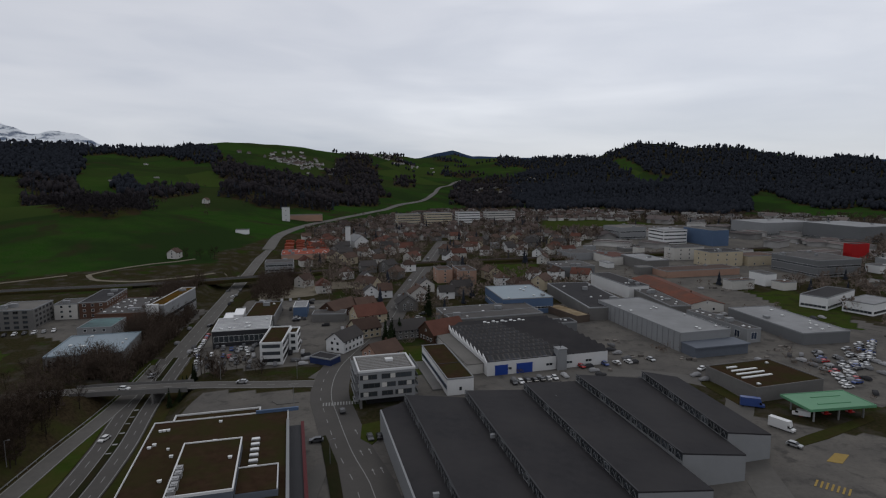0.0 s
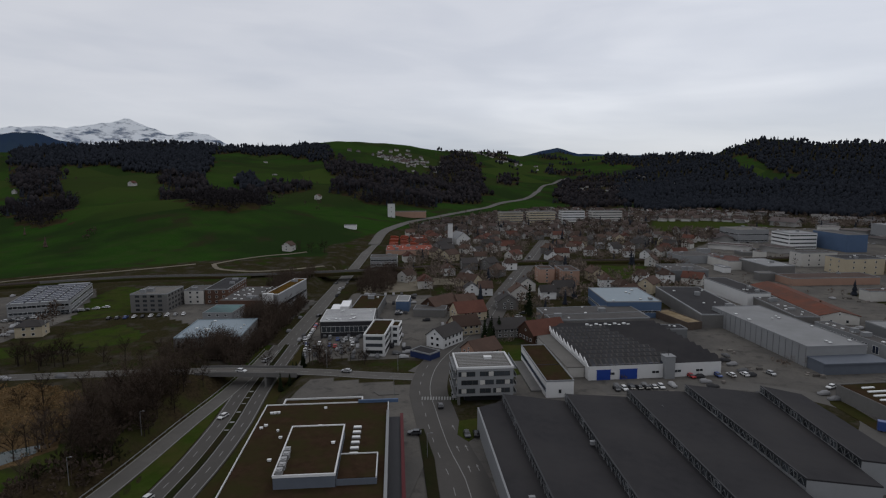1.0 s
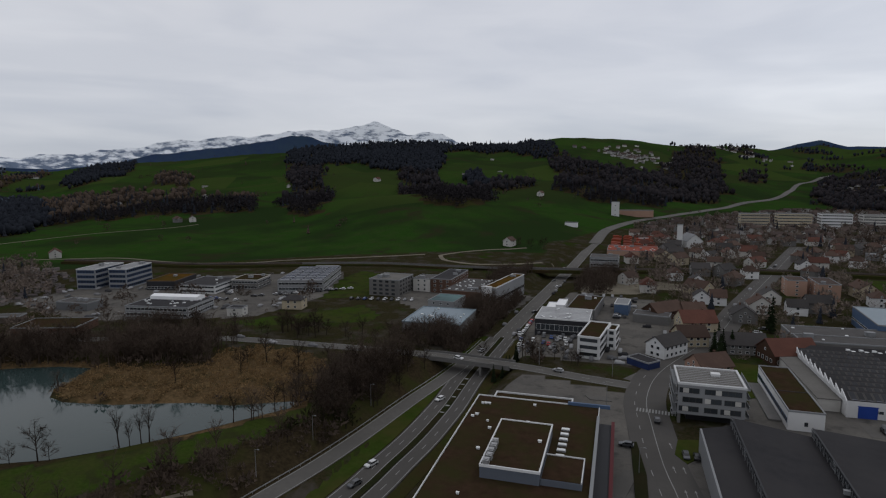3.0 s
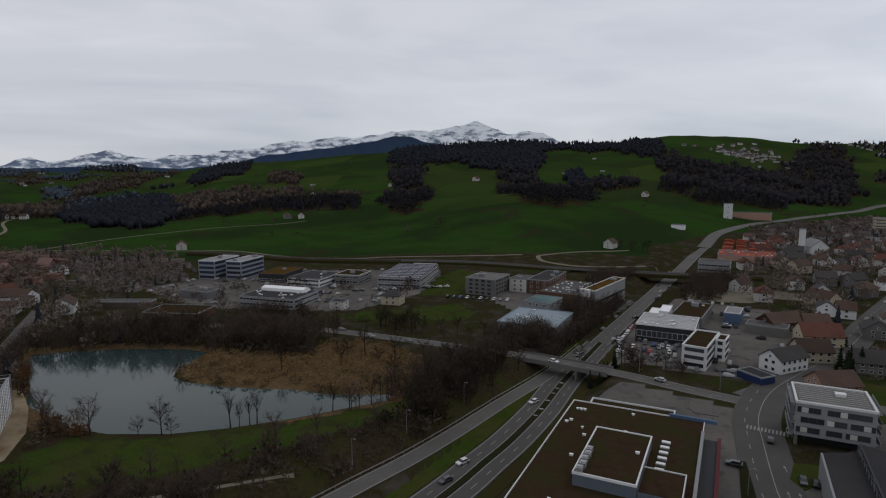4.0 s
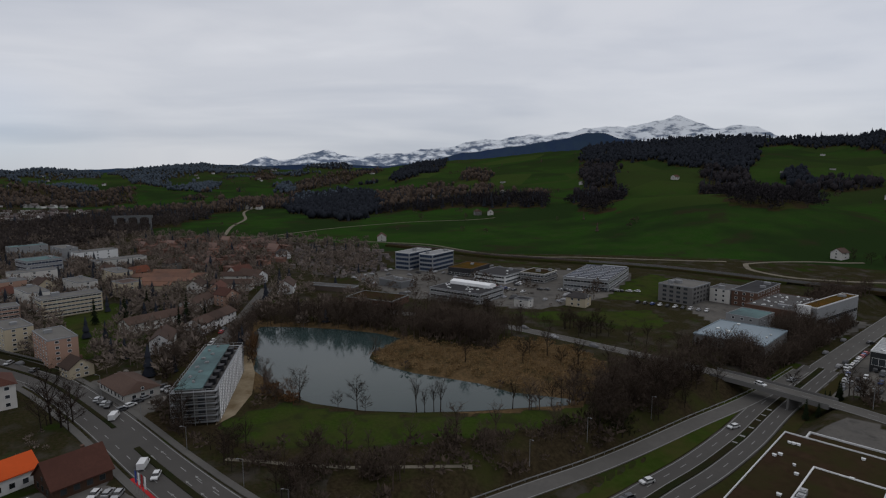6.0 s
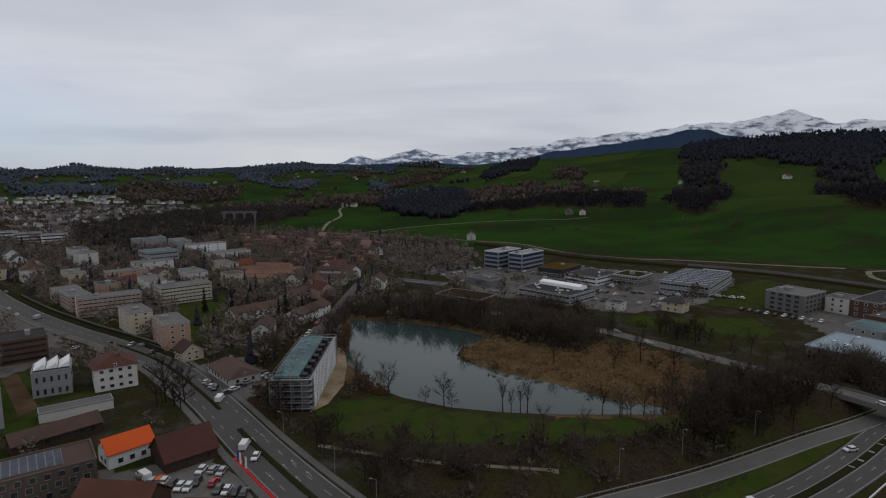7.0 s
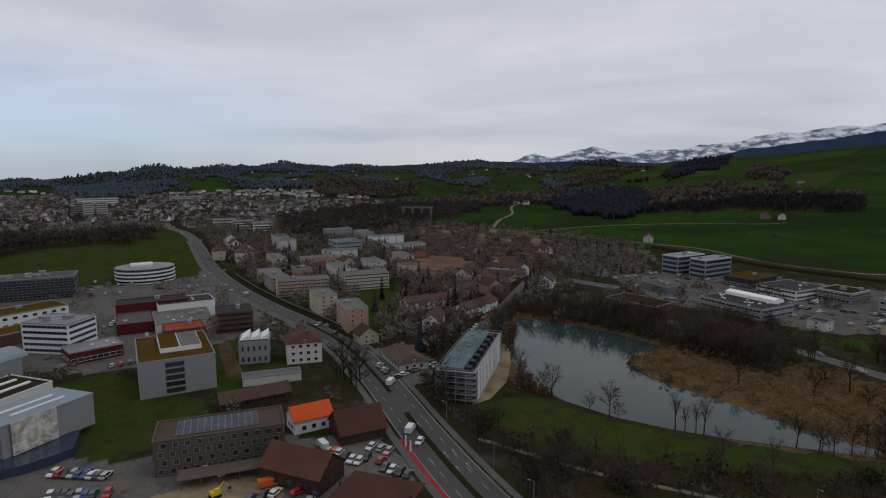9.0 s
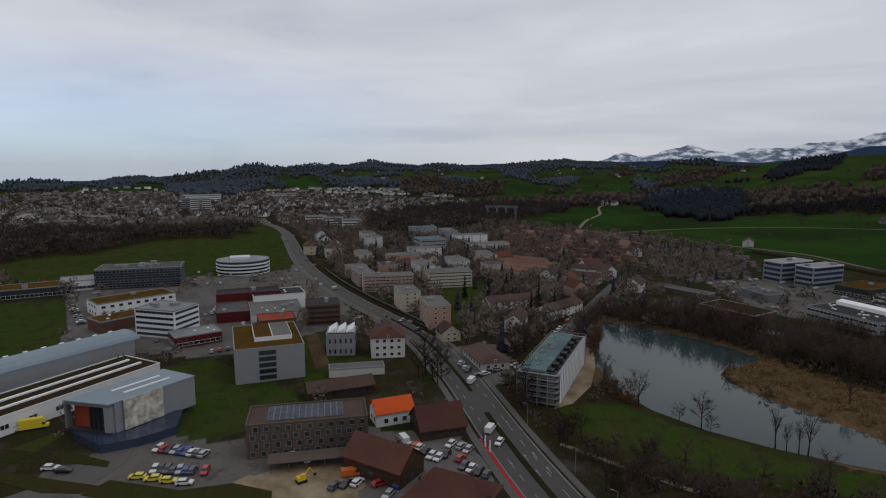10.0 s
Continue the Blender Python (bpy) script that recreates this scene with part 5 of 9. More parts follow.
def house(label, x, y, w, d, h, yaw, wall="offwhite", roof="tile_brown", rise=None, group="", storeys=2, wins=True, name="house", chimney=True, category="house", eave=0.6, frame_mat="frame", hip=0.0, pitch=3.0):
    """A house with its ridge along x."""
    rise = d * 0.36 if rise is None else rise
    TAKEN.append((x, y, math.hypot(w, d) / 2))
    root = thing(name, label, category, pose(x, y, at(x, y), 0, 0, yaw), group)
    g = Geo().box(-w / 2, w / 2, -d / 2, d / 2, -1.0, h)
    if not hip:
        g.side([(-d / 2, h), (d / 2, h), (0, h + rise)], -w / 2, w / 2)
    part("wall", g, M[wall], root)
    t = 0.28
    k = rise / (d / 2)
    lo = h - eave * k
    r = Geo()
    hx = w / 2 + 0.45
    rx = hx - hip * d / 2
    for s in (1, -1):
        v = [(-hx, -s * (d / 2 + eave), lo), (hx, -s * (d / 2 + eave), lo), (rx, 0, h + rise), (-rx, 0, h + rise)]
        v += [(a, b, c + t) for a, b, c in v]
        r.add(v, [(0, 3, 2, 1), (4, 5, 6, 7), (0, 1, 5, 4), (1, 2, 6, 5), (2, 3, 7, 6), (3, 0, 4, 7)] if s > 0 else
              [(0, 1, 2, 3), (7, 6, 5, 4), (4, 5, 1, 0), (5, 6, 2, 1), (6, 7, 3, 2), (7, 4, 0, 3)])
    if hip:
        for s in (1, -1):
            v = [(s * hx, -s * (d / 2 + eave), lo + t), (s * hx, s * (d / 2 + eave), lo + t), (s * rx, 0, h + rise + t)]
            r.add(v, [(0, 1, 2)])
    top = part("roof", r, M[roof], root)
    if chimney:
        part("chimney", Geo().box(-0.35, 0.35, -0.35, 0.35, -1.2, 1.0).box(-0.43, 0.43, -0.43, 0.43, 1.0, 1.15), M["brick"], top, m=Matrix.Translation((w * 0.22, d * 0.12, h + rise * 0.85)))
    if wins:
        windows(root, w, d, h, storeys, "grid", frame_mat, sides="fblr", pitch=pitch)
        part("window", window_mesh(1.0, 1.1, frame_mat, "glass"), None, root, m=pose(0, 0, 0, 0, 0, 90) @ Matrix.Translation((0, -w / 2, h + 0.3)))
        part("window", window_mesh(1.0, 1.1, frame_mat, "glass"), None, root, m=pose(0, 0, 0, 0, 0, -90) @ Matrix.Translation((0, -w / 2, h + 0.3)))
    return root


# ---- the shop with the brown roof ----
def shop():
    yaw = 15
    root = flat_building("large low shop with brown planted roof and white roof edges", -56, 124, 36, 68, 11, yaw, "darkwall", "sedum", boxes=0, trim="white", edge=0.2, name="shop", category="shop")
    part("stair_block", Geo().box(-14, 10, 34.2, 41.5, -1, 9.6), M["darkwall"], root, "low rear wing")
    part("roof_edge", Geo().box(-14, 10, 41.1, 41.5, 9.6, 10.2).box(-14, -13.6, 34.2, 41.1, 9.6, 10.2).box(9.6, 10, 34.2, 41.1, 9.6, 10.2), M["white"], root)
    part("rear_roof", Geo().box(-13.6, 9.6, 34.3, 41.1, 9.5, 9.75), M["sedum"], root)
    part("raised_wall", Geo().box(-6.6, 6.9, -14, 11.5, 11, 14), M["bluegrey"], root, "blue-grey raised roof block")
    part("raised_roof", Geo().box(-6.5, 6.8, -13.9, 11.4, 13.8, 14.12), M["sedum"], root)
    e = Geo()
    for a in ((-6.7, 7.0, 11.3, 11.6), (-6.7, 7.0, -14.1, -13.8)):
        e.box(*a, 13.8, 14.4)
    e.box(-6.7, -6.4, -13.8, 11.3, 13.8, 14.4).box(6.7, 7.0, -13.8, 11.3, 13.8, 14.4)
    part("raised_edge", e, M["white"], root)
    part("annex_wall", Geo().box(7.0, 16, -13.5, -2, 11, 12.6), M["bluegrey"], root)
    part("annex_roof", Geo().box(7.2, 15.8, -13.3, -2.2, 12.5, 12.75), M["sedum"], root)
    part("annex_edge", Geo().box(7.0, 16, -2.25, -2, 12.6, 13.0).box(15.75, 16, -13.5, -2.25, 12.6, 13.0), M["white"], root)
    rs = random.Random(5)
    for i in range(6):
        part("rooflight", Geo().box(-1.1, 1.1, -0.6, 0.6, 0, 0.35, 0).box(-1.0, 1.0, -0.5, 0.5, 0.35, 0.55, 1), [M["steel"], M["skylight"]], root, m=Matrix.Translation((9.9, 0.7 + i * 3.05, 11.12)))
    for x, y in ((-0.3, 30.3), (-0.4, 17.8), (-9.8, 11.5), (-10.1, -0.7), (-16.1, 17.9), (-15.2, 19.4), (-11.3, 15.8), (-15.4, 27.8), (-14.4, 27.9), (-13.4, 28.0), (5.0, 1.0), (-9.5, -22)):
        zz = 14.12 if (-7 < x < 5.5 and -13 < y < 11) else 11.12
        a = rs.uniform(0.26, 0.42)
        part("roof_vent", Geo().box(-a, a, -a * 0.7, a * 0.7, 0, 0.4).box(-a - 0.08, a + 0.08, -a * 0.7 - 0.08, a * 0.7 + 0.08, 0.4, 0.5), M["skylight"], root, m=Matrix.Translation((x, y, zz)))
    for i in range(5):
        part("air_unit", Geo().box(-0.7, 0.7, -0.9, 0.9, 0, 1.2).rod((0, 0, 1.2), (0, 0, 1.4), 0.55, 0.55, 10), M["steel"], root, m=Matrix.Translation((-5.3 + 0.2 * (i % 2), -13 + i * 2.5, 14.12)))
    part("glass_canopy", Geo().box(18.1, 21.5, -34, 30, 7.6, 8.0, 0).box(18.1, 18.3, -34, 30, 1.0, 7.6, 1), [M["darkwall"], M["blue_paint"]], root, "dark glazed front gallery")
    part("facade_edge", Geo().box(21.5, 22.4, -34, 31, 7.2, 8.6), M["red_paint"], root, "dull red front edge").data.materials[0] = M["maroon"]
    part("cornice", Geo().box(17.6, 18.35, -34, 26, 11.2, 11.9), M["palegrey"], root)
    part("rear_beam", Geo().box(9, 21, 33.6, 34.3, 11.0, 12.0), M["steelblue"], root)


shop()


# ---- the grey office on stilts ----
def stilt_office():
    root = thing("office_building", "grey four-storey office block with gravelled roof on stilts", "office", pose(-23.4, 199.5, 0, 0, 0, 15))
    w, d, h = 19.5, 17, 13
    part("wall", Geo().box(-w / 2, w / 2, -d / 2, d / 2, 3.2, h), M["palegrey"], root)
    part("ground_floor", Geo().box(-w / 2 + 3, w / 2 - 3, -d / 2 + 4, d / 2, -1, 3.2), M["darkwall"], root)
    for x in (-w / 2 + 0.6, w / 2 - 0.6):
        part("pillar", Geo().box(x - 0.4, x + 0.4, -d / 2 + 0.3, -d / 2 + 2.4, -1, 3.2), M["concrete"], root)
    part("roof", Geo().box(-w / 2 + 0.5, w / 2 - 0.5, -d / 2 + 0.5, d / 2 - 0.5, h - 0.2, h + 0.1), M["gravelroof"], root)
    part("parapet", Geo().ring(w + 0.3, d + 0.3, 0.6, h - 0.2, h + 0.5), M["white"], root)
    part("roof_hatch", Geo().box(1, 3.6, 1, 3, h, h + 0.8).box(0.9, 3.7, 0.9, 3.1, h + 0.8, h + 0.95), M["white"], root)
    for i in range(9):
        part("roof_strip", Geo().box(-w / 2 + 1, w / 2 - 1, -6.8 + i * 1.7, -6.6 + i * 1.7, h + 0.1, h + 0.18), M["steel"], root)
    for k in range(3):
        z = 4.2 + k * 3.0
        for s, long, off, turn in (("f", w, d / 2, 0), ("r", d, w / 2, 90), ("l", d, w / 2, -90), ("b", w, d / 2, 180)):
            for i, (c, ww) in enumerate(((-0.31, 0.30), (0.02, 0.2), (0.31, 0.30))):
                part("window", window_mesh(long * ww, 1.7, "frame_dark", "glass"), None, root, m=pose(0, 0, 0, 0, 0, turn) @ Matrix.Translation((c * long + (0.6 if k % 2 else -0.4), -off, z)))
                if (i + k + turn // 90) % 3 != 1:
                    part("blind", once("wall blind", lambda: Geo().box(-0.85, 0.85, -0.12, -0.02, 0.1, 1.6), M["offwhite"]), None, root, "pale window blind", m=pose(0, 0, 0, 0, 0, turn) @ Matrix.Translation((c * long + (1.6 if (i + k) % 2 else -1.4), -off, z)))
    for k in range(4):
        for s in (-1, 1):
            part("balcony", Geo().box(0, 1.3, -d / 2 + 1, d / 2 - 1, 0, 0.2).box(1.2, 1.3, -d / 2 + 1, d / 2 - 1, 0.2, 1.1), M["palegrey"], root, m=pose(s * w / 2, 0, 3.2 + k * 3.0, 0, 0, 0 if s > 0 else 180))


stilt_office()


# ---- the dark sawtooth shed ----
def big_shed():
    """Bays with sloping felt roofs, each stepping up to a glazed strip."""
    root = thing("factory_shed", "huge dark felt-roofed factory shed with glazed roof steps", "factory", pose(0, 0, 0))
    lo, hi = 7.2, 9.6
    far = [(-21.5, 171), (-14, 177.5), (5.5, 181), (25.5, 188), (45, 196), (69, 199), (82, 200)]
    # where each bay ends: high side, low side
    ends = [((-1, 96), (8, 98)), ((7, 98), (24.5, 102)), ((23, 108), (43.5, 113)), ((42, 119), (61, 124)), ((59, 137), (77, 141)), ((76, 149), (90, 153))]
    for i, ((f0, f1), (n0, n1)) in enumerate(zip(zip(far, far[1:]), ends)):
        z0, z1 = (hi, lo) if i else (lo, lo)
        v = [(*n0, z0), (*n1, z1), (*f1, z1), (*f0, z0)]
        v2 = [(a, b, c - 0.4) for a, b, c in v]
        slope = part("roof", Geo().add(v + v2, [(0, 1, 2, 3), (7, 6, 5, 4), (4, 5, 1, 0), (5, 6, 2, 1), (6, 7, 3, 2), (7, 4, 0, 3)]), M["felt"], root, "dark roofing felt")
        w = Geo()
        bot = [(a, b, -1.0) for a, b in (n0, n1, f1, f0)]
        w.add(bot + [(a, b, c) for a, b, c in v2], [(0, 1, 5, 4), (1, 2, 6, 5), (2, 3, 7, 6), (3, 0, 4, 7)])
        part("wall", w, M["palegrey"], root, "grey end wall")
        # glazed step along the high side, in panes
        if i:
            a, b = Vector((*f0, 0)), Vector((*n0, 0))
            u = (b - a).normalized()
            n = int((b - a).length / 3.0)
            yaw = math.degrees(math.atan2(u.y, u.x))
            for k in range(n):
                p = a + u * (k + 0.5) * (b - a).length / n
                part("clerestory_pane", window_mesh(2.8, 1.9, "palegrey" if k % 6 == 0 else "darksteel", "glass"), None, slope, m=pose(p.x, p.y, lo + 0.25, 0, 0, yaw) @ Matrix.Translation((0, -0.05, 0)))
            brace = Geo()
            for k in range(n * 2):
                q0, q1 = (b - a).length * k / (2 * n), (b - a).length * (k + 1) / (2 * n)
                up, dn = (2.1, 0.2) if k % 2 else (0.2, 2.1)
                brace.rod((q0, -0.32, up), (q1, -0.32, dn), 0.045, 0.045, 4)
                if k % 2 == 0:
                    brace.box(q0 - 0.045, q0 + 0.045, -0.36, -0.27, 0.0, 2.3)
            part("brace", brace, M["metalgrey"], slope, "grey zigzag bracing", m=pose(a.x, a.y, lo, 0, 0, yaw))
            part("ridge_cap", Geo().box(0, (b - a).length, -0.2, 0.25, 0, 0.12), M["darkwall"], slope, m=pose(a.x, a.y, hi, 0, 0, yaw))
    for x, y in ((12, 150), (34, 178), (-3, 120)):
        part("roof_vent", Geo().box(-0.6, 0.6, -0.35, 0.35, -0.6, 0.35).box(-0.7, 0.7, -0.45, 0.45, 0.35, 0.45), M["palegrey"], root, m=pose(x, y, lo + 1.2, 0, 0, 14))
    part("gutter_wall", Geo().box(-0.25, 0.25, 0, 78, 6.4, 7.5), M["palegrey"], root, "pale eaves wall", m=pose(-1.2, 95, 0, 0, 0, 14.8))
    return root


big_shed()


# ---- white workshop, toothed works hall ----
def long_workshop():
    root = flat_building("long white workshop with brown planted roof", -1.2, 223.5, 10, 44, 6, 14.5, "white", "sedum", boxes=0, trim="palegrey", name="workshop", category="workshop")
    windows(root, 10, 44, 6, 1, "strip", "steelblue", "blueglass", "l", size=(1, 1.6), base=3.2)
    windows(root, 10, 44, 6, 1, "grid", "frame", "glass", "f", pitch=6, size=(1.2, 1.6), base=1.5)
    part("roof_joint", Geo().box(-4.6, 4.6, -4.2, -3.9, 6.1, 6.25), M["felt"], root)
    part("ramp", Geo().box(-9, -5.1, -16, 18, -0.5, 0.6), M["concrete"], root)


long_workshop()


def tooth_hall():
    yaw = 16.5
    root = thing("works_hall", "white works hall with rows of dark solar sawtooth roofs", "factory", pose(33, 257, 0, 0, 0, yaw))
    w, d, h = 54, 58, 5.6
    part("wall", Geo().box(-w / 2, w / 2, -d / 2, d / 2, -1, h), M["white"], root)
    n = 11
    for i in range(n):
        y0, y1 = -d / 2 + i * d / n, -d / 2 + (i + 1) * d / n
        part("roof_tooth", Geo().side([(y0, h), (y1 - 0.05, h), (y1 - 0.4, h + 2.0)], -w / 2 + 0.05, w / 2 - 0.05), M["felt"], root)
        part("tooth_gable", Geo().side([(y0, h - 0.05), (y1, h - 0.05), (y1 - 0.3, h + 2.3)], -w / 2 - 0.25, -w / 2 + 0.05), M["white"], root)
        if i < 10:
            sl = math.degrees(math.atan2(2.0, d / n - 0.4))
            for k in range(15 - (i // 2)):
                part("solar_panel", once("hall solar_panel", lambda: Geo().box(-0.78, 0.78, 0.9, 4.2, 0.06, 0.14, 0).box(-1.1, 1.1, 0.3, 4.4, 0.0, 0.07, 1).box(-0.78, 0.78, 0.3, 0.75, 0.05, 0.2, 2), [M["solar_dark"], M["felt_pale"], M["solar"]]), None, root, m=Matrix.Translation((-w / 2 + 2.2 + k * 2.3, y0, h)) @ pose(0, 0, 0, sl, 0, 0))
    for x, ww in ((-w / 2 + 6, 5.5), (-w / 2 + 16, 7)):
        part("roller_door", Geo().box(x - ww / 2, x + ww / 2, -d / 2 - 0.12, -d / 2 + 0.1, 0, 3.9).box(x - ww / 2 - 0.2, x + ww / 2 + 0.2, -d / 2 - 0.16, -d / 2 + 0.1, 3.9, 4.1), M["blue_paint"], root, "blue roller door")
    part("stair_tower", Geo().box(-w / 2 + 30, -w / 2 + 34, -d / 2 - 1.8, -d / 2 + 2, -1, 8.6).box(-w / 2 + 29.8, -w / 2 + 34.2, -d / 2 - 2, -d / 2 + 2.2, 8.6, 8.9), M["palegrey"], root)
    part("mast", Geo().rod((-w / 2 + 32, -d / 2, 8.8), (-w / 2 + 32, -d / 2, 12), 0.12, 0.06), M["darksteel"], root)
    windows(root, w, d, h, 1, "grid", "frame", "glass", "f", pitch=9, size=(3, 1.2), base=2.8)
    for i in range(10):
        part("rooflight", Geo().box(-0.7, 0.7, -0.5, 0.5, 0, 0.7), M["skylight"], root, m=Matrix.Translation((-8 + (i % 5) * 4.6 + i // 5, d / 2 - 3 - (i // 5) * 2.5, h + 1.3)))
    part("side_wing", Geo().box(-w / 2 - 7, -w / 2 - 0.3, -d / 2 + 4, d / 2 + 6, -1, 4.0), M["offwhite"], root, "low side wing")
    part("side_roof", Geo().box(-w / 2 - 7.3, -w / 2 - 0.1, -d / 2 + 3.8, d / 2 + 6.2, 4.0, 4.3), M["gravelroof"], root)


tooth_hall()
flat_building("low grey works hall with pale flat roof", 21, 311, 52, 20, 6.5, 16.5, "concrete", "felt_pale", boxes=2, lights=3, name="works_hall", category="factory")
flat_building("low grey works hall with stepped roof", 24, 296, 50, 12, 7.4, 16.5, "concrete", "felt_pale", boxes=1, lights=1, name="works_hall", category="factory")
flat_building("warehouse with pale blue metal roof", 42, 346, 30, 40, 9, 11, "steelblue", "metalroof", 1, "strip", boxes=1, lights=5, name="warehouse", category="warehouse", trim="palegrey", size=(1, 1.2), base=5)
w = flat_building("long grey warehouse with pale roof and ribbed walls", 107, 291, 26, 73, 8.5, 15, "palegrey", "metalgrey", boxes=0, lights=9, name="warehouse", category="warehouse")
part("front_canopy", Geo().box(-13, 15, -47, -36.6, 4.4, 4.9).box(-12.6, 14.6, -46, -36.6, -1, 4.4), M["bluegrey"], w, "low blue-grey loading canopy")
for i in range(18):
    part("wall_rib", Geo().box(-13.12, -13.0, -36 + i * 4.2, -35.8 + i * 4.2, 0, 8.3), M["greywall"], w)
flat_building("dark flat-roofed works hall", 85, 349, 27, 74, 6.8, 8, "concrete", "felt", boxes=3, lights=4, name="works_hall", category="factory", edge=0.8)
flat_building("brown-roofed petrol station building", 118, 210, 30, 25, 5, 17, "concrete", "sedum", boxes=0, lights=2, name="station", category="petrol station", trim="concrete")
st = bpy.data.objects["station"]
for i in range(4):
    part("roof_band", Geo().box(-12 + i * 1.0, 1.5 - (6 if i == 3 else 0), -3 + i * 3.6, -2.2 + i * 3.6, 5.1, 5.5), M["skylight"], st, "pale rooflight band")
cn = thing("canopy", "green petrol station canopy on posts", "canopy", pose(125.5, 184, 0, 0, 0, 9))
part("roof", Geo().box(-11.8, 11.8, -6.7, 6.7, 4.2, 4.8).ring(23.9, 13.7, 0.3, 4.1, 4.95).box(-6, 6, -3.2, -2.6, 4.8, 5.0).box(-4, 7, 2.4, 3.0, 4.8, 5.0), M["green_panel"], cn)
for x in (-9, 0, 9):
    for y in (-5, 5):
        part("post", Geo().box(x - 0.2, x + 0.2, y - 0.2, y + 0.2, -0.5, 4.2), M["steel"], cn)
for x in (-9, 0, 9):
    part("pump", Geo().box(x - 0.5, x + 0.5, -0.35, 0.35, 0, 1.7).box(x - 1.2, x + 1.2, -0.8, 0.8, 0, 0.18), M["red_paint"], cn)

# shops and offices by the car lot
def white_office():
    root = thing("office_building", "white three-storey office with dark window bands", "office", pose(-76.8, 250.5, 0, 0, 0, 7))
    for nm, x0, x1, y0, y1, h in (("wall", -4.7, 4.7, -13.7, 13.7, 9.2), ("wall", 4.9, 8.8, 3, 13, 8.8)):
        part(nm, Geo().box(x0, x1, y0, y1, -1, h), M["white"], root)
        part("roof", Geo().box(x0 + 0.5, x1 - 0.5, y0 + 0.5, y1 - 0.5, h - 0.2, h + 0.1), M["sedum"], root)
        e = Geo().box(x0 - 0.1, x1 + 0.1, y0 - 0.1, y0 + 0.4, h, h + 0.6).box(x0 - 0.1, x1 + 0.1, y1 - 0.4, y1 + 0.1, h, h + 0.6)
        part("parapet", e.box(x0 - 0.1, x0 + 0.4, y0 + 0.4, y1 - 0.4, h, h + 0.6).box(x1 - 0.4, x1 + 0.1, y0 + 0.4, y1 - 0.4, h, h + 0.6), M["white"], root)
        for k in range(3):
            z = 1.2 + k * (h / 3)
            cx, cy, w, d = (x0 + x1) / 2, (y0 + y1) / 2, x1 - x0, y1 - y0
            for t, long, off in ((0, w, d / 2), (90, d, w / 2), (-90, d, w / 2), (180, w, d / 2)):
                part("window", window_mesh(long - 2, 1.5, "frame_dark", "glass"), None, root, m=Matrix.Translation((cx, cy, 0)) @ pose(0, 0, 0, 0, 0, t) @ Matrix.Translation((0, -off, z)))


white_office()
flat_building("shop hall with white profiled roof and dark glass front", -101, 278, 26, 25, 7.5, 14, "darkwall", "ribbed_white", 1, "strip", boxes=0, lights=12, name="shop", category="shop", trim="white", size=(1, 3.0), base=2.0)
for i in range(9):
    part("roof_rib", Geo().box(-13, 13, -0.12, 0.12, 0, 0.16), M["white"], [o for o in bpy.data.objects if o.name.startswith("shop") and o.parent is None][-1], m=Matrix.Translation((0, -11 + i * 2.75, 7.62)))
flat_building("small shed with pale metal roof", -85, 328, 7.5, 15, 6, 9, "steelblue", "metalgrey", boxes=0, name="shed", category="shed", trim="white")
flat_building("low brown-roofed store in the town", -103, 318, 15, 36, 5.5, 9, "concrete", "sedum", boxes=1, lights=2, name="store", category="shop")
for x in (-122, -116):
    flat_building("white membrane market tent", x, 315, 5, 16, 4.5, 14, "awning", "awning", boxes=0, name="tent", category="tent", trim="awning")
flat_building("low flat-roofed workshop in the town", -66, 315, 18, 10, 4.2, 4, "concrete", "felt_pale", boxes=0, name="workshop", category="workshop")
flat_building("long dark blue shed beside the street", -53, 240, 11, 7, 2.8, -27, "navy", "felt", boxes=0, name="shed", category="shed")

# works across the cutting
flat_building("tall white works block with brown planted roof", -159, 329, 8, 50, 12, 5, "palegrey", "moss", boxes=1, name="works_block", category="factory", trim="white")
wb = bpy.data.objects["works_block"]
windows(wb, 8, 50, 12, 1, "strip", "steel", "glass", "r", size=(1, 2.0), base=8.5)
part("stair_tower", Geo().box(-4.6, 1.2, -27.0, -24.9, -1, 12.6).box(-4.75, 1.35, -27.15, -24.9, 12.6, 12.85), M["white"], wb, "plain white stair tower")
flat_building("low works hall with many roof vents", -179, 325, 27, 44, 6.5, 9, "brick", "felt_pale", boxes=2, lights=34, name="works_hall", category="factory", trim="brick")
flat_building("dark three-storey works building", -206, 340, 14, 40, 9, 13, "brick", "felt", 3, "grid", boxes=2, name="works_building", category="factory")
flat_building("flat hall with pale blue roof behind bare trees", -159, 252, 30, 34, 5, 15, "concrete", "metalroof", boxes=0, lights=8, name="hall", category="hall", trim="metalroof")
flat_building("teal-grey workshop in the town", -177, 288, 16, 20, 5.5, 10, "palegrey", "copper", 2, "grid", boxes=0, name="workshop", category="workshop")
flat_building("grey four-storey flats with balconies", -231, 306, 21, 24, 10.5, 12, "concrete", "gravelroof", 4, "grid", boxes=3, name="apartment_block", category="apartments", frame_mat="frame_dark", size=(2.4, 1.4))
flat_building("pale three-storey flats beside grey flats", -217, 326, 12, 16, 8.5, 12, "offwhite", "felt_pale", 3, "grid", boxes=1, name="apartment_block", category="apartments")
flat_building("factory hall with solar-striped roof", -300, 302, 31, 58, 7.2, 30, "palegrey", "felt", 2, "strip", boxes=0, lights=0, name="factory_hall", category="factory", frame_mat="frame")
fh = bpy.data.objects["factory_hall"]
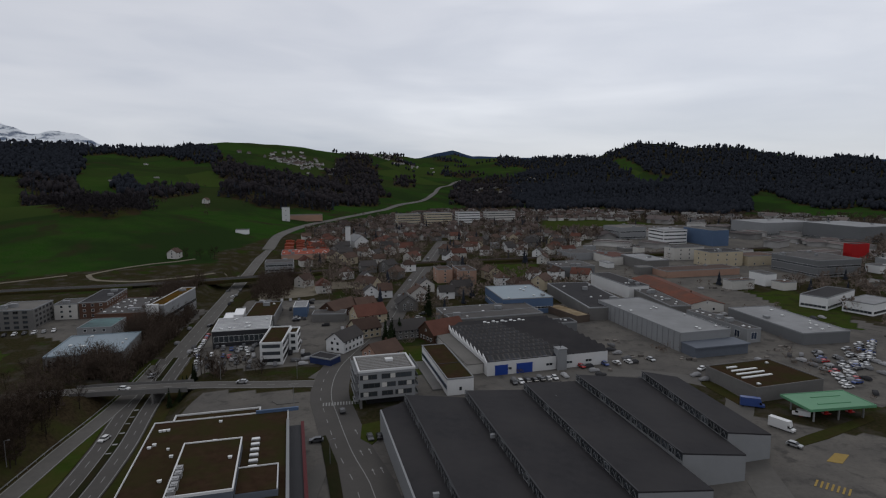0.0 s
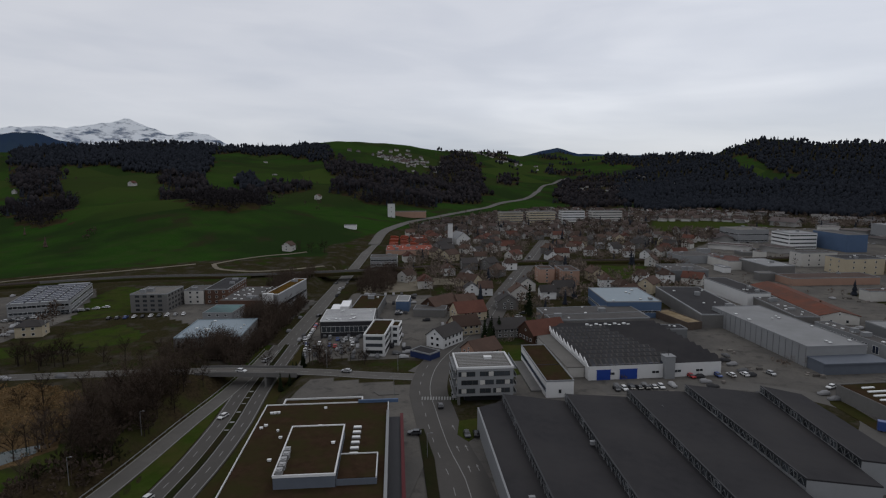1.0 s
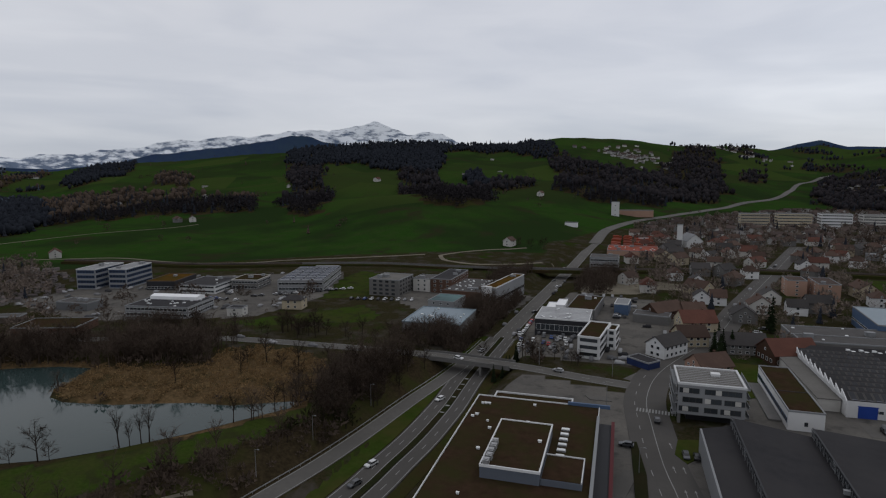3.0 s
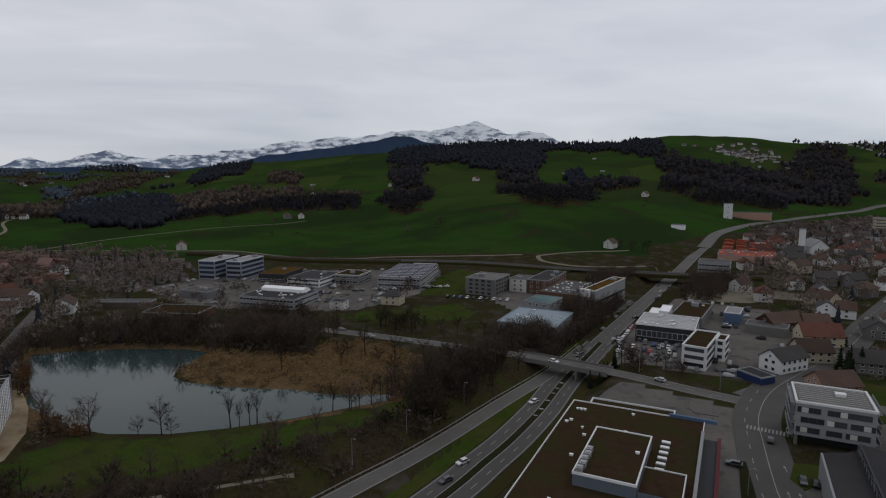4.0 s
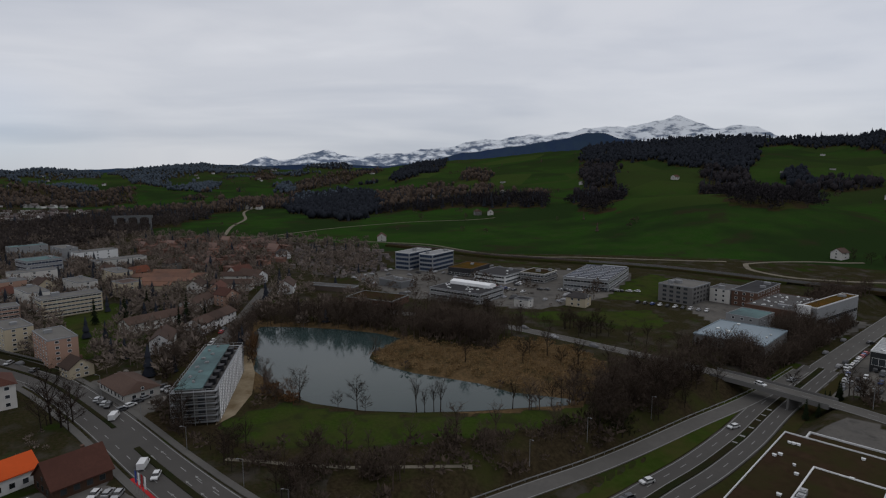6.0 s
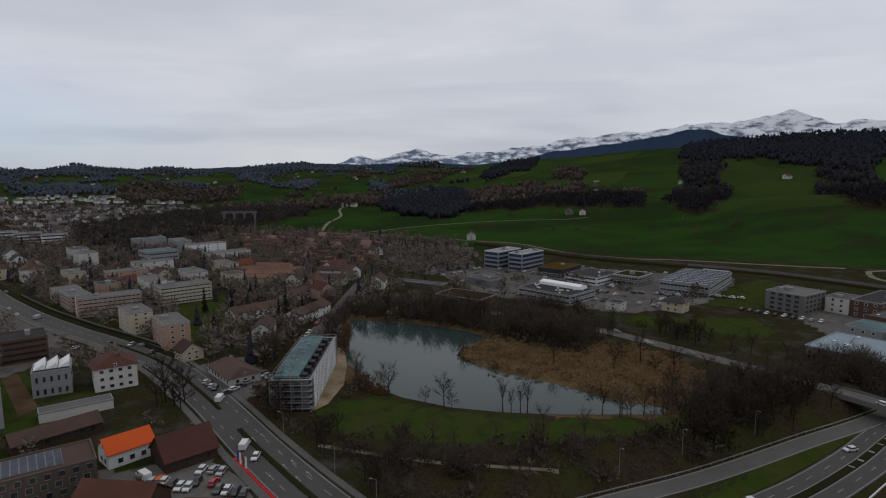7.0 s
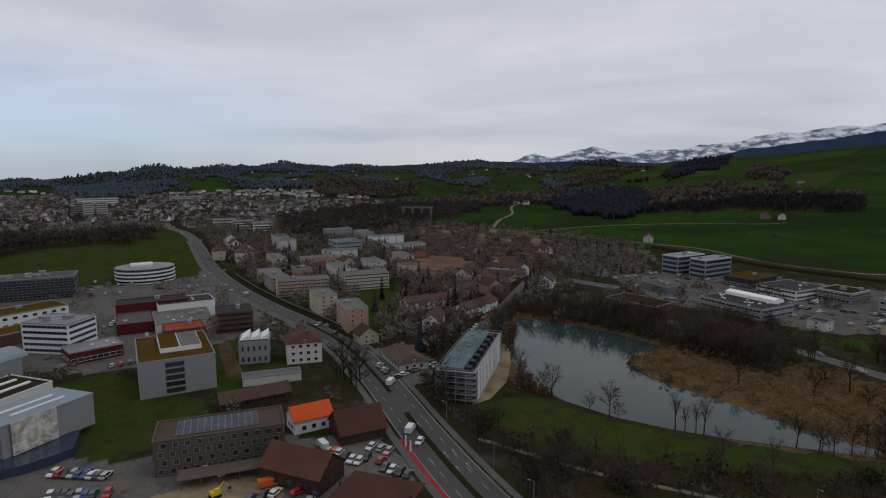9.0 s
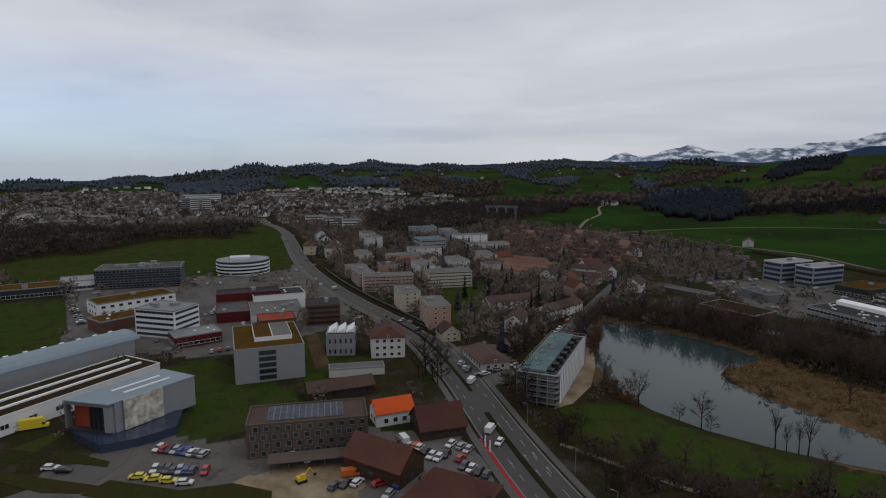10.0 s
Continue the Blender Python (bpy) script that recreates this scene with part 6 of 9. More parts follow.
for i in range(9):
    for j in range(4):
        part("roof_panel", once("hall roof_panel", lambda: Geo().side([(-1.7, 0.0), (1.7, 0.0), (1.5, 0.75)], -3.2, 3.2, 0).box(-3.2, 3.2, -1.75, -1.45, 0.0, 0.3, 1), [M["solar"], M["skylight"]]), None, fh, m=Matrix.Translation((-11.2 + j * 7.4, -25 + i * 6.2, 7.3)))
part("rear_block", Geo().box(-6, 12, 29.1, 40, -1, 6.2).box(-6.1, 12.1, 29.1, 40.1, 6.2, 6.5), M["palegrey"], fh)
flat_building("blue-banded four-storey office in the town", -409, 233, 13, 30, 13.6, 26, "palegrey", "metalgrey", 4, "strip", boxes=2, name="office_building", category="office", glass="blueglass", frame_mat="steelblue", trim="white", size=(1, 2.0))
flat_building("blue-banded four-storey office wing", -426, 221, 14, 31, 13.8, 26, "palegrey", "metalgrey", 4, "strip", boxes=1, lights=4, name="office_building", category="office", glass="blueglass", frame_mat="steelblue", trim="white", size=(1, 2.0))
flat_building("dark low showroom with brown roof", -379, 245, 20, 30, 6, 28, "darkwall", "moss", 1, "strip", boxes=1, name="showroom", category="shop", trim="slatwood")
flat_building("dark flat-roofed warehouse in the town", -346, 251, 26, 30, 5.6, 22, "white", "felt", 2, "strip", boxes=1, lights=3, name="warehouse", category="warehouse")
flat_building("brown-roofed office with pale roof block", -328, 272, 19, 21, 6.5, 24, "concrete", "sedum", 2, "strip", boxes=2, name="office_building", category="office", trim="offwhite")
flat_building("wide workshop with bright white tent on its roof", -308, 197, 38, 27, 6.0, 23, "palegrey", "felt", 2, "strip", boxes=2, lights=16, name="tent_hall", category="hall", trim="palegrey")
part("tent", Geo().side([(4.5, 6.1), (12.5, 6.1), (12.5, 8.0), (8.5, 8.9), (4.5, 8.0)], -16, 14), M["awning"], bpy.data.objects["tent_hall"], "bright white membrane tent")
flat_building("low depot with grey roof", -364, 175, 22, 12, 4.5, 18, "greywall", "felt_pale", boxes=2, name="depot", category="warehouse")
flat_building("long low shed behind trees", -372, 132, 34, 8, 3.2, 40, "slatwood", "felt_pale", boxes=0, name="shed", category="shed")
flat_building("low depot with dark roof", -322, 142, 32, 20, 4, 34, "brick", "sedum", boxes=0, name="depot", category="warehouse")
house("small villa with many windows", -254, 241, 12, 9, 5.6, 24, "cream", "tile_grey", 2.0, hip=0.8)
flat_building("small white flat-roofed house", -269, 212, 9, 7, 4.5, 24, "offwhite", "felt", 2, "grid", boxes=0, name="house", category="house")

# ---- round the avenue ----
flat_building("grey windowless block with a central stair window and mossy roof", -224.5, -82, 34, 25, 12.8, 24, "palegrey", "moss", boxes=0, name="research_building", category="building", trim="palegrey")
rb = bpy.data.objects["research_building"]
part("roof_block", Geo().box(-12, 8, -5, 9, 12.8, 14.6), M["white"], rb)
part("roof_block_cover", Geo().box(-11.8, 7.8, -4.8, 1.5, 14.5, 14.75), M["moss"], rb)
part("roof_terrace", Geo().box(-11.8, 7.8, 1.9, 8.8, 14.5, 14.7), M["gravelroof"], rb)
for k in range(5):
    part("window", window_mesh(6.2, 1.7, "frame_dark", "glass"), None, rb, m=pose(0, 0, 0, 0, 0, 90) @ Matrix.Translation((-1.0, -17, 0.8 + k * 2.35)))
flat_building("grey laboratory with tall slit windows", -246, -57, 13, 12, 9, 9, "palegrey", "felt_pale", 2, "grid", boxes=0, name="laboratory", category="building", size=(0.8, 1.9), pitch=2.2, frame_mat="frame_dark")
lb = bpy.data.objects["laboratory"]
for i in range(3):
    part("saw_light", Geo().side([(0, 0), (3.6, 0), (3.4, 2.0)], -5, 5), M["skylight"], lb, "glazed roof sawtooth", m=Matrix.Translation((0, -5.5 + i * 3.8, 9.6)))
house("white house with an orange-brown hipped roof", -245, -37, 14, 14, 8.5, 12, "offwhite", "tile_red", 3.5, hip=0.8, storeys=3)
flat_building("long low pavilion in the town", -219, -45, 21, 6, 3.0, 105, "offwhite", "gravelroof", boxes=0, name="pavilion", category="building")
house("low timber stable with brown roof", -199, -47, 23, 8.5, 3.2, 116, "timber", "tile_brown", 2.2, storeys=1, name="stable", category="stable", chimney=False, frame_mat="frame_dark")


def slat_office():
    """Timber-slatted office with a solar roof."""
    root = thing("slatted_office", "timber-slatted four-storey office with solar panels", "office", pose(-161, -47, 0, 0, 0, 105))
    w, d, h = 33, 13, 9.6
    part("wall", Geo().box(-w / 2, w / 2, -d / 2, d / 2, -1, h), M["slatwood"], root)
    part("roof", Geo().box(-w / 2 + 0.4, w / 2 - 0.4, -d / 2 + 0.4, d / 2 - 0.4, h - 0.2, h + 0.1), M["tile_brown"], root)
    part("parapet", Geo().ring(w + 0.2, d + 0.2, 0.4, h - 0.1, h + 0.4), M["slatwood"], root)
    for i in range(12):
        for j in range(5):
            part("solar_panel", once("roof solar_panel", lambda: Geo().box(-0.78, 0.78, -0.85, 0.85, 0.05, 0.11, 0).box(-0.84, 0.84, -0.91, 0.91, 0, 0.06, 1), [M["solar"], M["steel"]]), None, root,
                 m=Matrix.Translation((-w / 2 + 6.2 + i * 1.75, -3.6 + j * 1.95, h + 0.25)) @ pose(0, 0, 0, 4, 0, 0))
    for k in range(4):
        z = 0.5 + k * 2.35
        for s, long, off in ((0, w, d / 2), (180, w, d / 2), (90, d, w / 2), (-90, d, w / 2)):
            n = int(long / 2.9)
            for i in range(n):
                part("window", window_mesh(1.5, 1.6, "steel", "glass"), None, root, m=pose(0, 0, 0, 0, 0, s) @ Matrix.Translation(((i - (n - 1) / 2) * 2.9 + (0.5 if k % 2 else -0.3), -off, z)))
    for i in range(23):
        part("slat", once("slat", lambda: Geo().box(-0.07, 0.07, -0.16, 0, 0.2, h), M["slatwood"]), None, root, m=Matrix.Translation((-w / 2 + 0.7 + i * 1.43, -d / 2, 0)))
    part("carport", Geo().box(-w / 2 + 6, w / 2 - 6, -d / 2 - 9, -d / 2 - 3.2, 2.6, 2.8), M["slatwood"], root, "long flat carport roof")
    for i in range(6):
        part("carport_post", Geo().box(-0.1, 0.1, -0.1, 0.1, -0.3, 2.6), M["slatwood"], root, m=Matrix.Translation((-w / 2 + 7 + i * 4.6, -d / 2 - 8.6, 0)))


slat_office()
house("white house with a bright new orange roof", -178.5, -25.5, 12, 8, 4.4, 116, "white", "tile_orange", 2.9, storeys=1, chimney=False)
house("dark timber barn with red-brown roof", -147, -23, 18, 11, 4.6, 62, "timber", "tile_red", 4.2, storeys=1, name="barn", category="barn", frame_mat="frame_dark")
house("old farmhouse with red-brown roof", -172, -10.5, 14, 12, 3.4, 112, "timber", "tile_red", 5.0, storeys=1, name="farmhouse", category="house", frame_mat="frame_dark")
house("large barn with red-brown hipped roof", -130, -4, 18, 15, 5.0, 66, "timber", "tile_red", 4.6, storeys=1, name="barn", category="barn", hip=0.6, frame_mat="frame_dark")


def cinema():
    """Grey hall on a skewed plan with a glazed mouth and a pale printed banner."""
    root = thing("event_hall", "grey metal-clad event hall with dark recessed glass front", "hall", pose(-172, -108, 0))
    h = 11.5
    c = [Vector((x + 172, y + 108)) for x, y in ((-159.6, -119), (-157.2, -103.8), (-181.5, -90.5), (-187, -104))]
    part("wall", Geo().prism([tuple(p) for p in (c[0].lerp(c[3], 0.1), c[1].lerp(c[2], 0.06), c[2], c[3])], 2.0, h), M["palegrey"], root, "pale grey metal cladding")
    part("roof", Geo().prism([tuple(p * 1.01) for p in c], h, h + 0.3), M["metalroof"], root, "blue-grey metal roof")
    u, n = (c[1] - c[0]).normalized(), Vector(((c[1] - c[0]).y, -(c[1] - c[0]).x)).normalized()

    def slab(name, p, q, t0, t1, z0, z1, m, label=""):
        d = (q - p).normalized()
        o = Vector((d.y, -d.x))
        return part(name, Geo().prism([tuple(p + o * t0), tuple(p + o * t1), tuple(q + o * t1), tuple(q + o * t0)], z0, z1), M[m], root, label)

    f0, f1 = c[0].lerp(c[3], 0.08), c[1].lerp(c[2], 0.05)
    slab("front_panel", f0.lerp(f1, 0.05), f0.lerp(f1, 0.40), 0.0, 0.2, 3.2, h - 0.9, "rust", "rust-red front panel")
    slab("front_glass", f0.lerp(f1, 0.40), f0.lerp(f1, 0.88), 0.0, 0.2, 3.2, h - 0.9, "glass", "dark recessed glass front")
    for k in (0.44, 0.55, 0.66, 0.77):
        slab("mullion", f0.lerp(f1, k), f0.lerp(f1, k + 0.015), 0.2, 0.45, 3.2, h - 0.9, "darksteel")
    slab("front_frame", c[0], c[1], -1.6, 0.0, h - 0.9, h, "greywall")
    slab("front_frame", c[0], c[0].lerp(c[1], 0.05), -1.6, 0.0, 2.6, h - 0.9, "greywall")
    slab("front_fin", c[0].lerp(c[1], 0.88), c[1], -1.8, 0.1, 1.4, h - 0.9, "palegrey", "leaning pale side fin")
    slab("front_floor", c[0], c[1], -1.6, 0.2, 2.4, 3.2, "darkwall")
    slab("banner", c[1].lerp(c[2], 0.14), c[1].lerp(c[2], 0.58), 0.6, 0.9, 2.8, h + 0.5, "banner", "pale mottled printed banner")
    e = [Vector((x + 172, y + 108)) for x, y in ((-158.5, -116), (-151, -103), (-156, -95), (-164, -88), (-176, -92), (-170, -106))]
    part("plinth", Geo().prism([tuple(p) for p in e], -1, 2.6), M["blueglass"], root, "dark navy glazed plinth with terrace")
    for k in (0.38, 0.68):
        a0, b0 = c[0].lerp(c[1], k), c[3].lerp(c[2], k)
        p, q = a0.lerp(b0, 0.3), a0.lerp(b0, 0.82)
        slab("roof_channel", p, q, -0.3, 0.3, h + 0.3, h + 0.7, "skylight", "pale raised roof channel")


cinema()
flat_building("long hall with brown planted roof and pale rooflight bands", -186, -138, 58, 20, 5.8, 157, "white", "sedum", boxes=0, name="trade_hall", category="hall", trim="white")
th = bpy.data.objects["trade_hall"]
for y in (-3.4, 3.2):
    part("roof_band", Geo().box(-26, 26, y - 0.55, y + 0.55, 5.9, 6.4), M["skylight"], th, "pale rooflight band")
windows(th, 58, 20, 5.8, 1, "grid", "frame", "glass", "f", pitch=8, size=(2.5, 1.6), base=3.5)
flat_building("long hall with pale blue rounded metal roof", -213, -163, 56, 18, 6.5, 152, "palegrey", "metalroof", boxes=0, name="tennis_hall", category="hall", trim="metalroof")
tn = bpy.data.objects["tennis_hall"]
part("vault", Geo().side([(-8.4, 7.0), (8.4, 7.0), (7.2, 8.1), (3.6, 9.1), (0, 9.4), (-3.6, 9.1), (-7.2, 8.1)], -31, 31), M["metalroof"], tn, "pale blue vaulted metal roof")
for i in range(9):
    part("rooflight", Geo().box(-0.8, 0.8, -0.5, 0.5, 0, 0.4), M["skylight"], tn, m=Matrix.Translation((-26 + i * 6.5, 5.2, 8.6)))
flat_building("white stepped five-storey office with window bands", -268, -146, 22, 17, 13, 78, "white", "metalgrey", 5, "strip", boxes=4, name="office_building", category="office", glass="blueglass", frame_mat="palegrey")
flat_building("dark maroon workshop with grey ribbed roof", -254, -126, 20, 13, 5, 130, "maroon", "metalgrey", 1, "strip", boxes=0, lights=3, name="workshop", category="workshop", trim="palegrey")
flat_building("long blue glass office under the meadow", -373, -220, 50, 22, 12.5, 110, "darkwall", "felt_pale", 4, "strip", boxes=9, name="office_building", category="office", glass="blueglass", frame_mat="steel")
flat_building("red-brick workshop with rust-red roof", -273, -95, 17, 14, 7.5, 115, "brick", "rust", boxes=1, name="workshop", category="workshop", trim="brick")
flat_building("long white hall in the town", -325, -112, 28, 18, 8, 116, "white", "felt", boxes=0, lights=2, name="hall", category="hall", trim="white")
flat_building("low white hall with pale roof", -303, -106, 26, 30, 5, 114, "offwhite", "gravelroof", boxes=2, lights=4, name="hall", category="hall")
flat_building("brick four-storey office in the town", -294, -78, 17, 16, 10, 107, "brick", "felt", 4, "strip", boxes=1, name="office_building", category="office", frame_mat="brick", trim="brick")
flat_building("maroon clad hall in the town", -322, -128, 14, 34, 9, 24, "maroon", "felt", boxes=1, name="hall", category="hall", trim="maroon")
flat_building("maroon low hall in the town", -300, -128, 26, 16, 5, 24, "maroon", "felt_pale", boxes=1, name="hall", category="hall", trim="maroon")
flat_building("brown-roofed office with white walls", -312, -190, 40, 18, 7, 140, "white", "moss", 2, "grid", boxes=1, name="office_building", category="office", size=(2.2, 1.6))
flat_building("rust-roofed low workshop in the town", -276, -176, 22, 14, 5.5, 146, "brick", "moss", boxes=0, lights=2, name="workshop", category="workshop")
flat_building("long low market hall with brown and white roof", -338, -268, 40, 20, 6, 124, "darkwall", "moss", 1, "strip", boxes=2, name="market_hall", category="shop", size=(1, 2))
flat_building("white-roofed market hall in the town", -362, -252, 26, 20, 6, 124, "white", "metalgrey", 1, "strip", boxes=1, name="market_hall", category="shop", size=(1, 2))


def round_office():
    root = thing("round_office", "white curved four-storey office with window bands", "office", pose(-424, -172, at(-424, -172) - 1, 0, 0, 24))
    n = 28
    for k in range(4):
        for nm, r, z0, z1, mt in (("wall", 19, 0, 1.5, "white"), ("window_band", 18.7, 1.5, 3.4, "blueglass")):
            pts = [(r * 0.85 * math.cos(6.2832 * i / n), r * 1.0 * math.sin(6.2832 * i / n)) for i in range(n)]
            part(nm, Geo().prism(pts, k * 2.5 + z0 * 0.74, k * 2.5 + z1 * 0.74), M[mt], root)
    pts = [(16.0 * math.cos(6.2832 * i / n), 18.8 * math.sin(6.2832 * i / n)) for i in range(n)]
    part("roof", Geo().prism(pts, 10, 10.5), M["palegrey"], root)
    part("roof_block", Geo().box(-7, 4, -9, 5, 10.5, 12.2), M["white"], root)


round_office()


def scaffolded_block():
    root = thing("building_site_block", "unfinished flats wrapped in white scaffolding, green-grey roof", "apartments", pose(-216.3, 30.3, 0, 0, 0, -20.5))
    w, d, h = 47, 11.0, 11.4
    part("wall", Geo().box(-w / 2, w / 2, -d / 2, d / 2 - 3.4, -1, h).box(-w / 2, w / 2, d / 2 - 3.4, d / 2, -1, h - 2.4), M["concrete"], root)
    part("roof", Geo().box(-w / 2 - 0.4, -1, -d / 2 - 0.6, d / 2 - 3.2, h, h + 0.4), M["copper"], root, "green-grey roof membrane")
    part("roof", Geo().box(-0.6, w / 2 + 0.4, -d / 2 - 0.6, d / 2 - 3.2, h, h + 0.55), M["copper"], root, "green-grey roof membrane")
    part("terrace", Geo().box(-w / 2, w / 2, d / 2 - 3.2, d / 2, h - 2.5, h - 2.2), M["felt_pale"], root)
    for i in range(7):
        part("skylight_box", Geo().box(-1.2, 1.2, -1.0, 1.0, 0, 2.0).box(-1.35, 1.35, -1.15, 1.15, 2.0, 2.2), M["darkwall"], root, m=Matrix.Translation((-20 + i * 6.6, d / 2 - 2.2, h - 2.2)))
    for k in range(6):
        part("scaffold_deck", Geo().ring(w + 3.2, d + 3.2, 1.1, k * 2.0 + 0.9, k * 2.0 + 1.0), M["palegrey"], root)
        part("scaffold_rail", Geo().ring(w + 3.3, d + 3.3, 0.08, k * 2.0 + 1.9, k * 2.0 + 2.0), M["steel"], root)
    for s, long, off in ((0, w, d / 2), (180, w, d / 2), (90, d, w / 2), (-90, d, w / 2)):
        n = int(long / 2.4)
        for i in range(n + 1):
            part("scaffold_pole", once("scaffold_pole", lambda: Geo().box(-0.07, 0.07, -0.07, 0.07, -0.5, h + 0.5), M["steel"]), None, root,
                 m=pose(0, 0, 0, 0, 0, s) @ Matrix.Translation(((i - n / 2) * (long + 3.2) / n, -off - 1.6, 0)))
    for i in range(10):
        part("scaffold_net", once("scaffold_net", lambda: Geo().box(-2.0, 2.0, -0.03, 0.03, 0.2, h - 0.2), M["awning"]), None, root, "white scaffold netting", m=Matrix.Translation((-20 + i * 4.4, d / 2 + 1.5, 0)))
    for i in range(9):
        part("roof_pack", once("roof_pack", lambda: Geo().box(-0.7, 0.7, -0.45, 0.45, 0, 0.4).box(-0.4, 0.6, -0.3, 0.35, 0.4, 0.6), M["palegrey"]), None, root, "wrapped building material", m=pose(-21 + i * 4.9, -1.5 - 2.2 * (i % 2), h + 0.5, 0, 0, 24 * i))
    windows(root, w, d, h - 2.4, 4, "grid", "frame_dark", "glass", "fblr", pitch=3.6, size=(2.2, 2.0))


scaffolded_block()
house("low brown-roofed car repair garage", -236, 5, 22, 12, 3.2, 20, "offwhite", "tile_brown", 2.4, storeys=1, name="garage", category="garage", chimney=False, hip=0.6)


# ---- works, flats and houses of the town ----
flat_building("grey works hall beside the railway", 98, 463, 28, 30, 7.9, 12, "greywall", "felt_pale", boxes=2, lights=3, name="works_hall", category="factory")
flat_building("works hall with pale gable ends and dark roof", 116, 391, 51, 14, 8.2, -76, "white", "felt", boxes=2, lights=2, name="works_hall", category="factory")
house("long works hall with rust-red tiled roof", 146, 372, 86, 20, 4.6, -85.6, "offwhite", "rust_old", 2.4, storeys=1, name="works_hall", category="factory", pitch=6.0)
flat_building("low hall with grey felt roof beside rust-red works", 127, 345, 12, 54, 6.0, 6, "concrete", "felt_pale", boxes=3, lights=6, name="works_hall", category="factory")
flat_building("open carport with pale timber roof", 67, 319, 28, 8.5, 3.6, -65, "slatwood", "sand", boxes=0, name="carport", category="shed", trim="slatwood")
flat_building("works hall with blue panels between white piers", 138, 287, 8, 42, 6.4, 17, "palegrey", "felt_pale", 1, "grid", boxes=2, lights=6, name="works_hall", category="factory", size=(3.4, 3.4), pitch=4.4, glass="blueglass", base=1.6)
flat_building("long low hall with pale grey roof", 172, 291, 25, 54, 5.4, 10, "greywall", "metalgrey", boxes=1, lights=8, name="works_hall", category="factory")
flat_building("white modern workshop with dark roof", 231, 349, 40, 15, 7.2, 37, "white", "felt", 1, "strip", boxes=0, name="workshop", category="workshop")
flat_building("white workshop with rounded roof edge", 243, 330, 26, 16, 6.5, 30, "white", "metalgrey", 1, "strip", boxes=0, name="workshop", category="workshop")
flat_building("plain white storage block", 226, 414, 9, 16, 8.5, 14, "white", "felt_pale", boxes=0, name="store", category="building")
flat_building("grey works hall with stair towers", 294, 464, 40, 46, 13.0, 14, "greywall", "felt_pale", 2, "strip", boxes=3, name="works_hall", category="factory")
flat_building("pale office house with windows", 221, 543, 31, 16, 11.4, 14, "offwhite", "tile_grey", 3, "grid", boxes=0, name="office_building", category="office")
flat_building("cream three-storey factory with rows of windows", 236, 506, 32, 22, 12.5, 14, "cream", "felt", 3, "grid", boxes=2, lights=2, name="factory_building", category="factory")
flat_building("low cream factory wing", 270, 511, 31, 22, 8.3, 14, "cream", "tile_brown", 1, "grid", boxes=0, name="factory_building", category="factory")
flat_building("white office with dark window bands", 254, 674, 30, 30, 15.9, 14, "white", "metalgrey", 4, "strip", boxes=1, name="office_building", category="office")
flat_building("steel-blue warehouse cube in the town", 292, 661, 21, 50, 17.4, 14, "steelblue", "felt_pale", boxes=0, name="warehouse", category="warehouse")
flat_building("large grey hall with pale roof", 432, 779, 78, 60, 15.7, 14, "palegrey", "metalgrey", 1, "strip", boxes=2, name="hall", category="hall")
flat_building("large grey hall with dark openings", 483, 701, 60, 79, 17.9, 14, "greywall", "metalgrey", 1, "strip", boxes=2, name="hall", category="hall")
flat_building("bright red storage cube", 382, 544, 20, 9, 13.1, 14, "red_paint", "felt", boxes=0, name="store", category="building", trim="red_paint")
flat_building("grey office with flat roofs", 222, 733, 36, 40, 13.8, 14, "palegrey", "gravelroof", 2, "strip", boxes=2, name="office_building", category="office")
flat_building("low hall with pale roof", 168, 495, 21, 40, 8.4, 14, "concrete", "metalgrey", boxes=1, lights=3, name="hall", category="hall")
flat_building("low hall with red-brown roof", 150, 524, 22, 34, 7.0, 14, "offwhite", "tile_red", boxes=1, name="hall", category="hall")
flat_building("low pale hall beside the railway", 124, 552, 30, 30, 6.3, 14, "palegrey", "felt_pale", boxes=1, name="hall", category="hall")
flat_building("low rust-brown hall in the town", 196, 457, 65, 20, 5.1, 14, "salmon", "tile_brown", boxes=1, name="hall", category="hall")
flat_building("brown brick flats by the railway", 12, 429, 12, 24, 10.4, 14, "salmon", "tile_brown", 4, "grid", boxes=1, name="apartment_block", category="apartments")
flat_building("brown brick flats beside a tree", -4, 432, 11, 16, 10.1, 14, "salmon", "tile_brown", 4, "grid", boxes=0, name="apartment_block", category="apartments")
flat_building("pale green estate block with balconies", -62, 909, 36, 20, 19.1, 14, "cream", "gravelroof", 5, "strip", boxes=1, name="apartment_block", category="apartments")
flat_building("yellowish estate block with balconies", -16, 928, 41, 20, 19.5, 14, "cream", "gravelroof", 5, "strip", boxes=1, name="apartment_block", category="apartments")
flat_building("white estate block with balconies", 32, 946, 36, 20, 19.8, 14, "white", "gravelroof", 5, "strip", boxes=1, name="apartment_block", category="apartments")
flat_building("pale estate block on the slope", 84, 955, 48, 20, 19.1, 14, "offwhite", "gravelroof", 5, "strip", boxes=1, name="apartment_block", category="apartments")
flat_building("orange-roofed sheds of a garden centre", -139, 566, 46, 40, 4.5, 14, "salmon", "rust_new", boxes=4, lights=14, name="garden_centre", category="shop")
gs = thing("stock_yard", "rows of orange-red stacked goods behind the sheds", "stock yard", pose(-155, 634, at(-155, 634), 0, 0, 14))
stock = random.Random(31)
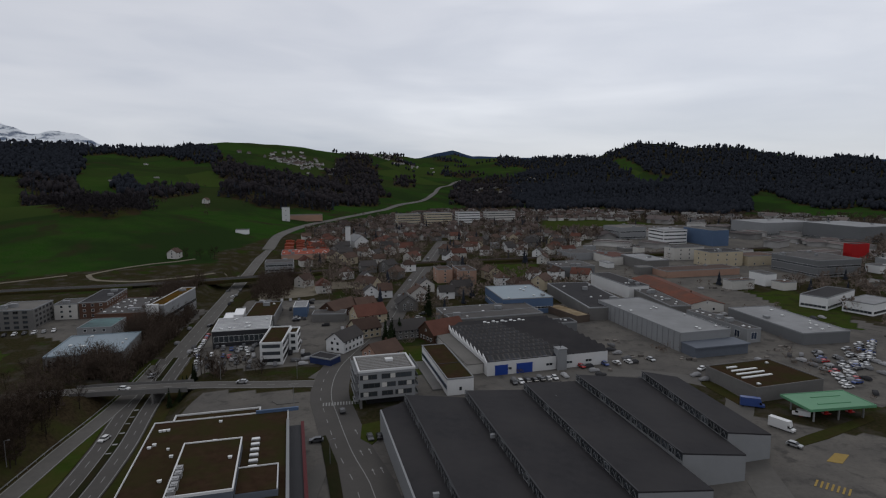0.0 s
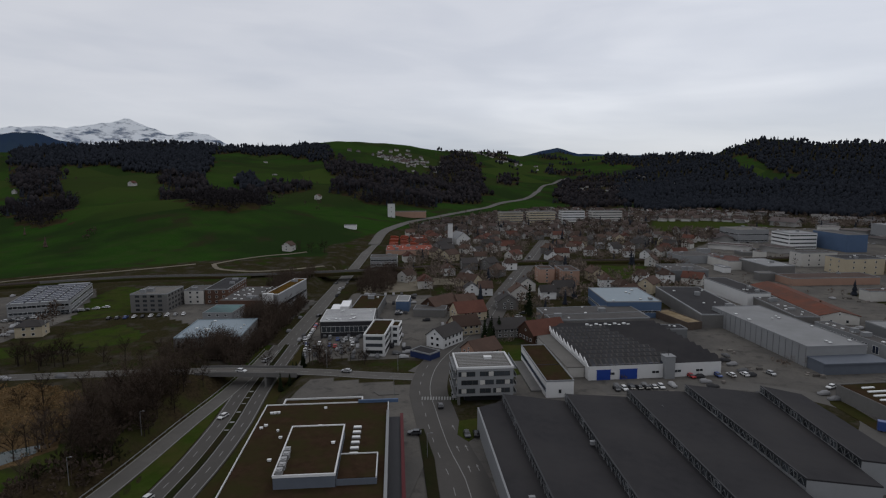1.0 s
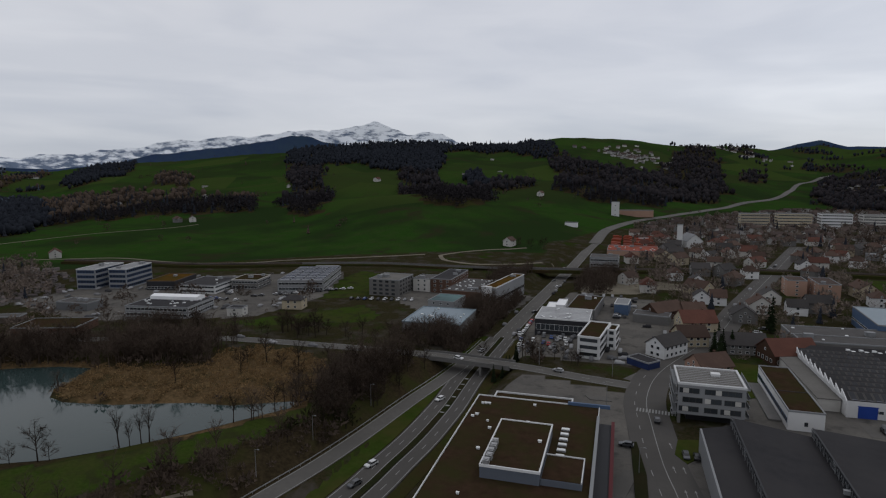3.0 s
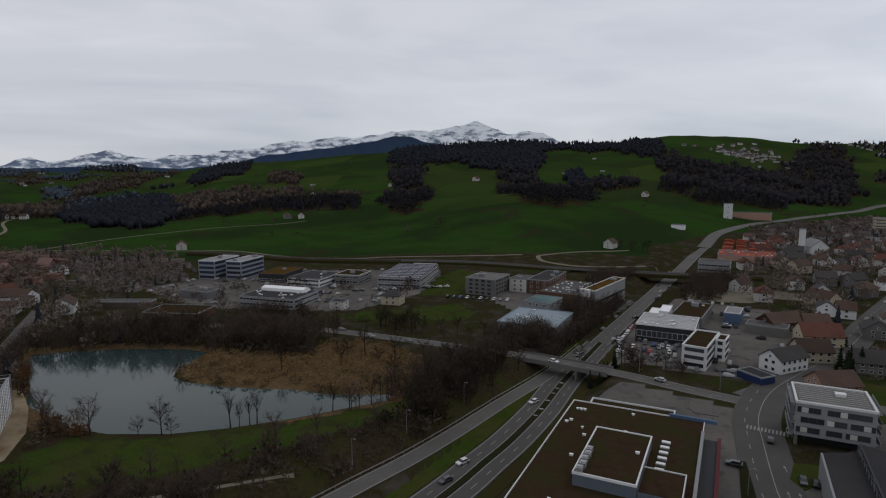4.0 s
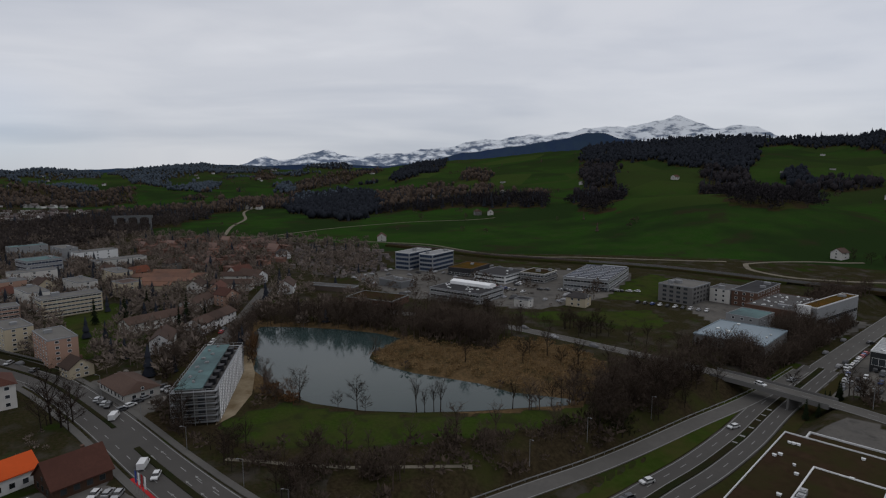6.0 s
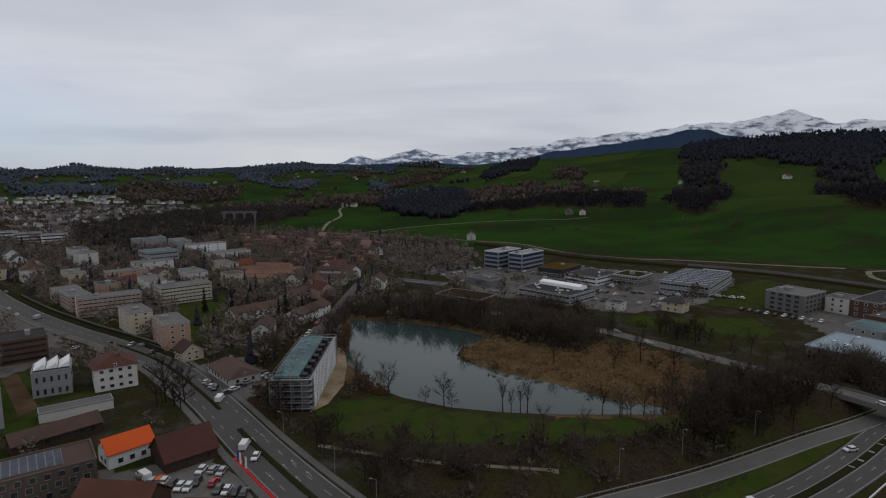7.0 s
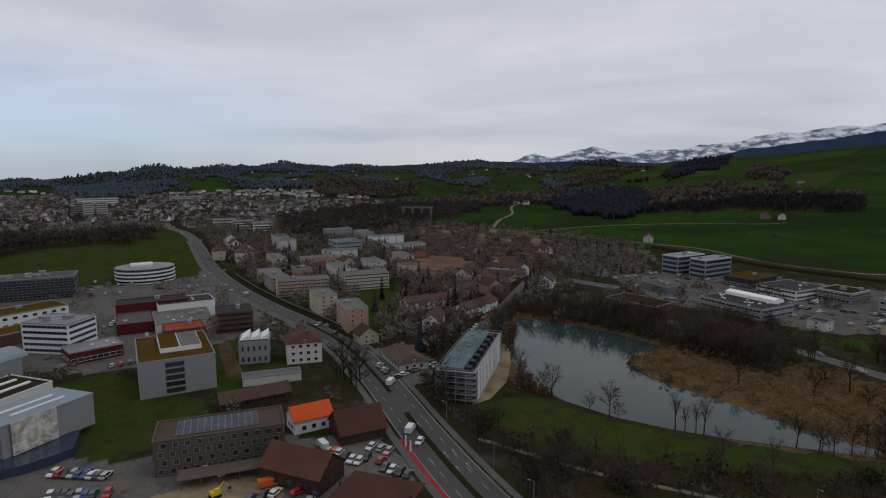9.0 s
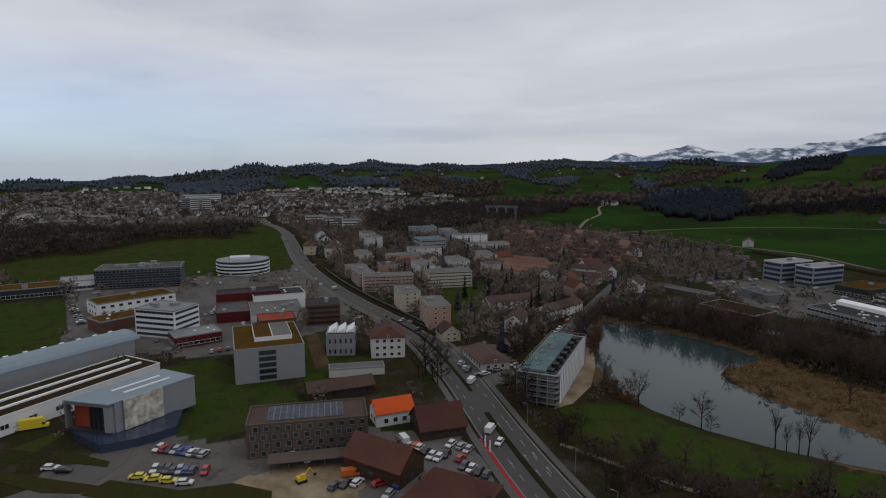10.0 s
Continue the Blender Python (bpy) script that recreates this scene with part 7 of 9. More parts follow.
for i in range(11):
    for j in range(4):
        if stock.random() < 0.85:
            a = stock.uniform(2.4, 5.0)
            part("crate", Geo().box(-4.6, 4.6, -2.6, 2.6, -1, a).box(-4.2, 2.0, -2.2, 2.2, a, a + stock.uniform(0.3, 1.0)), M["rust_new"], gs, m=Matrix.Translation((-18 + j * 11.5 + stock.uniform(-0.8, 0.8), -40 + i * 8, 0)))
house("white parish church nave with steep roof", -100, 643, 24, 16, 7.5, 120, "white", "metalgrey", 6.5, storeys=1, name="church", category="church", chimney=False, pitch=5.0)
flat_building("slim white church tower", -109, 633, 5, 7, 23.4, 14, "white", "metalgrey", boxes=0, name="church_tower", category="church")
flat_building("white farm silo tower", -262, 945, 12, 10, 21.9, 14, "white", "felt", 3, "grid", boxes=0, name="silo_tower", category="tower")
flat_building("long salmon farm building", -239, 986, 53, 20, 9.5, 14, "salmon", "tile_brown", boxes=0, name="farm_building", category="farm")
flat_building("white farm buildings in the town", -246, 695, 15, 9, 4.5, 14, "white", "felt_pale", boxes=0, name="farm_building", category="farm")
flat_building("grey commercial building in the town", -142, 485, 23, 20, 7.6, 14, "palegrey", "felt_pale", 2, "strip", boxes=1, name="shop", category="shop")
house("white house with grey gabled roof", -48, 261, 16, 9.5, 5.6, 65, "white", "tile_grey")
house("cream gabled house in the town", -42, 282, 13, 11, 5.0, 32, "cream", "tile_brown")
house("large farmhouse with red-brown roof", -44, 311, 17, 13, 5.0, 30, "cream", "tile_red")
house("brown gabled house in the town", -29, 246, 14, 11, 3.6, 45, "salmon", "tile_brown")
house("grey-roofed old house in the town", -21, 281, 19, 11, 4.6, 20, "concrete", "tile_grey")
house("big barn with dark red roof", -3, 277, 19, 14, 4.6, 34, "timber", "tile_red", storeys=1, name="barn", category="barn", chimney=False)
house("dark timber barn in the town", -63, 328, 20, 11, 4.6, 58, "timber", "tile_brown", storeys=1, name="barn", category="barn", chimney=False)
house("low brown house in the town", -50, 338, 12, 10, 4.3, 30, "offwhite", "tile_brown")
house("white house beside the street", -42, 377, 9, 10, 5.2, 14, "white", "tile_brown")
house("white gabled house in the town", -51, 376, 9, 9, 4.9, 104, "white", "tile_grey")
house("dark-roofed house along the street", -25, 340, 11, 12, 4.7, 104, "concrete", "tile_grey")
house("house with dark roof along the street", -19, 366, 11, 12, 5.4, 104, "offwhite", "tile_brown")
house("house with grey roof along the street", -16, 396, 11, 11, 5.1, 104, "offwhite", "tile_grey")
flat_building("ochre block of flats", -326, -38, 20, 11, 10.6, 20, "cream", "gravelroof", 5, "grid", boxes=1, name="apartment_block", category="apartments", group="estate flats")
flat_building("brown block of flats with flat roof", -293, -20, 23, 11, 11.6, 17, "salmon", "gravelroof", 5, "grid", boxes=1, name="apartment_block", category="apartments", group="estate flats")
flat_building("salmon block of flats with balconies", -372, -56, 32, 11, 10.2, 104, "salmon", "gravelroof", 5, "strip", boxes=1, name="apartment_block", category="apartments", group="estate flats")
flat_building("salmon block of flats with balconies", -392, -76, 24, 11, 9.0, 24, "salmon", "gravelroof", 4, "strip", boxes=1, name="apartment_block", category="apartments", group="estate flats")
flat_building("pale salmon block of flats", -419, -64, 14, 10, 9.0, 24, "salmon", "tile_brown", 4, "grid", boxes=1, name="apartment_block", category="apartments", group="estate flats")
flat_building("low cream block of flats", -418, -86, 14, 14, 7.4, 24, "cream", "gravelroof", 3, "grid", boxes=0, name="apartment_block", category="apartments", group="estate flats")
flat_building("off-white block of flats", -420, -38, 26, 11, 10.0, 20, "offwhite", "gravelroof", 5, "grid", boxes=1, name="apartment_block", category="apartments", group="estate flats")
flat_building("cream block of flats with balconies", -388, -18, 30, 12, 10.6, 108, "cream", "gravelroof", 5, "strip", boxes=1, name="apartment_block", category="apartments", group="estate flats")
flat_building("off-white stepped block of flats", -446, -14, 24, 12, 9.4, 22, "offwhite", "gravelroof", 4, "grid", boxes=1, name="apartment_block", category="apartments", group="estate flats")
flat_building("cream terraced flats in the town", -424, 12, 14, 12, 9.4, 24, "cream", "tile_brown", 4, "grid", boxes=0, name="apartment_block", category="apartments", group="estate flats")
flat_building("pale blue-grey school complex", -535, -42, 22, 24, 13.7, 24, "palegrey", "copper", 4, "strip", boxes=2, name="school", category="school", glass="blueglass")
for x, y, w, d in ((-428, 25, 30, 9), (-440, 38, 34, 9), (-452, 50, 30, 9), (-462, 30, 30, 9), (-474, 44, 28, 9)):
    house("low terrace with terracotta roof among trees", x, y, w, d, 5.2, 62, "cream", "terracotta", 1.7, group="terraces", pitch=6.0, chimney=False)
for x, y, w, a in ((-408, 74, 26, 62), (-436, 84, 24, 62), (-424, 94, 22, 152)):
    house("white courtyard terrace in the town", x, y, w, 9, 5.0, a, "offwhite", "tile_brown", 2.2, group="terraces", pitch=6.0, chimney=False)
house("white villa with hipped roof", -477, -87, 10, 9, 6.5, 24, "white", "tile_grey", hip=0.8)
house("white villa with brown roof", -493, -68, 10, 10, 6.7, 24, "offwhite", "tile_brown", hip=0.8)
house("cream villa in trees", -498, -122, 12, 14, 8.7, 24, "offwhite", "tile_brown", hip=0.8)
house("cream villa by the avenue", -508, -145, 12, 11, 8.0, 24, "cream", "tile_brown", hip=0.8)
for i in range(3):
    house("white stepped row house beside the lakeside street", -307.5 - 8.6 * i, 39.0 + 7.0 * i, 11.0, 9.5, 5.4 - 0.3 * i, 140.5, "white", "tile_brown", 2.4, group="row houses", chimney=False, pitch=2.7)
house("white gabled row house", -288, 21, 18, 8.5, 5.8, 166, "white", "tile_brown", 2.8, group="row houses", pitch=3.0)
house("pale row house behind trees", -332, 21, 32, 10, 4.8, 115, "offwhite", "tile_brown", 2.4, group="row houses")
house("white stepped row house", -366, 46, 22, 9, 4.4, 140, "white", "tile_brown", 2.2, group="row houses")
house("brick-red apartment house in the town", -363, 62, 12, 9, 7.0, 24, "salmon", "tile_red", storeys=3)
house("small cream cottage in the town", -267, -12, 9, 9, 4.3, 24, "cream", "tile_brown")
# cream and brown flats, terraces and a pale school round the avenue's upper end
for label, x, y, w, d, h, yaw, wl, rf, st in (
        ("cream block of flats with flat roof", -474, -92, 24, 11, 9.0, 22, "cream", "gravelroof", 3), ("salmon block of flats beside trees", -464, -58, 26, 11, 9.5, 108, "salmon", "gravelroof", 4),
        ("off-white block of flats in the estate", -500, -44, 28, 12, 10.0, 108, "offwhite", "gravelroof", 4), ("cream block of flats in the estate", -478, 8, 26, 11, 9.0, 20, "cream", "gravelroof", 3),
        ("pale blue-white block of flats", -660, -60, 30, 13, 11.0, 110, "palegrey", "copper", 4), ("pale blue-white block of flats", -632, -30, 30, 13, 11.0, 20, "palegrey", "gravelroof", 4),
        ("white flats with balconies", -600, -6, 34, 12, 10.0, 112, "white", "gravelroof", 4), ("white low hall beside flats", -566, 12, 40, 12, 6.0, 112, "offwhite", "gravelroof", 2),
        ("off-white flats behind bare trees", -590, -110, 22, 12, 11.0, 24, "offwhite", "felt_pale", 4), ("cream tall block of flats", -545, -96, 16, 14, 13.0, 24, "offwhite", "gravelroof", 5)):
    flat_building(label, x, y, w, d, h, yaw, wl, rf, st, "grid", boxes=1, name="apartment_block", category="apartments", group="upper flats")
for label, x, y, w, d, h, yaw, wl, rf in (
        ("white house behind the flats", -508, 4, 16, 10, 5.0, 30, "offwhite", "tile_brown"), ("red-brown house behind the flats", -492, 22, 14, 10, 5.0, 120, "salmon", "rust_old"),
        ("white villa in the estate", -596, -160, 12, 10, 6.5, 24, "white", "tile_grey"),
        ("white villa in the estate", -560, -146, 12, 10, 6.5, 24, "white", "tile_grey"), ("cream villa in the estate", -530, -128, 12, 11, 7.0, 24, "cream", "tile_brown"), ("white house in the estate", -430, 92, 20, 10, 5.5, 30, "white", "tile_brown"),
        ("white house in the estate", -452, 88, 16, 10, 5.5, 120, "offwhite", "tile_red"), ("brown house by the lakeside street", -392, 62, 14, 10, 5.5, 157, "salmon", "tile_red"), ("white house by the lakeside street", -384, 104, 18, 10, 5.0, 157, "white", "tile_brown")):
    house(label, x, y, w, d, h, yaw, wl, rf, group="upper houses", pitch=4.5)


for label, x, y, w, d, h, yaw, wl, st in (
        ("long white hospital block in the far town", -1229, -583, 70, 18, 16, 116, "white", 4), ("white tower block in the far town", -964, -472, 14, 14, 24, 116, "offwhite", 7),
        ("white tower block in the far town", -967, -453, 14, 14, 24, 116, "offwhite", 7), ("grey slab of flats in the far town", -975, -492, 14, 14, 22, 116, "palegrey", 6),
        ("pale flats at the edge of the wood", -768, -189, 26, 12, 10, 105, "offwhite", 3), ("pale flats at the edge of the wood", -744, -159, 24, 12, 10, 105, "white", 3),
        ("pale flats at the edge of the wood", -780, -215, 28, 12, 11, 105, "offwhite", 3), ("long salmon block above the wood", -721, -536, 46, 12, 7, 128, "salmon", 2),
        ("long cream block above the wood", -799, -527, 40, 12, 8, 122, "cream", 2), ("pale school in the far town", -1370, -458, 60, 16, 12, 112, "offwhite", 3)):
    flat_building(label, x, y, w, d, h, yaw, wl, "gravelroof", st, "strip", boxes=0, name="apartment_block", category="apartments", group="far blocks", frame_mat="steelblue")


def clear_of(x, y, rad, gap=2.0):
    return all((x - a) ** 2 + (y - b) ** 2 > (rad + c * 0.8 + gap) ** 2 for a, b, c in TAKEN)


ROADS = [(HIGHWAY, 22), (SLIP, 9), (cross, 9), (zroad, 15), (rail_pts, 11), ([(-12, 96), (-38, 184), (-44, 204), (-46, 232), (-41, 266), (-33, 309), (-30, 368), (-24, 452), (-17, 545), (-6, 700)], 11),
         ([(-222, 20), (-270, 38), (-313, 58), (-400, 95)], 8), ([(-205, -150), (-256, -176), (-347, -240), (-384, -264)], 8), ([(-240, -100), (-324, -150), (-420, -170)], 8)]


def off_road(x, y, extra=0.0):
    return all(float(seg_dist(x, y, pts)) > gap + extra for pts, gap in ROADS)


def spots(az0, az1, r0, r1, step, seed, paved_ok=False, keep=1.0, rad=7.0, claim=True):
    """Free places in a stretch of bearings and distances."""
    rs = random.Random(seed)
    out = []
    r = r0
    while r < r1:
        n = max(1, int(math.radians(az1 - az0) * r / step))
        for i in range(n):
            a = math.radians(az0 + (az1 - az0) * (i + rs.uniform(0.1, 0.9)) / n)
            q = r + rs.uniform(-0.35, 0.35) * step
            x, y = -math.sin(a) * q, math.cos(a) * q
            if rs.random() > keep or not clear_of(x, y, rad) or not off_road(x, y):
                continue
            m, w, p = (float(v) for v in cover(np.array(x), np.array(y)))
            if m > 0.5 or w > 0.5 or (p > 0.5 and not paved_ok) or inside(np.array(x), np.array(y), POND):
                continue
            out.append((x, y))
            if claim:
                TAKEN.append((x, y, rad))
        r += step
    return out


# village houses, copied from a few patterns
patterns = []
for i, (wl, rf, w, d, h, hip) in enumerate((("offwhite", "tile_brown", 11, 9, 5.5, 0), ("white", "tile_grey", 10, 9, 5, 0), ("offwhite", "tile_red", 12, 10, 5.5, 0.7), ("concrete", "tile_brown", 12, 10, 6, 0.8),
                                            ("offwhite", "tile_red", 14, 10, 5, 0), ("concrete", "tile_grey", 13, 10, 6, 0), ("white", "tile_brown", 10, 9, 6, 0.8), ("cream", "tile_brown", 15, 10, 6.5, 0))):
    x, y = ((-62, 520), (-70, 560), (-45, 600), (-60, 640), (10, 560), (-50, 480), (20, 600), (-90, 520))[i]
    words = {"offwhite": "off-white rendered", "white": "white rendered", "cream": "cream rendered", "salmon": "salmon rendered", "concrete": "grey rendered"}[wl]
    roofs = {"tile_brown": "brown tiled roof", "tile_grey": "grey tiled roof", "tile_red": "red-brown tiled roof"}[rf]
    patterns.append(house(f"{words} village house with {roofs}", x, y, w, d, h, 14 + 45 * (i % 2), wl, rf, hip=hip, group="village houses", storeys=2, pitch=6.0))
rs = random.Random(3)
for x, y in spots(-16, 14.5, 330, 720, 24, 8, keep=0.8):
    p = patterns[rs.randrange(8)]
    copy_thing(p, pose(x, y, at(x, y), 0, 0, rs.choice((14, 104, 60, 150, 20, 110)) + rs.uniform(-8, 8)))
for x, y in spots(74, 106, 390, 560, 26, 12, keep=0.16):
    p = patterns[rs.randrange(8)]
    copy_thing(p, pose(x, y, at(x, y), 0, 0, rs.choice((24, 114, 155)) + rs.uniform(-8, 8)))
for x, y in ((-799, 533), (-780, 545), (-252, 531), (-606, 274), (-1186, 254), (-1170, 270), (-787, 999), (-408, 987), (-960, 700)):
    copy_thing(patterns[rs.choice((0, 3, 4))], pose(x, y, at(x, y), 0, 0, rs.uniform(0, 180)))


def spots_far(az0, az1, r0, r1):
    """Houses spread over the far slopes, thinning upwards."""
    r = np.random.RandomState(77)
    a, d = np.radians(r.uniform(az0, az1, 700)), r0 + (r1 - r0) * r.beta(1.0, 2.6, 700)
    x, y = -np.sin(a) * d, np.cos(a) * d
    ok = (woodland(x, y) == 0) & (swell(x, y, 300, 78) > -0.35)
    return list(zip(x[ok].tolist(), y[ok].tolist()))


# sheds and containers in the works yards
ry = random.Random(14)
for x, y in spots(-38, -4, 300, 660, 30, 15, True, 0.62, 8):
    w, d, h = ry.uniform(7, 20), ry.uniform(6, 13), ry.uniform(3.2, 6.5)
    wl, rf = ry.choice((("white", "felt_pale"), ("greywall", "felt"), ("offwhite", "tile_brown"), ("palegrey", "metalgrey"), ("brick", "tile_red"), ("concrete", "gravelroof"), ("white", "metalgrey")))
    words = {"white": "white", "greywall": "grey", "offwhite": "off-white", "palegrey": "pale grey", "brick": "brick", "concrete": "concrete"}[wl]
    flat_building(f"small {words} shed in the works yard", x, y, w, d, h, 14 + ry.choice((0, 90)), wl, rf, boxes=0, lights=ry.randrange(3), name="shed", category="shed", group="yard sheds")


# the far town, hamlets and allotment huts
def far_houses(name, label, places, size, seed, level=0.22, tall=1.0, mats=("far_walls", "far_roofs"), turns=()):
    """Many small gabled houses in one mesh."""
    rs = np.random.RandomState(seed)
    wall = np.array([(-1, -1, -1), (1, -1, -1), (1, 1, -1), (-1, 1, -1), (-1, -1, 1), (1, -1, 1), (1, 1, 1), (-1, 1, 1), (-1, 0, 1.9), (1, 0, 1.9)], float)
    wf = np.array([(0, 1, 5), (0, 5, 4), (1, 2, 6), (1, 6, 5), (2, 3, 7), (2, 7, 6), (3, 0, 4), (3, 4, 7), (5, 6, 9), (7, 4, 8)])
    roof = np.array([(-1.12, -1.18, 0.85), (1.12, -1.18, 0.85), (1.12, 0, 2.0), (-1.12, 0, 2.0), (-1.12, 1.18, 0.85), (1.12, 1.18, 0.85)], float)
    rf = np.array([(0, 1, 2), (0, 2, 3), (3, 2, 5), (3, 5, 4)])
    V, F, K, o = [], [], [], 0
    for x, y in places:
        w, d, h = size * rs.uniform(0.8, 1.9), size * rs.uniform(0.7, 1.0), size * tall * rs.uniform(0.22, 0.42)
        flat = rs.rand() < level
        a = math.radians(turns[rs.randint(len(turns))] + rs.uniform(-4, 4)) if turns else rs.uniform(0, 3.14)
        z = at(x, y)
        for vv, ff, k in ((wall, wf, 0), (roof, rf, 1)):
            q = vv.copy()
            if flat:
                q[:, 2] = np.minimum(q[:, 2], 1.0)
            q = q * (w / 2, d / 2, h)
            V.append(np.stack([x + q[:, 0] * np.cos(a) - q[:, 1] * np.sin(a), y + q[:, 0] * np.sin(a) + q[:, 1] * np.cos(a), z + q[:, 2] + h * 0.5], -1))
            F.append(ff + o)
            K += [k] * len(ff)
            o += len(vv)
    ob = new(name, fast_mesh(name, np.concatenate(V), np.concatenate(F), [M[k] for k in mats], K))
    return tagged(ob, label, "houses", kind="stuff")


ESTATE = [(-735, 30), (-705, 104), (-641, 175), (-522, 150), (-488, 107), (-470, 60), (-562, 61), (-630, 28)]
ALLOTMENT = [(-641, 175), (-535, 238), (-470, 225), (-416, 189), (-406, 150), (-468, 130), (-522, 150)]
far_houses("far_town", "far town of pale houses with brown roofs", spots(92, 134, 820, 1950, 18, 31, True, 0.58, 5, False) + spots(84, 92, 1200, 1400, 18, 32, True, 0.5, 5, False) + spots_far(92, 130, 1500, 2300), 9.5, 1, 0.35)
far_houses("far_village", "village houses packed below the hills", spots(-17, 13, 720, 1300, 19, 33, True, 0.7, 5, False), 9.0, 2, 0.25, 1.0, ("village_walls", "village_roofs"))
far_houses("far_estate", "red-brown housing estate at the meadow's edge", [p for p in spots(70, 100, 470, 900, 15, 35, True, 0.75, 4, False) if inside(*np.array(p), ESTATE)], 7.6, 3, 0.75, 1.45, ("estate_walls", "estate_roofs"), (30, 30, 120))
far_houses("allotment_huts", "garden huts of a large allotment site", [p for p in spots(62, 80, 410, 680, 6.5, 37, True, 0.75, 2, False) if inside(*np.array(p), ALLOTMENT)], 3.0, 4, 0.3, 1.0, ("hut_walls", "far_roofs"))
far_houses("far_works", "far works and houses beyond the railway", spots(-37, -14, 640, 1250, 38, 38, True, 0.5, 8, False), 20, 6, 0.9, 0.6, ("village_walls", "far_roofs"))
hill = random.Random(9)
far_houses("hill_hamlet", "white houses of a hillside hamlet", [(-math.sin(math.radians(a)) * r, math.cos(math.radians(a)) * r) for a, r in
           [(hill.gauss(14.4, 1.6), hill.gauss(1900, 70)) for _ in range(90)] + [(hill.gauss(5.5, 1.8), hill.gauss(2500, 60)) for _ in range(40)] + [(hill.gauss(-6, 2.2), hill.gauss(1950, 110)) for _ in range(60)]
           + [(hill.uniform(25, 62), hill.uniform(1200, 1900)) for _ in range(8)] + [(hill.uniform(66, 118), hill.uniform(2300, 3300)) for _ in range(60)]], 9, 5, 0.22, 1.0, ("village_walls", "village_roofs"))


# ---- trees ----
def twig_cloud(rs, height, spread, base, limbs, forks, twigs, thin, droop=0.0):
    """Limbs, branches and fine twigs of a leafless tree: arrays of points and triangles for wood and for twigs."""
    wood, fine = Geo(), Geo()
    lean = Vector((rs.uniform(-0.05, 0.05), rs.uniform(-0.05, 0.05), 1)) * height * 0.62
    wood.rod((0, 0, -0.5), lean, height * 0.020, height * 0.007, 5)
    for i in range(limbs):
        t = base + (1 - base) * (i + rs.random()) / limbs
        a = i * 2.4 + rs.uniform(-0.5, 0.5)
        p = lean * t
        reach = spread * (1.15 - 0.65 * t) * rs.uniform(0.75, 1.1)
        q = p + Vector((math.cos(a) * reach, math.sin(a) * reach, height * rs.uniform(0.16, 0.38) - droop * reach))
        wood.rod(p, q, height * 0.008, height * 0.003, 4)
        for j in range(forks):
            s = p.lerp(q, rs.uniform(0.3, 1.0))
            b = a + rs.uniform(-1.3, 1.3)
            e = s + Vector((math.cos(b) * spread * rs.uniform(0.2, 0.5), math.sin(b) * spread * rs.uniform(0.2, 0.5), height * rs.uniform(0.04, 0.22) - droop * spread * 0.3))
            n = Vector((rs.uniform(-1, 1), rs.uniform(-1, 1), rs.uniform(-1, 1))).normalized() * thin * 1.2
            fine.add([tuple(s - n), tuple(s + n), tuple(e)], [(0, 1, 2)])
            for _ in range(twigs):
                c = s.lerp(e, rs.uniform(0.2, 1.0))
                w = c + Vector((rs.gauss(0, 1), rs.gauss(0, 1), rs.gauss(0.45, 0.8))) * height * 0.075
                m = Vector((rs.uniform(-1, 1), rs.uniform(-1, 1), rs.uniform(-1, 1))).normalized() * thin
                fine.add([tuple(c - m), tuple(c + m), tuple(w)], [(0, 1, 2)])
    return wood, fine


def fir_geo(rs, height, spread, tiers, blades):
    wood, fine = Geo(), Geo()
    wood.rod((0, 0, -0.5), (0, 0, height * 0.96), height * 0.02, 0.03, 5)
    for i in range(tiers):
        t = 0.10 + 0.88 * i / tiers
        reach = spread * (1 - t) ** 0.85 + 0.15
        for j in range(blades):
            a = 6.2832 * (j + rs.random()) / blades
            r = reach * rs.uniform(0.7, 1.1)
            z = height * (t + rs.uniform(-0.02, 0.02))
            d = Vector((math.cos(a), math.sin(a), 0))
            s = Vector((-math.sin(a), math.cos(a), 0)) * r * 0.42
            tip = d * r + Vector((0, 0, z - r * 0.32))
            mid = d * r * 0.55 + Vector((0, 0, z - r * 0.08))
            fine.add([(0, 0, z + height * 0.05), tuple(mid - s), tuple(tip), tuple(mid + s)], [(0, 1, 2), (0, 2, 3)])
    return wood, fine


def tree(label, x, y, wood, fine, twig_mat, group, category="tree", name="tree"):
    root = thing(name, label, category, pose(x, y, at(x, y)), group)
    part("trunk", wood, M["bark"], root)
    part("crown", fine, M[twig_mat], root)
    return root


rs = random.Random(21)
BARE = [twig_cloud(rs, h, s, b, 9, 7, 7, 0.055) for h, s, b in ((13, 4.6, 0.3), (11, 4.2, 0.25), (15, 4.4, 0.4), (9, 3.8, 0.2))]
SLIM = [twig_cloud(rs, h, s, b, 8, 5, 6, 0.045) for h, s, b in ((13, 2.0, 0.45), (11, 1.8, 0.4))]
FIRS = [fir_geo(rs, h, s, 12, 8) for h, s in ((15, 3.4), (11, 2.8), (19, 3.6))]

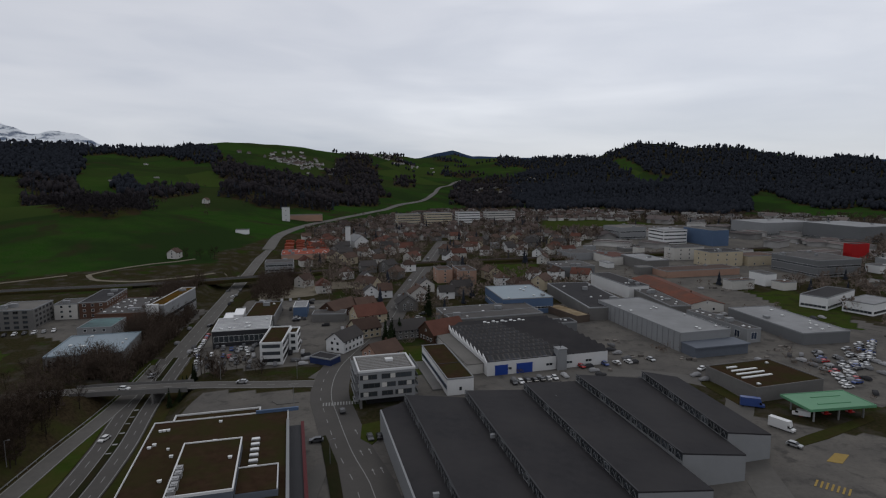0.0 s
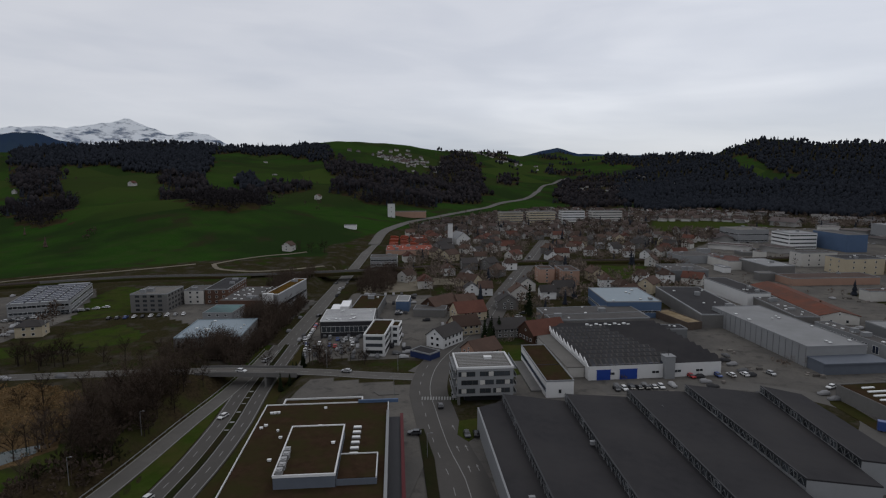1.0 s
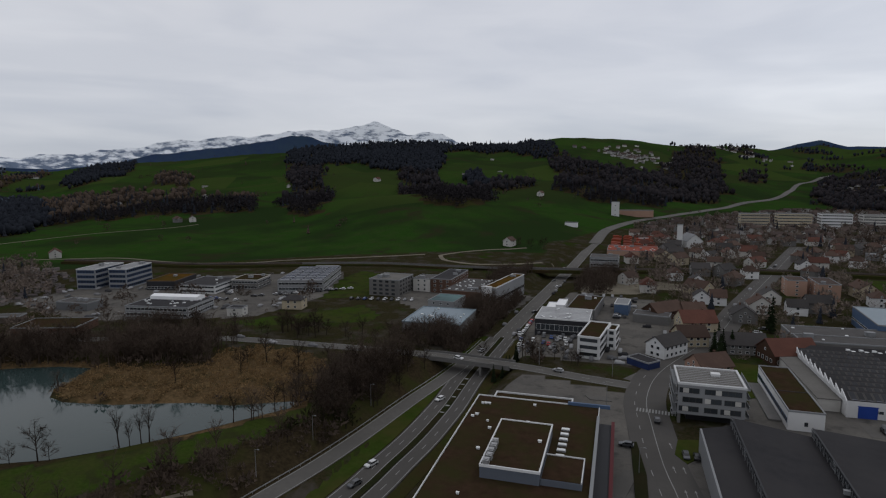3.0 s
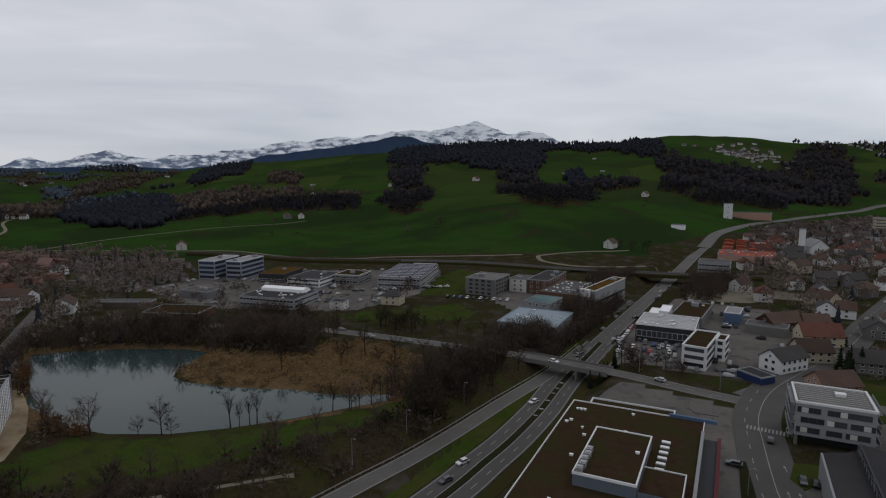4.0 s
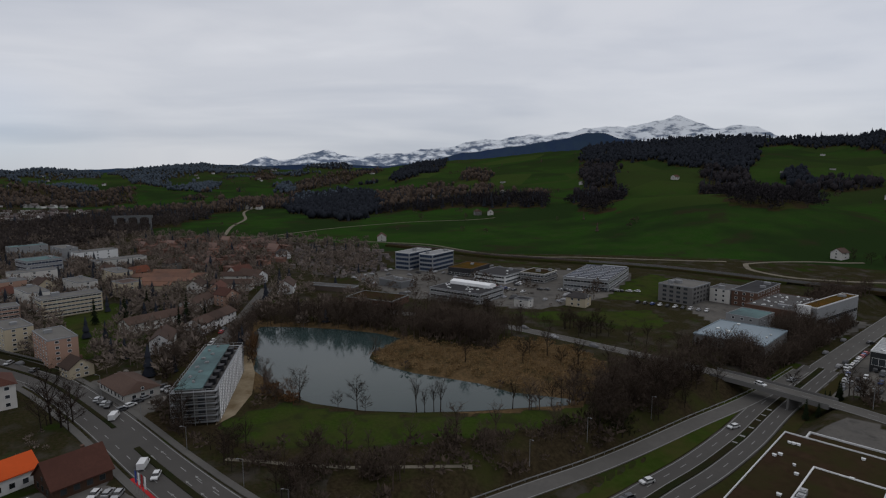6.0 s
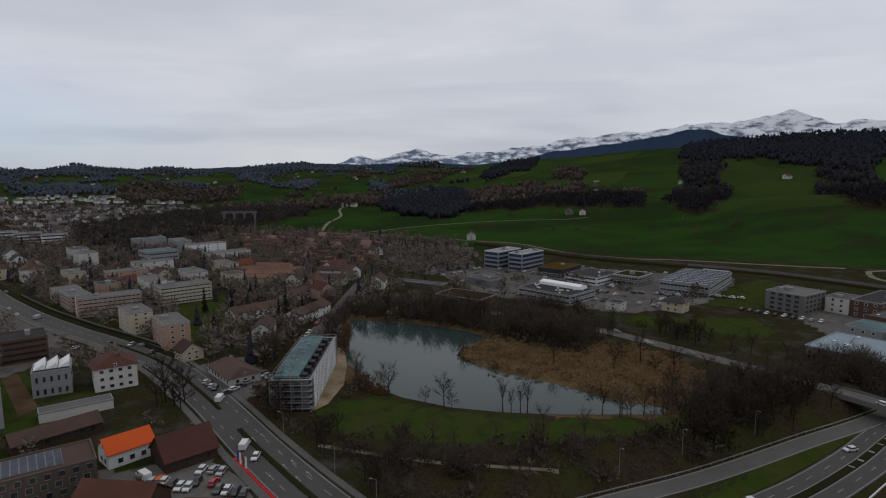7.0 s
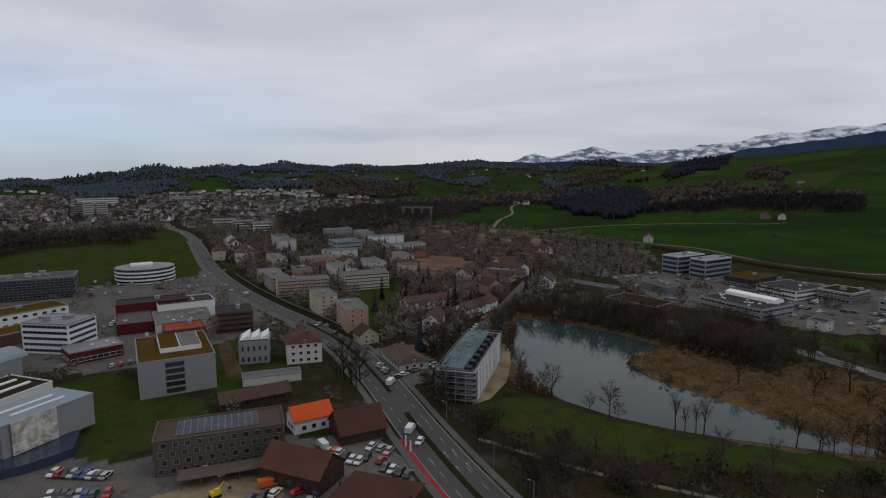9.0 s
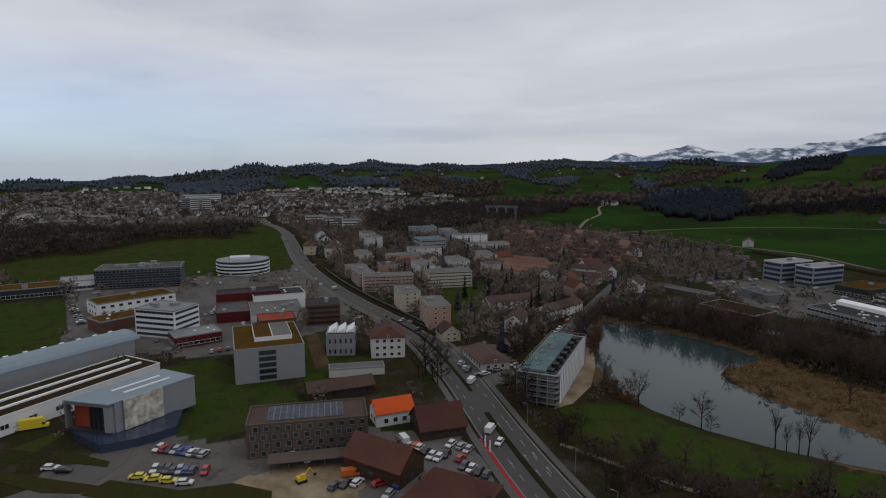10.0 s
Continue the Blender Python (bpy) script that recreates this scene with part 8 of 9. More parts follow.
bare = [tree("bare brown deciduous tree with fine twigs", x, y, *BARE[i], "twigs", "bare trees") for i, (x, y) in enumerate(((-196, 56), (-150, 175), (-216, -12), (-120, 226)))]
slim = [tree("slender bare tree on the pond bank", x, y, *SLIM[i], "twigs", "bank trees") for i, (x, y) in enumerate(((-169, 88), (-154, 117)))]
firs = [tree("dark green fir tree between houses", x, y, *FIRS[i], "needles", "fir trees") for i, (x, y) in enumerate(((-26, 253), (-24, 277), (-11, 322)))]


def plant(kinds, x, y, lo=0.75, hi=1.2):
    k = rs.choice(kinds)
    c = copy_thing(k, pose(x, y, at(x, y), 0, 0, rs.uniform(0, 360)))
    c.scale = (rs.uniform(lo, hi),) * 3


for x, y in ((-167, 90), (-166, 93), (-165, 95), (-140, 149)):
    plant(slim, x, y)
for x, y in ((-185, 66), (-180, 71), (-178, 73), (-149, 130), (-188, 148), (-219, 136), (-216, 152), (-173, 165), (-165, 174), (-201, 128)):
    plant(bare, x, y, 0.7, 0.95)
for x, y in ((-28, 266), (-25, 261), (-27, 271), (-30, 268), (-68, 448), (-13, 336), (8, 385), (-30, 282), (-62, 405), (-360, 30), (-345, 8), (-372, 20), (-352, -6), (-300, 22), (-330, 36), (-322, 44), (-308, 30), (-390, -30)):
    plant(firs, x, y, 0.55, 0.9)
# thickets: middle, half spans, turn, how many trees
for x, y, a, b, turn, n in ((-131, 150, 5, 36, 5, 34), (-140, 178, 12, 12, 0, 14), (-84, 227, 34, 3, 4, 12), (-215, -13, 9, 8, 0, 9), (-190, 17, 20, 6, 160, 22),
                            (-165, 24, 16, 5, 160, 18), (-140, 38, 10, 6, 150, 12), (-240, 18, 12, 4, 160, 6), (-205, 205, 34, 8, 15, 26), (-250, 175, 22, 14, 20, 26), (-282, 120, 16, 18, 0, 24), (-300, 95, 12, 12, 0, 10)):
    for _ in range(n):
        u, v = rs.gauss(0, 0.5), rs.gauss(0, 0.5)
        t = math.radians(turn)
        px_, py_ = x + u * a * math.cos(t) - v * b * math.sin(t), y + u * a * math.sin(t) + v * b * math.cos(t)
        if not inside(np.array(px_), np.array(py_), POND) and float(seg_dist(px_, py_, [(-184, 26), (-200, 36), (-240, 47)])) > 9 and off_road(px_, py_, -4) and clear_of(px_, py_, 1.5):
            plant(bare, px_, py_, 0.55, 1.0)


# joined woods
def arrays(geos):
    v = np.array(geos.v, float)
    f = np.array([q for q in geos.f if len(q) == 3] + [t for q in geos.f if len(q) == 4 for t in ((q[0], q[1], q[2]), (q[0], q[2], q[3]))])
    return v, f


def scatter(name, label, shapes, places, material, lo, hi, seed, squash=1.0):
    r = np.random.RandomState(seed)
    V, F, o = [], [], 0
    zs = height(np.array([p[0] for p in places]), np.array([p[1] for p in places]))
    for (x, y), z in zip(places, zs):
        v, f = shapes[r.randint(len(shapes))]
        a, s = r.uniform(0, 6.28), r.uniform(lo, hi)
        q = v * (s, s, s * squash * r.uniform(0.85, 1.15))
        V.append(np.stack([x + q[:, 0] * np.cos(a) - q[:, 1] * np.sin(a), y + q[:, 0] * np.sin(a) + q[:, 1] * np.cos(a), z + q[:, 2]], -1))
        F.append(f + o)
        o += len(v)
    if not V:
        return None
    return tagged(new(name, fast_mesh(name, np.concatenate(V), np.concatenate(F), [M[material]])), label, "trees", kind="stuff")


def low_crown(rng, height, spread, blades):
    """A far bare crown: a haze of upright blades on a short stem."""
    g = Geo()
    for _ in range(blades):
        q = Vector((rng.gauss(0, 1), rng.gauss(0, 1), rng.gauss(0.25, 0.9))).normalized() * rng.uniform(0.45, 1.0) ** 0.6
        p = Vector((q.x * spread, q.y * spread, height * (0.56 + 0.40 * q.z)))
        d = Vector((rng.gauss(0, 1), rng.gauss(0, 1), rng.gauss(0, 0.6))).normalized() * spread * rng.uniform(0.14, 0.26)
        up = (q + Vector((rng.gauss(0, 0.4), rng.gauss(0, 0.4), 0.5))).normalized() * spread * rng.uniform(0.25, 0.5)
        g.add([tuple(p - d - up * 0.5), tuple(p + d - up * 0.4), tuple(p + up)], [(0, 1, 2)])
    g.add([(-0.25, 0, -0.5), (0.25, 0, -0.5), (0, 0, height * 0.6)], [(0, 1, 2)])
    return arrays(g)


def low_fir(rng, height, spread):
    g = Geo()
    for k in range(3):
        z0, z1, r = height * (0.05 + 0.27 * k), height * (0.52 + 0.24 * k), spread * (1 - 0.28 * k)
        n = 6
        g.v += [(math.cos(6.283 * i / n + k) * r * rng.uniform(0.75, 1.15), math.sin(6.283 * i / n + k) * r * rng.uniform(0.75, 1.15), z0) for i in range(n)] + [(0, 0, z1)]
        o = 7 * k
        g.f += [(o + i, o + (i + 1) % n, o + 6) for i in range(n)]
        g.k += [0] * n
    return arrays(g)


rng = random.Random(4)
CROWNS = [low_crown(rng, rng.uniform(11, 15), rng.uniform(4.0, 5.4), 42) for _ in range(6)]
SPIRES = [low_fir(rng, rng.uniform(13, 20), rng.uniform(3.0, 4.2)) for _ in range(5)]
BUSHES = [low_crown(rng, rng.uniform(2.2, 4.0), rng.uniform(1.8, 2.8), 26) for _ in range(5)]
MIDS = [arrays(f) for _, f in (twig_cloud(rng, h, s, 0.15, 7, 5, 4, 0.075) for h, s in ((11, 4.4), (13, 4.6), (9, 3.6), (10, 4.0)))]


def joined(a, b):
    """Two gatherings of points and triangles as one."""
    return np.concatenate([a[0], b[0]]), np.concatenate([a[1], b[1] + len(a[0])])


TALLS = [joined(arrays(w), arrays(f)) for w, f in (twig_cloud(rng, h, s, b, 8, 6, 6, 0.05) for h, s, b in ((12, 4.0, 0.25), (14, 4.2, 0.35), (10, 3.6, 0.2), (11, 3.2, 0.3), (13, 3.0, 0.4)))]


def canopy(rng, height, spread):
    """A far tree top: a ragged, lobed crown down to its skirt."""
    n, rings = 7, ((0.30, 0.72), (0.62, 1.0), (0.86, 0.66))
    g = Geo()
    for k, (zz, rr) in enumerate(rings):
        g.v += [(math.cos(6.2832 * (i + 0.5 * k) / n) * spread * rr * rng.uniform(0.7, 1.25), math.sin(6.2832 * (i + 0.5 * k) / n) * spread * rr * rng.uniform(0.7, 1.25), height * zz * rng.uniform(0.88, 1.12)) for i in range(n)]
    g.v += [(rng.uniform(-0.6, 0.6), rng.uniform(-0.6, 0.6), height * rng.uniform(0.98, 1.1))] + [(0, 0, -0.5)]
    for k in range(2):
        for i in range(n):
            a, b, c, d = k * n + i, k * n + (i + 1) % n, (k + 1) * n + i, (k + 1) * n + (i + 1) % n
            g.f += [(a, b, c), (b, d, c)]
    g.f += [(2 * n + i, 2 * n + (i + 1) % n, 3 * n) for i in range(n)] + [((i + 1) % n, i, 3 * n + 1) for i in range(n)]
    g.k += [0] * len(g.f)
    return arrays(g)


CANOPIES = [canopy(rng, rng.uniform(10, 14), rng.uniform(3.8, 5.2)) for _ in range(8)]
THINS = [low_crown(rng, rng.uniform(10, 14), rng.uniform(4.0, 5.2), 20) for _ in range(6)]


def wood_spots(kind, step, az0, az1, r0, r1, seed):
    r = np.random.RandomState(seed)
    out = []
    q = r0
    while q < r1:
        st = step * (1 + max(0, q - 1400) / 1500)
        n = int(math.radians(az1 - az0) * q / st)
        a = np.radians(az0 + (az1 - az0) * (np.arange(n) + r.uniform(0, 1, n)) / n)
        d = q + r.uniform(-0.5, 0.5, n) * st
        x, y = -np.sin(a) * d, np.cos(a) * d
        ok = woodland(x, y) == kind
        out += list(zip(x[ok], y[ok]))
        q += st
    return out


dense = wood_spots(1, 8.5, -45, 136, 800, 3600, 41)
bearing = [math.degrees(math.atan2(-x, y)) for x, y in dense]
# trees far enough off to take the haze-tinted colour
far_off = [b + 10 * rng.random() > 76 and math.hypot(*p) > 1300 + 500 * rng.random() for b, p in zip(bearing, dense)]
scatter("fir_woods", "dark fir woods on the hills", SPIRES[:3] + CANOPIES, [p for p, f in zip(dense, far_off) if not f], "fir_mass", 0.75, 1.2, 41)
scatter("far_woods", "haze-tinted mixed woods on far hills", SPIRES[:1] + CANOPIES, [p for p, f in zip(dense, far_off) if f], "hazed_firs", 0.75, 1.15, 45)
brown = [p for p in wood_spots(2, 8.0, -45, 136, 560, 3600, 43) if swell(p[0], p[1], 105, 48) > -0.55]
near_wood = [(p, math.degrees(math.atan2(-p[0], p[1])) > 70) for p in brown if math.hypot(*p) < 1150]
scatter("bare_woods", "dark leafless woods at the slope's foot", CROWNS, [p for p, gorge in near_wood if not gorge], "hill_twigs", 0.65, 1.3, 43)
scatter("gorge_woods", "brown leafless woods round the viaduct", CROWNS, [p for p, gorge in near_wood if gorge], "gorge_twigs", 0.65, 1.2, 44)
upper = [(p, math.degrees(math.atan2(-p[0], p[1])) < 47) for p in brown if math.hypot(*p) >= 1150]
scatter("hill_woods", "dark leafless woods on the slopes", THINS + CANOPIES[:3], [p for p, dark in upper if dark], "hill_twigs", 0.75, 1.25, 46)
scatter("valley_woods", "brown leafless woods along the valley", THINS + CANOPIES[:2], [p for p, dark in upper if not dark], "twig_mass", 0.7, 1.15, 49)
# firs mixed into the leafless woods
mixed = [p for p in wood_spots(2, 19, -45, 136, 1000, 3000, 47)]
scatter("mixed_firs", "single firs in leafless woods", SPIRES, mixed, "fir_mass", 0.6, 1.0, 47)


SITE = [(-184, 26), (-190, 30), (-200, 36), (-216, 41.5), (-240, 47)]


def loose(n, seed, az0, az1, r0, r1, test, gap=1.0, free=False):
    r = np.random.RandomState(seed)
    a = np.radians(r.uniform(az0, az1, n))
    d = np.sqrt(r.uniform(r0 * r0, r1 * r1, n))
    x, y = -np.sin(a) * d, np.cos(a) * d
    ok = test(x, y) & ~inside(x, y, POND) & (seg_dist(x, y, SITE) > 6.5)
    for pts, g in ROADS:
        ok &= (seg_dist(x, y, pts) > g - 3) | (free and pts is HIGHWAY)
    return [(u, v) for u, v in zip(x[ok], y[ok]) if free or clear_of(u, v, gap, 0.5)]


def gardens(x, y):
    m, w, p = cover(x, y)
    return (m < 0.5) & (p < 0.5)


def reeds(x, y):
    return inside(x, y, MARSH)


def banks(x, y):
    m, w, p = cover(x, y)
    d = seg_dist(x, y, POND)
    near_bank = seg_dist(x, y, [(-198, 58), (-180, 76), (-168, 95), (-156, 119), (-149, 139)])
    return (m < 0.5) & (d < 42) & (d > 1) & (p < 0.5) & ~reeds(x, y) & (near_bank > 8)


def hedgerow(x, y):
    m, w, p = cover(x, y)
    return (m > 0.5) & (np.abs(swell(x, y, 240, 61)) < 0.055) & (swell(x, y, 500, 62) > -0.1)


scatter("garden_trees", "leafless garden trees among houses", MIDS[:1] + CROWNS, loose(3600, 51, -38, 14, 280, 1100, gardens) + loose(4600, 52, 66, 133, 230, 900, gardens), "twig_pale", 0.45, 0.9, 51)
scatter("garden_firs", "dark garden firs among houses", SPIRES, loose(260, 53, -38, 14, 300, 1100, gardens) + loose(420, 54, 66, 133, 230, 1000, gardens), "fir_mass", 0.4, 0.8, 53)
def park_edge(x, y):
    m, w, p = cover(x, y)
    r, az = polar(x, y)
    return (m < 0.5) & (r > 272 + 10 * swell(x, y, 60, 71)) & (r < 325 + 20 * swell(x, y, 70, 72)) & ((az > 55) | (swell(x, y, 17, 74) > 0.75))


def office_park(x, y):
    m, w, p = cover(x, y)
    return (w < 0.5) & (m < 0.5) & (swell(x, y, 38, 75) > 0.2)


scatter("office_bushes", "brown bushes and young trees between offices", BUSHES + CROWNS[:2], loose(1500, 76, 92, 128, 190, 470, office_park, 0.6), "twig_pale", 0.35, 0.75, 76)
scatter("park_trees", "leafless trees between pond and trade park", TALLS, loose(1500, 69, 44, 80, 262, 370, park_edge, 0.3), "twig_mass", 0.55, 1.05, 69)


scatter("trade_trees", "bare trees and bushes between the trade park's halls", BUSHES + CROWNS[:2], loose(2400, 92, 44, 80, 250, 430, lambda x, y: inside(x, y, PAVED["trade park"]) & (swell(x, y, 26, 93) > 0.45), 1.0), "twig_mass", 0.35, 0.7, 92)


def yards(x, y):
    m, w, p = cover(x, y)
    return (m < 0.5) & (swell(x, y, 45, 73) > 0.25)


scatter("yard_bushes", "brown bushes and saplings in the yards", BUSHES + MIDS[2:3], loose(1500, 70, -38, 12, 210, 640, yards), "twig_pale", 0.4, 0.9, 70)
scatter("town_trees", "leafless trees of the far town", CROWNS, loose(8000, 55, 84, 133, 850, 2100, gardens) + loose(1500, 56, -38, 14, 640, 1300, gardens), "twig_mass", 0.5, 0.9, 55)
scatter("bank_thicket", "leafless thicket round the pond", TALLS, loose(1500, 57, 40, 100, 190, 360, banks), "twig_mass", 0.4, 0.95, 57)
scatter("pond_grove", "tall bare trees between reeds and road", TALLS, loose(1600, 77, 40, 75, 190, 310, lambda x, y: inside(x, y, GROVE), 0.2), "twig_mass", 0.65, 1.15, 77)
LAKESIDE = [(-246, 2), (-300, -12), (-385, 15), (-410, 70), (-360, 66), (-300, 44), (-262, 30)]
scatter("lakeside_trees", "bare garden trees among row houses", MIDS + CROWNS[:2], loose(900, 79, 66, 105, 235, 430, lambda x, y: inside(x, y, LAKESIDE), 0.3), "twig_pale", 0.45, 0.9, 79)
FLATS = [(-262, -8), (-300, -40), (-352, -66), (-420, -100), (-520, -150), (-610, -150), (-640, -20), (-520, 40), (-440, 100), (-360, 90), (-330, 20), (-284, 6)]
scatter("flats_trees", "bare trees and shrubs between blocks of flats", MIDS[:2] + CROWNS, loose(2000, 83, 70, 112, 255, 660, lambda x, y: inside(x, y, FLATS) & gardens(x, y), 0.3), "twig_pale", 0.4, 0.85, 83)
scatter("flats_firs", "dark firs between blocks of flats", SPIRES, loose(260, 84, 70, 112, 255, 660, lambda x, y: inside(x, y, FLATS), 0.3), "fir_mass", 0.4, 0.7, 84)
scatter("estate_trees", "bare trees between the estate houses", CROWNS, loose(1500, 78, 68, 102, 450, 820, lambda x, y: inside(x, y, ESTATE), 0.2), "twig_pale", 0.35, 0.75, 78)
scatter("bank_bushes", "brown bushes round the pond", BUSHES, loose(1800, 58, 40, 100, 150, 360, banks), "twig_mass", 0.7, 1.4, 58)
scatter("hedgerows", "hedgerows and single trees on the meadows", CROWNS + SPIRES[:1], loose(9000, 59, 5, 125, 700, 2600, hedgerow), "twig_mass", 0.45, 0.9, 59)


def cutting_sides(x, y):
    d = np.minimum(seg_dist(x, y, HIGHWAY), seg_dist(x, y, SLIP) + 8)
    m, w, p = cover(x, y)
    return (d > 20) & (d < 44) & (m < 0.5) & (p < 0.5) & (x < np.where(y < 215, -118, -90)) & (y > 30) & ~reeds(x, y) & ((y > 135) | (swell(x, y, 14, 89) > 0.55))


scatter("roadside_thicket", "leafless thicket beside the cutting", TALLS, loose(9000, 63, 10, 80, 110, 460, cutting_sides, 0.3), "twig_mass", 0.5, 0.95, 63)
scatter("roadside_bushes", "brown bushes beside the cutting", BUSHES, loose(6000, 64, 10, 80, 110, 460, cutting_sides, 0.3), "twig_mass", 0.7, 1.5, 64)


SLIP_BANK = [(-143, 150), (-133, 131), (-137, 112), (-140, 92), (-144, 74), (-152, 56), (-142, 44), (-130, 62), (-124, 90), (-122, 118), (-124, 150), (-130, 172), (-142, 176)]
scatter("slip_bushes", "brown undergrowth between lawn and slip road", BUSHES, loose(1300, 85, 36, 76, 130, 250, lambda x, y: inside(x, y, SLIP_BANK), 0.2), "twig_mass", 0.35, 0.75, 85)
scatter("slip_thicket", "bare saplings between lawn and slip road", TALLS, loose(420, 86, 36, 76, 130, 250, lambda x, y: inside(x, y, SLIP_BANK) & ((y > 120) | (swell(x, y, 12, 91) > 0.3)), 0.2), "twig_mass", 0.35, 0.7, 86)
scatter("slip_shrubs", "dark evergreen shrubs beside the slip road", BUSHES, loose(260, 87, 36, 50, 160, 230, lambda x, y: inside(x, y, SLIP_BANK) & (y > 118) & (y < 150), 0.2), "hedge", 0.6, 1.2, 87)


def high_bank(x, y):
    """The strip between the cutting and the hall with the pale blue roof."""
    d = seg_dist(x, y, HIGHWAY)
    left = x < np.interp(y, [q[1] for q in HIGHWAY], [q[0] for q in HIGHWAY])
    c, k = math.cos(math.radians(15)), math.sin(math.radians(15))
    hall = (np.abs((x + 159) * c + (y - 252) * k) < 18) & (np.abs((y - 252) * c - (x + 159) * k) < 20)
    return (d > 9.5) & (d < 27) & left & ~hall & (y > 219) & (y < 350) & (seg_dist(x, y, cross) > 7)


scatter("bank_trees", "tall leafless trees on the bank above the cutting", TALLS, loose(5200, 81, 15, 42, 230, 400, high_bank, 0.3, True), "twig_mass", 0.6, 1.0, 81)
scatter("bank_undergrowth", "brown undergrowth on the bank above the cutting", BUSHES, loose(6500, 88, 15, 42, 230, 400, high_bank, 0.3, True), "twig_mass", 0.5, 1.1, 88)
for x, y in ((-104, 205), (-101, 207), (-103, 203), (-104, 220), (-107, 223), (-103, 224), (-101, 221)):
    plant(firs, x, y, 0.42, 0.55)
for x, y in ((-196, 158), (-190, 163), (-178, 160), (-158, 150)):
    plant(bare, x, y, 0.75, 1.0)
for x, y in ((-213, -15), (-218, -18), (-209, -13)):
    plant(bare, x, y, 1.2, 1.45)
for x, y in ((-240, 528), (-234, 536), (-228, 530), (-222, 538), (-246, 540), (-216, 533)):
    plant(bare, x, y, 0.7, 1.0)


def avenue_side(x, y):
    """The strip between the avenue's pond side and the lawn."""
    d = seg_dist(x, y, zroad)
    m, w, p = cover(x, y)
    side = y - (17.5 + (x + 137) * 0.33)
    return (d > 12) & (d < 40) & (m < 0.5) & (p < 0.5) & (side > 0) & (x > -215) & (x < -100) & (swell(x, y, 13, 90) > 0.25)


scatter("avenue_thicket", "leafless thicket along the avenue", TALLS, loose(1400, 65, 55, 96, 100, 240, avenue_side, 0.3), "twig_mass", 0.35, 0.75, 65)
scatter("avenue_bushes", "brown bushes along the avenue", BUSHES, loose(1600, 66, 55, 96, 100, 240, avenue_side, 0.3), "twig_mass", 0.6, 1.4, 66)


REED = [low_crown(rng, 1.8, 1.2, 16) for _ in range(4)]
scatter("reed_tufts", "dry golden-brown reed tufts", REED, loose(4200, 67, 40, 75, 190, 300, reeds, 0.2), "reeds", 0.6, 1.2, 67)


def pond_edge(x, y):
    d = seg_dist(x, y, POND + POND[:1])
    return (d < 4) & ((x < -205) | (y > 125))


scatter("bank_reeds", "dry reeds along the pond bank", REED, loose(2600, 68, 45, 100, 150, 330, pond_edge, 0.2), "reeds", 0.5, 1.1, 68)


def site_edge(x, y):
    return seg_dist(x, y, [(-280, 62), (-262, 56), (-240, 53), (-222, 51), (-206, 50), (-198, 54)]) < 4.0


scatter("russet_bushes", "russet bushes between building site and pond", BUSHES + TALLS[3:], loose(2200, 85, 65, 90, 180, 300, site_edge, 0.0), "twigs_red", 0.35, 0.85, 85)


# ---- vehicles ----
def car_meshes(kind):
    """Body with rounded shoulders, glass house and wheels of one kind of vehicle."""
    body, glass = Geo(), Geo()
    if kind == "car":
        prof = [(-2.1, 0.35), (2.1, 0.35), (2.15, 0.62), (2.05, 0.78), (1.05, 0.92), (-1.75, 0.98), (-2.1, 0.85)]
        body.side([(y, z) for y, z in prof], -0.86, 0.86)
        body.add([(-0.68, -1.35, 1.44), (0.68, -1.35, 1.44), (0.66, 0.25, 1.46), (-0.66, 0.25, 1.46), (-0.70, -1.5, 1.36), (0.70, -1.5, 1.36), (0.70, 0.42, 1.36), (-0.70, 0.42, 1.36)],
                 [(0, 1, 2, 3), (4, 5, 1, 0), (5, 6, 2, 1), (6, 7, 3, 2), (7, 4, 0, 3)])
        lo, hi = [(-0.82, -1.85), (0.82, -1.85), (0.82, 1.1), (-0.82, 1.1)], [(-0.69, -1.48), (0.69, -1.48), (0.69, 0.40), (-0.69, 0.40)]
        z0, z1, wy, r = 0.93, 1.37, 1.3, 0.32
    else:
        long = 2.6 if kind == "van" else 3.8
        top = 2.1 if kind == "van" else 3.3
        body.side([(-long, 0.4), (long, 0.4), (long, 1.0), (long - 0.9, 1.15), (long - 1.35, top), (-long, top)], -0.98, 0.98)
        lo, hi = [(-1.0, long - 1.7), (1.0, long - 1.7), (0.99, long - 0.80), (-0.99, long - 0.80)], [(-1.0, long - 1.7), (1.0, long - 1.7), (0.99, long - 1.18), (-0.99, long - 1.18)]
        z0, z1, wy, r = 1.2, min(top - 0.25, 2.0), long - 1.0, 0.36
    glass.add([(x, y, z0) for x, y in lo] + [(x, y, z1) for x, y in hi], [(0, 3, 2, 1), (4, 5, 6, 7), (0, 1, 5, 4), (1, 2, 6, 5), (2, 3, 7, 6), (3, 0, 4, 7)])
    wheel = Geo().rod((-0.11, 0, 0), (0.11, 0, 0), r, r, 10)
    return body, glass.mesh("window", M["carglass"]), wheel.mesh("wheel", M["rubber"]), wy, r


VEHICLES, BODIES = {k: car_meshes(k) for k in ("car", "van", "truck")}, {}
MADE = {}


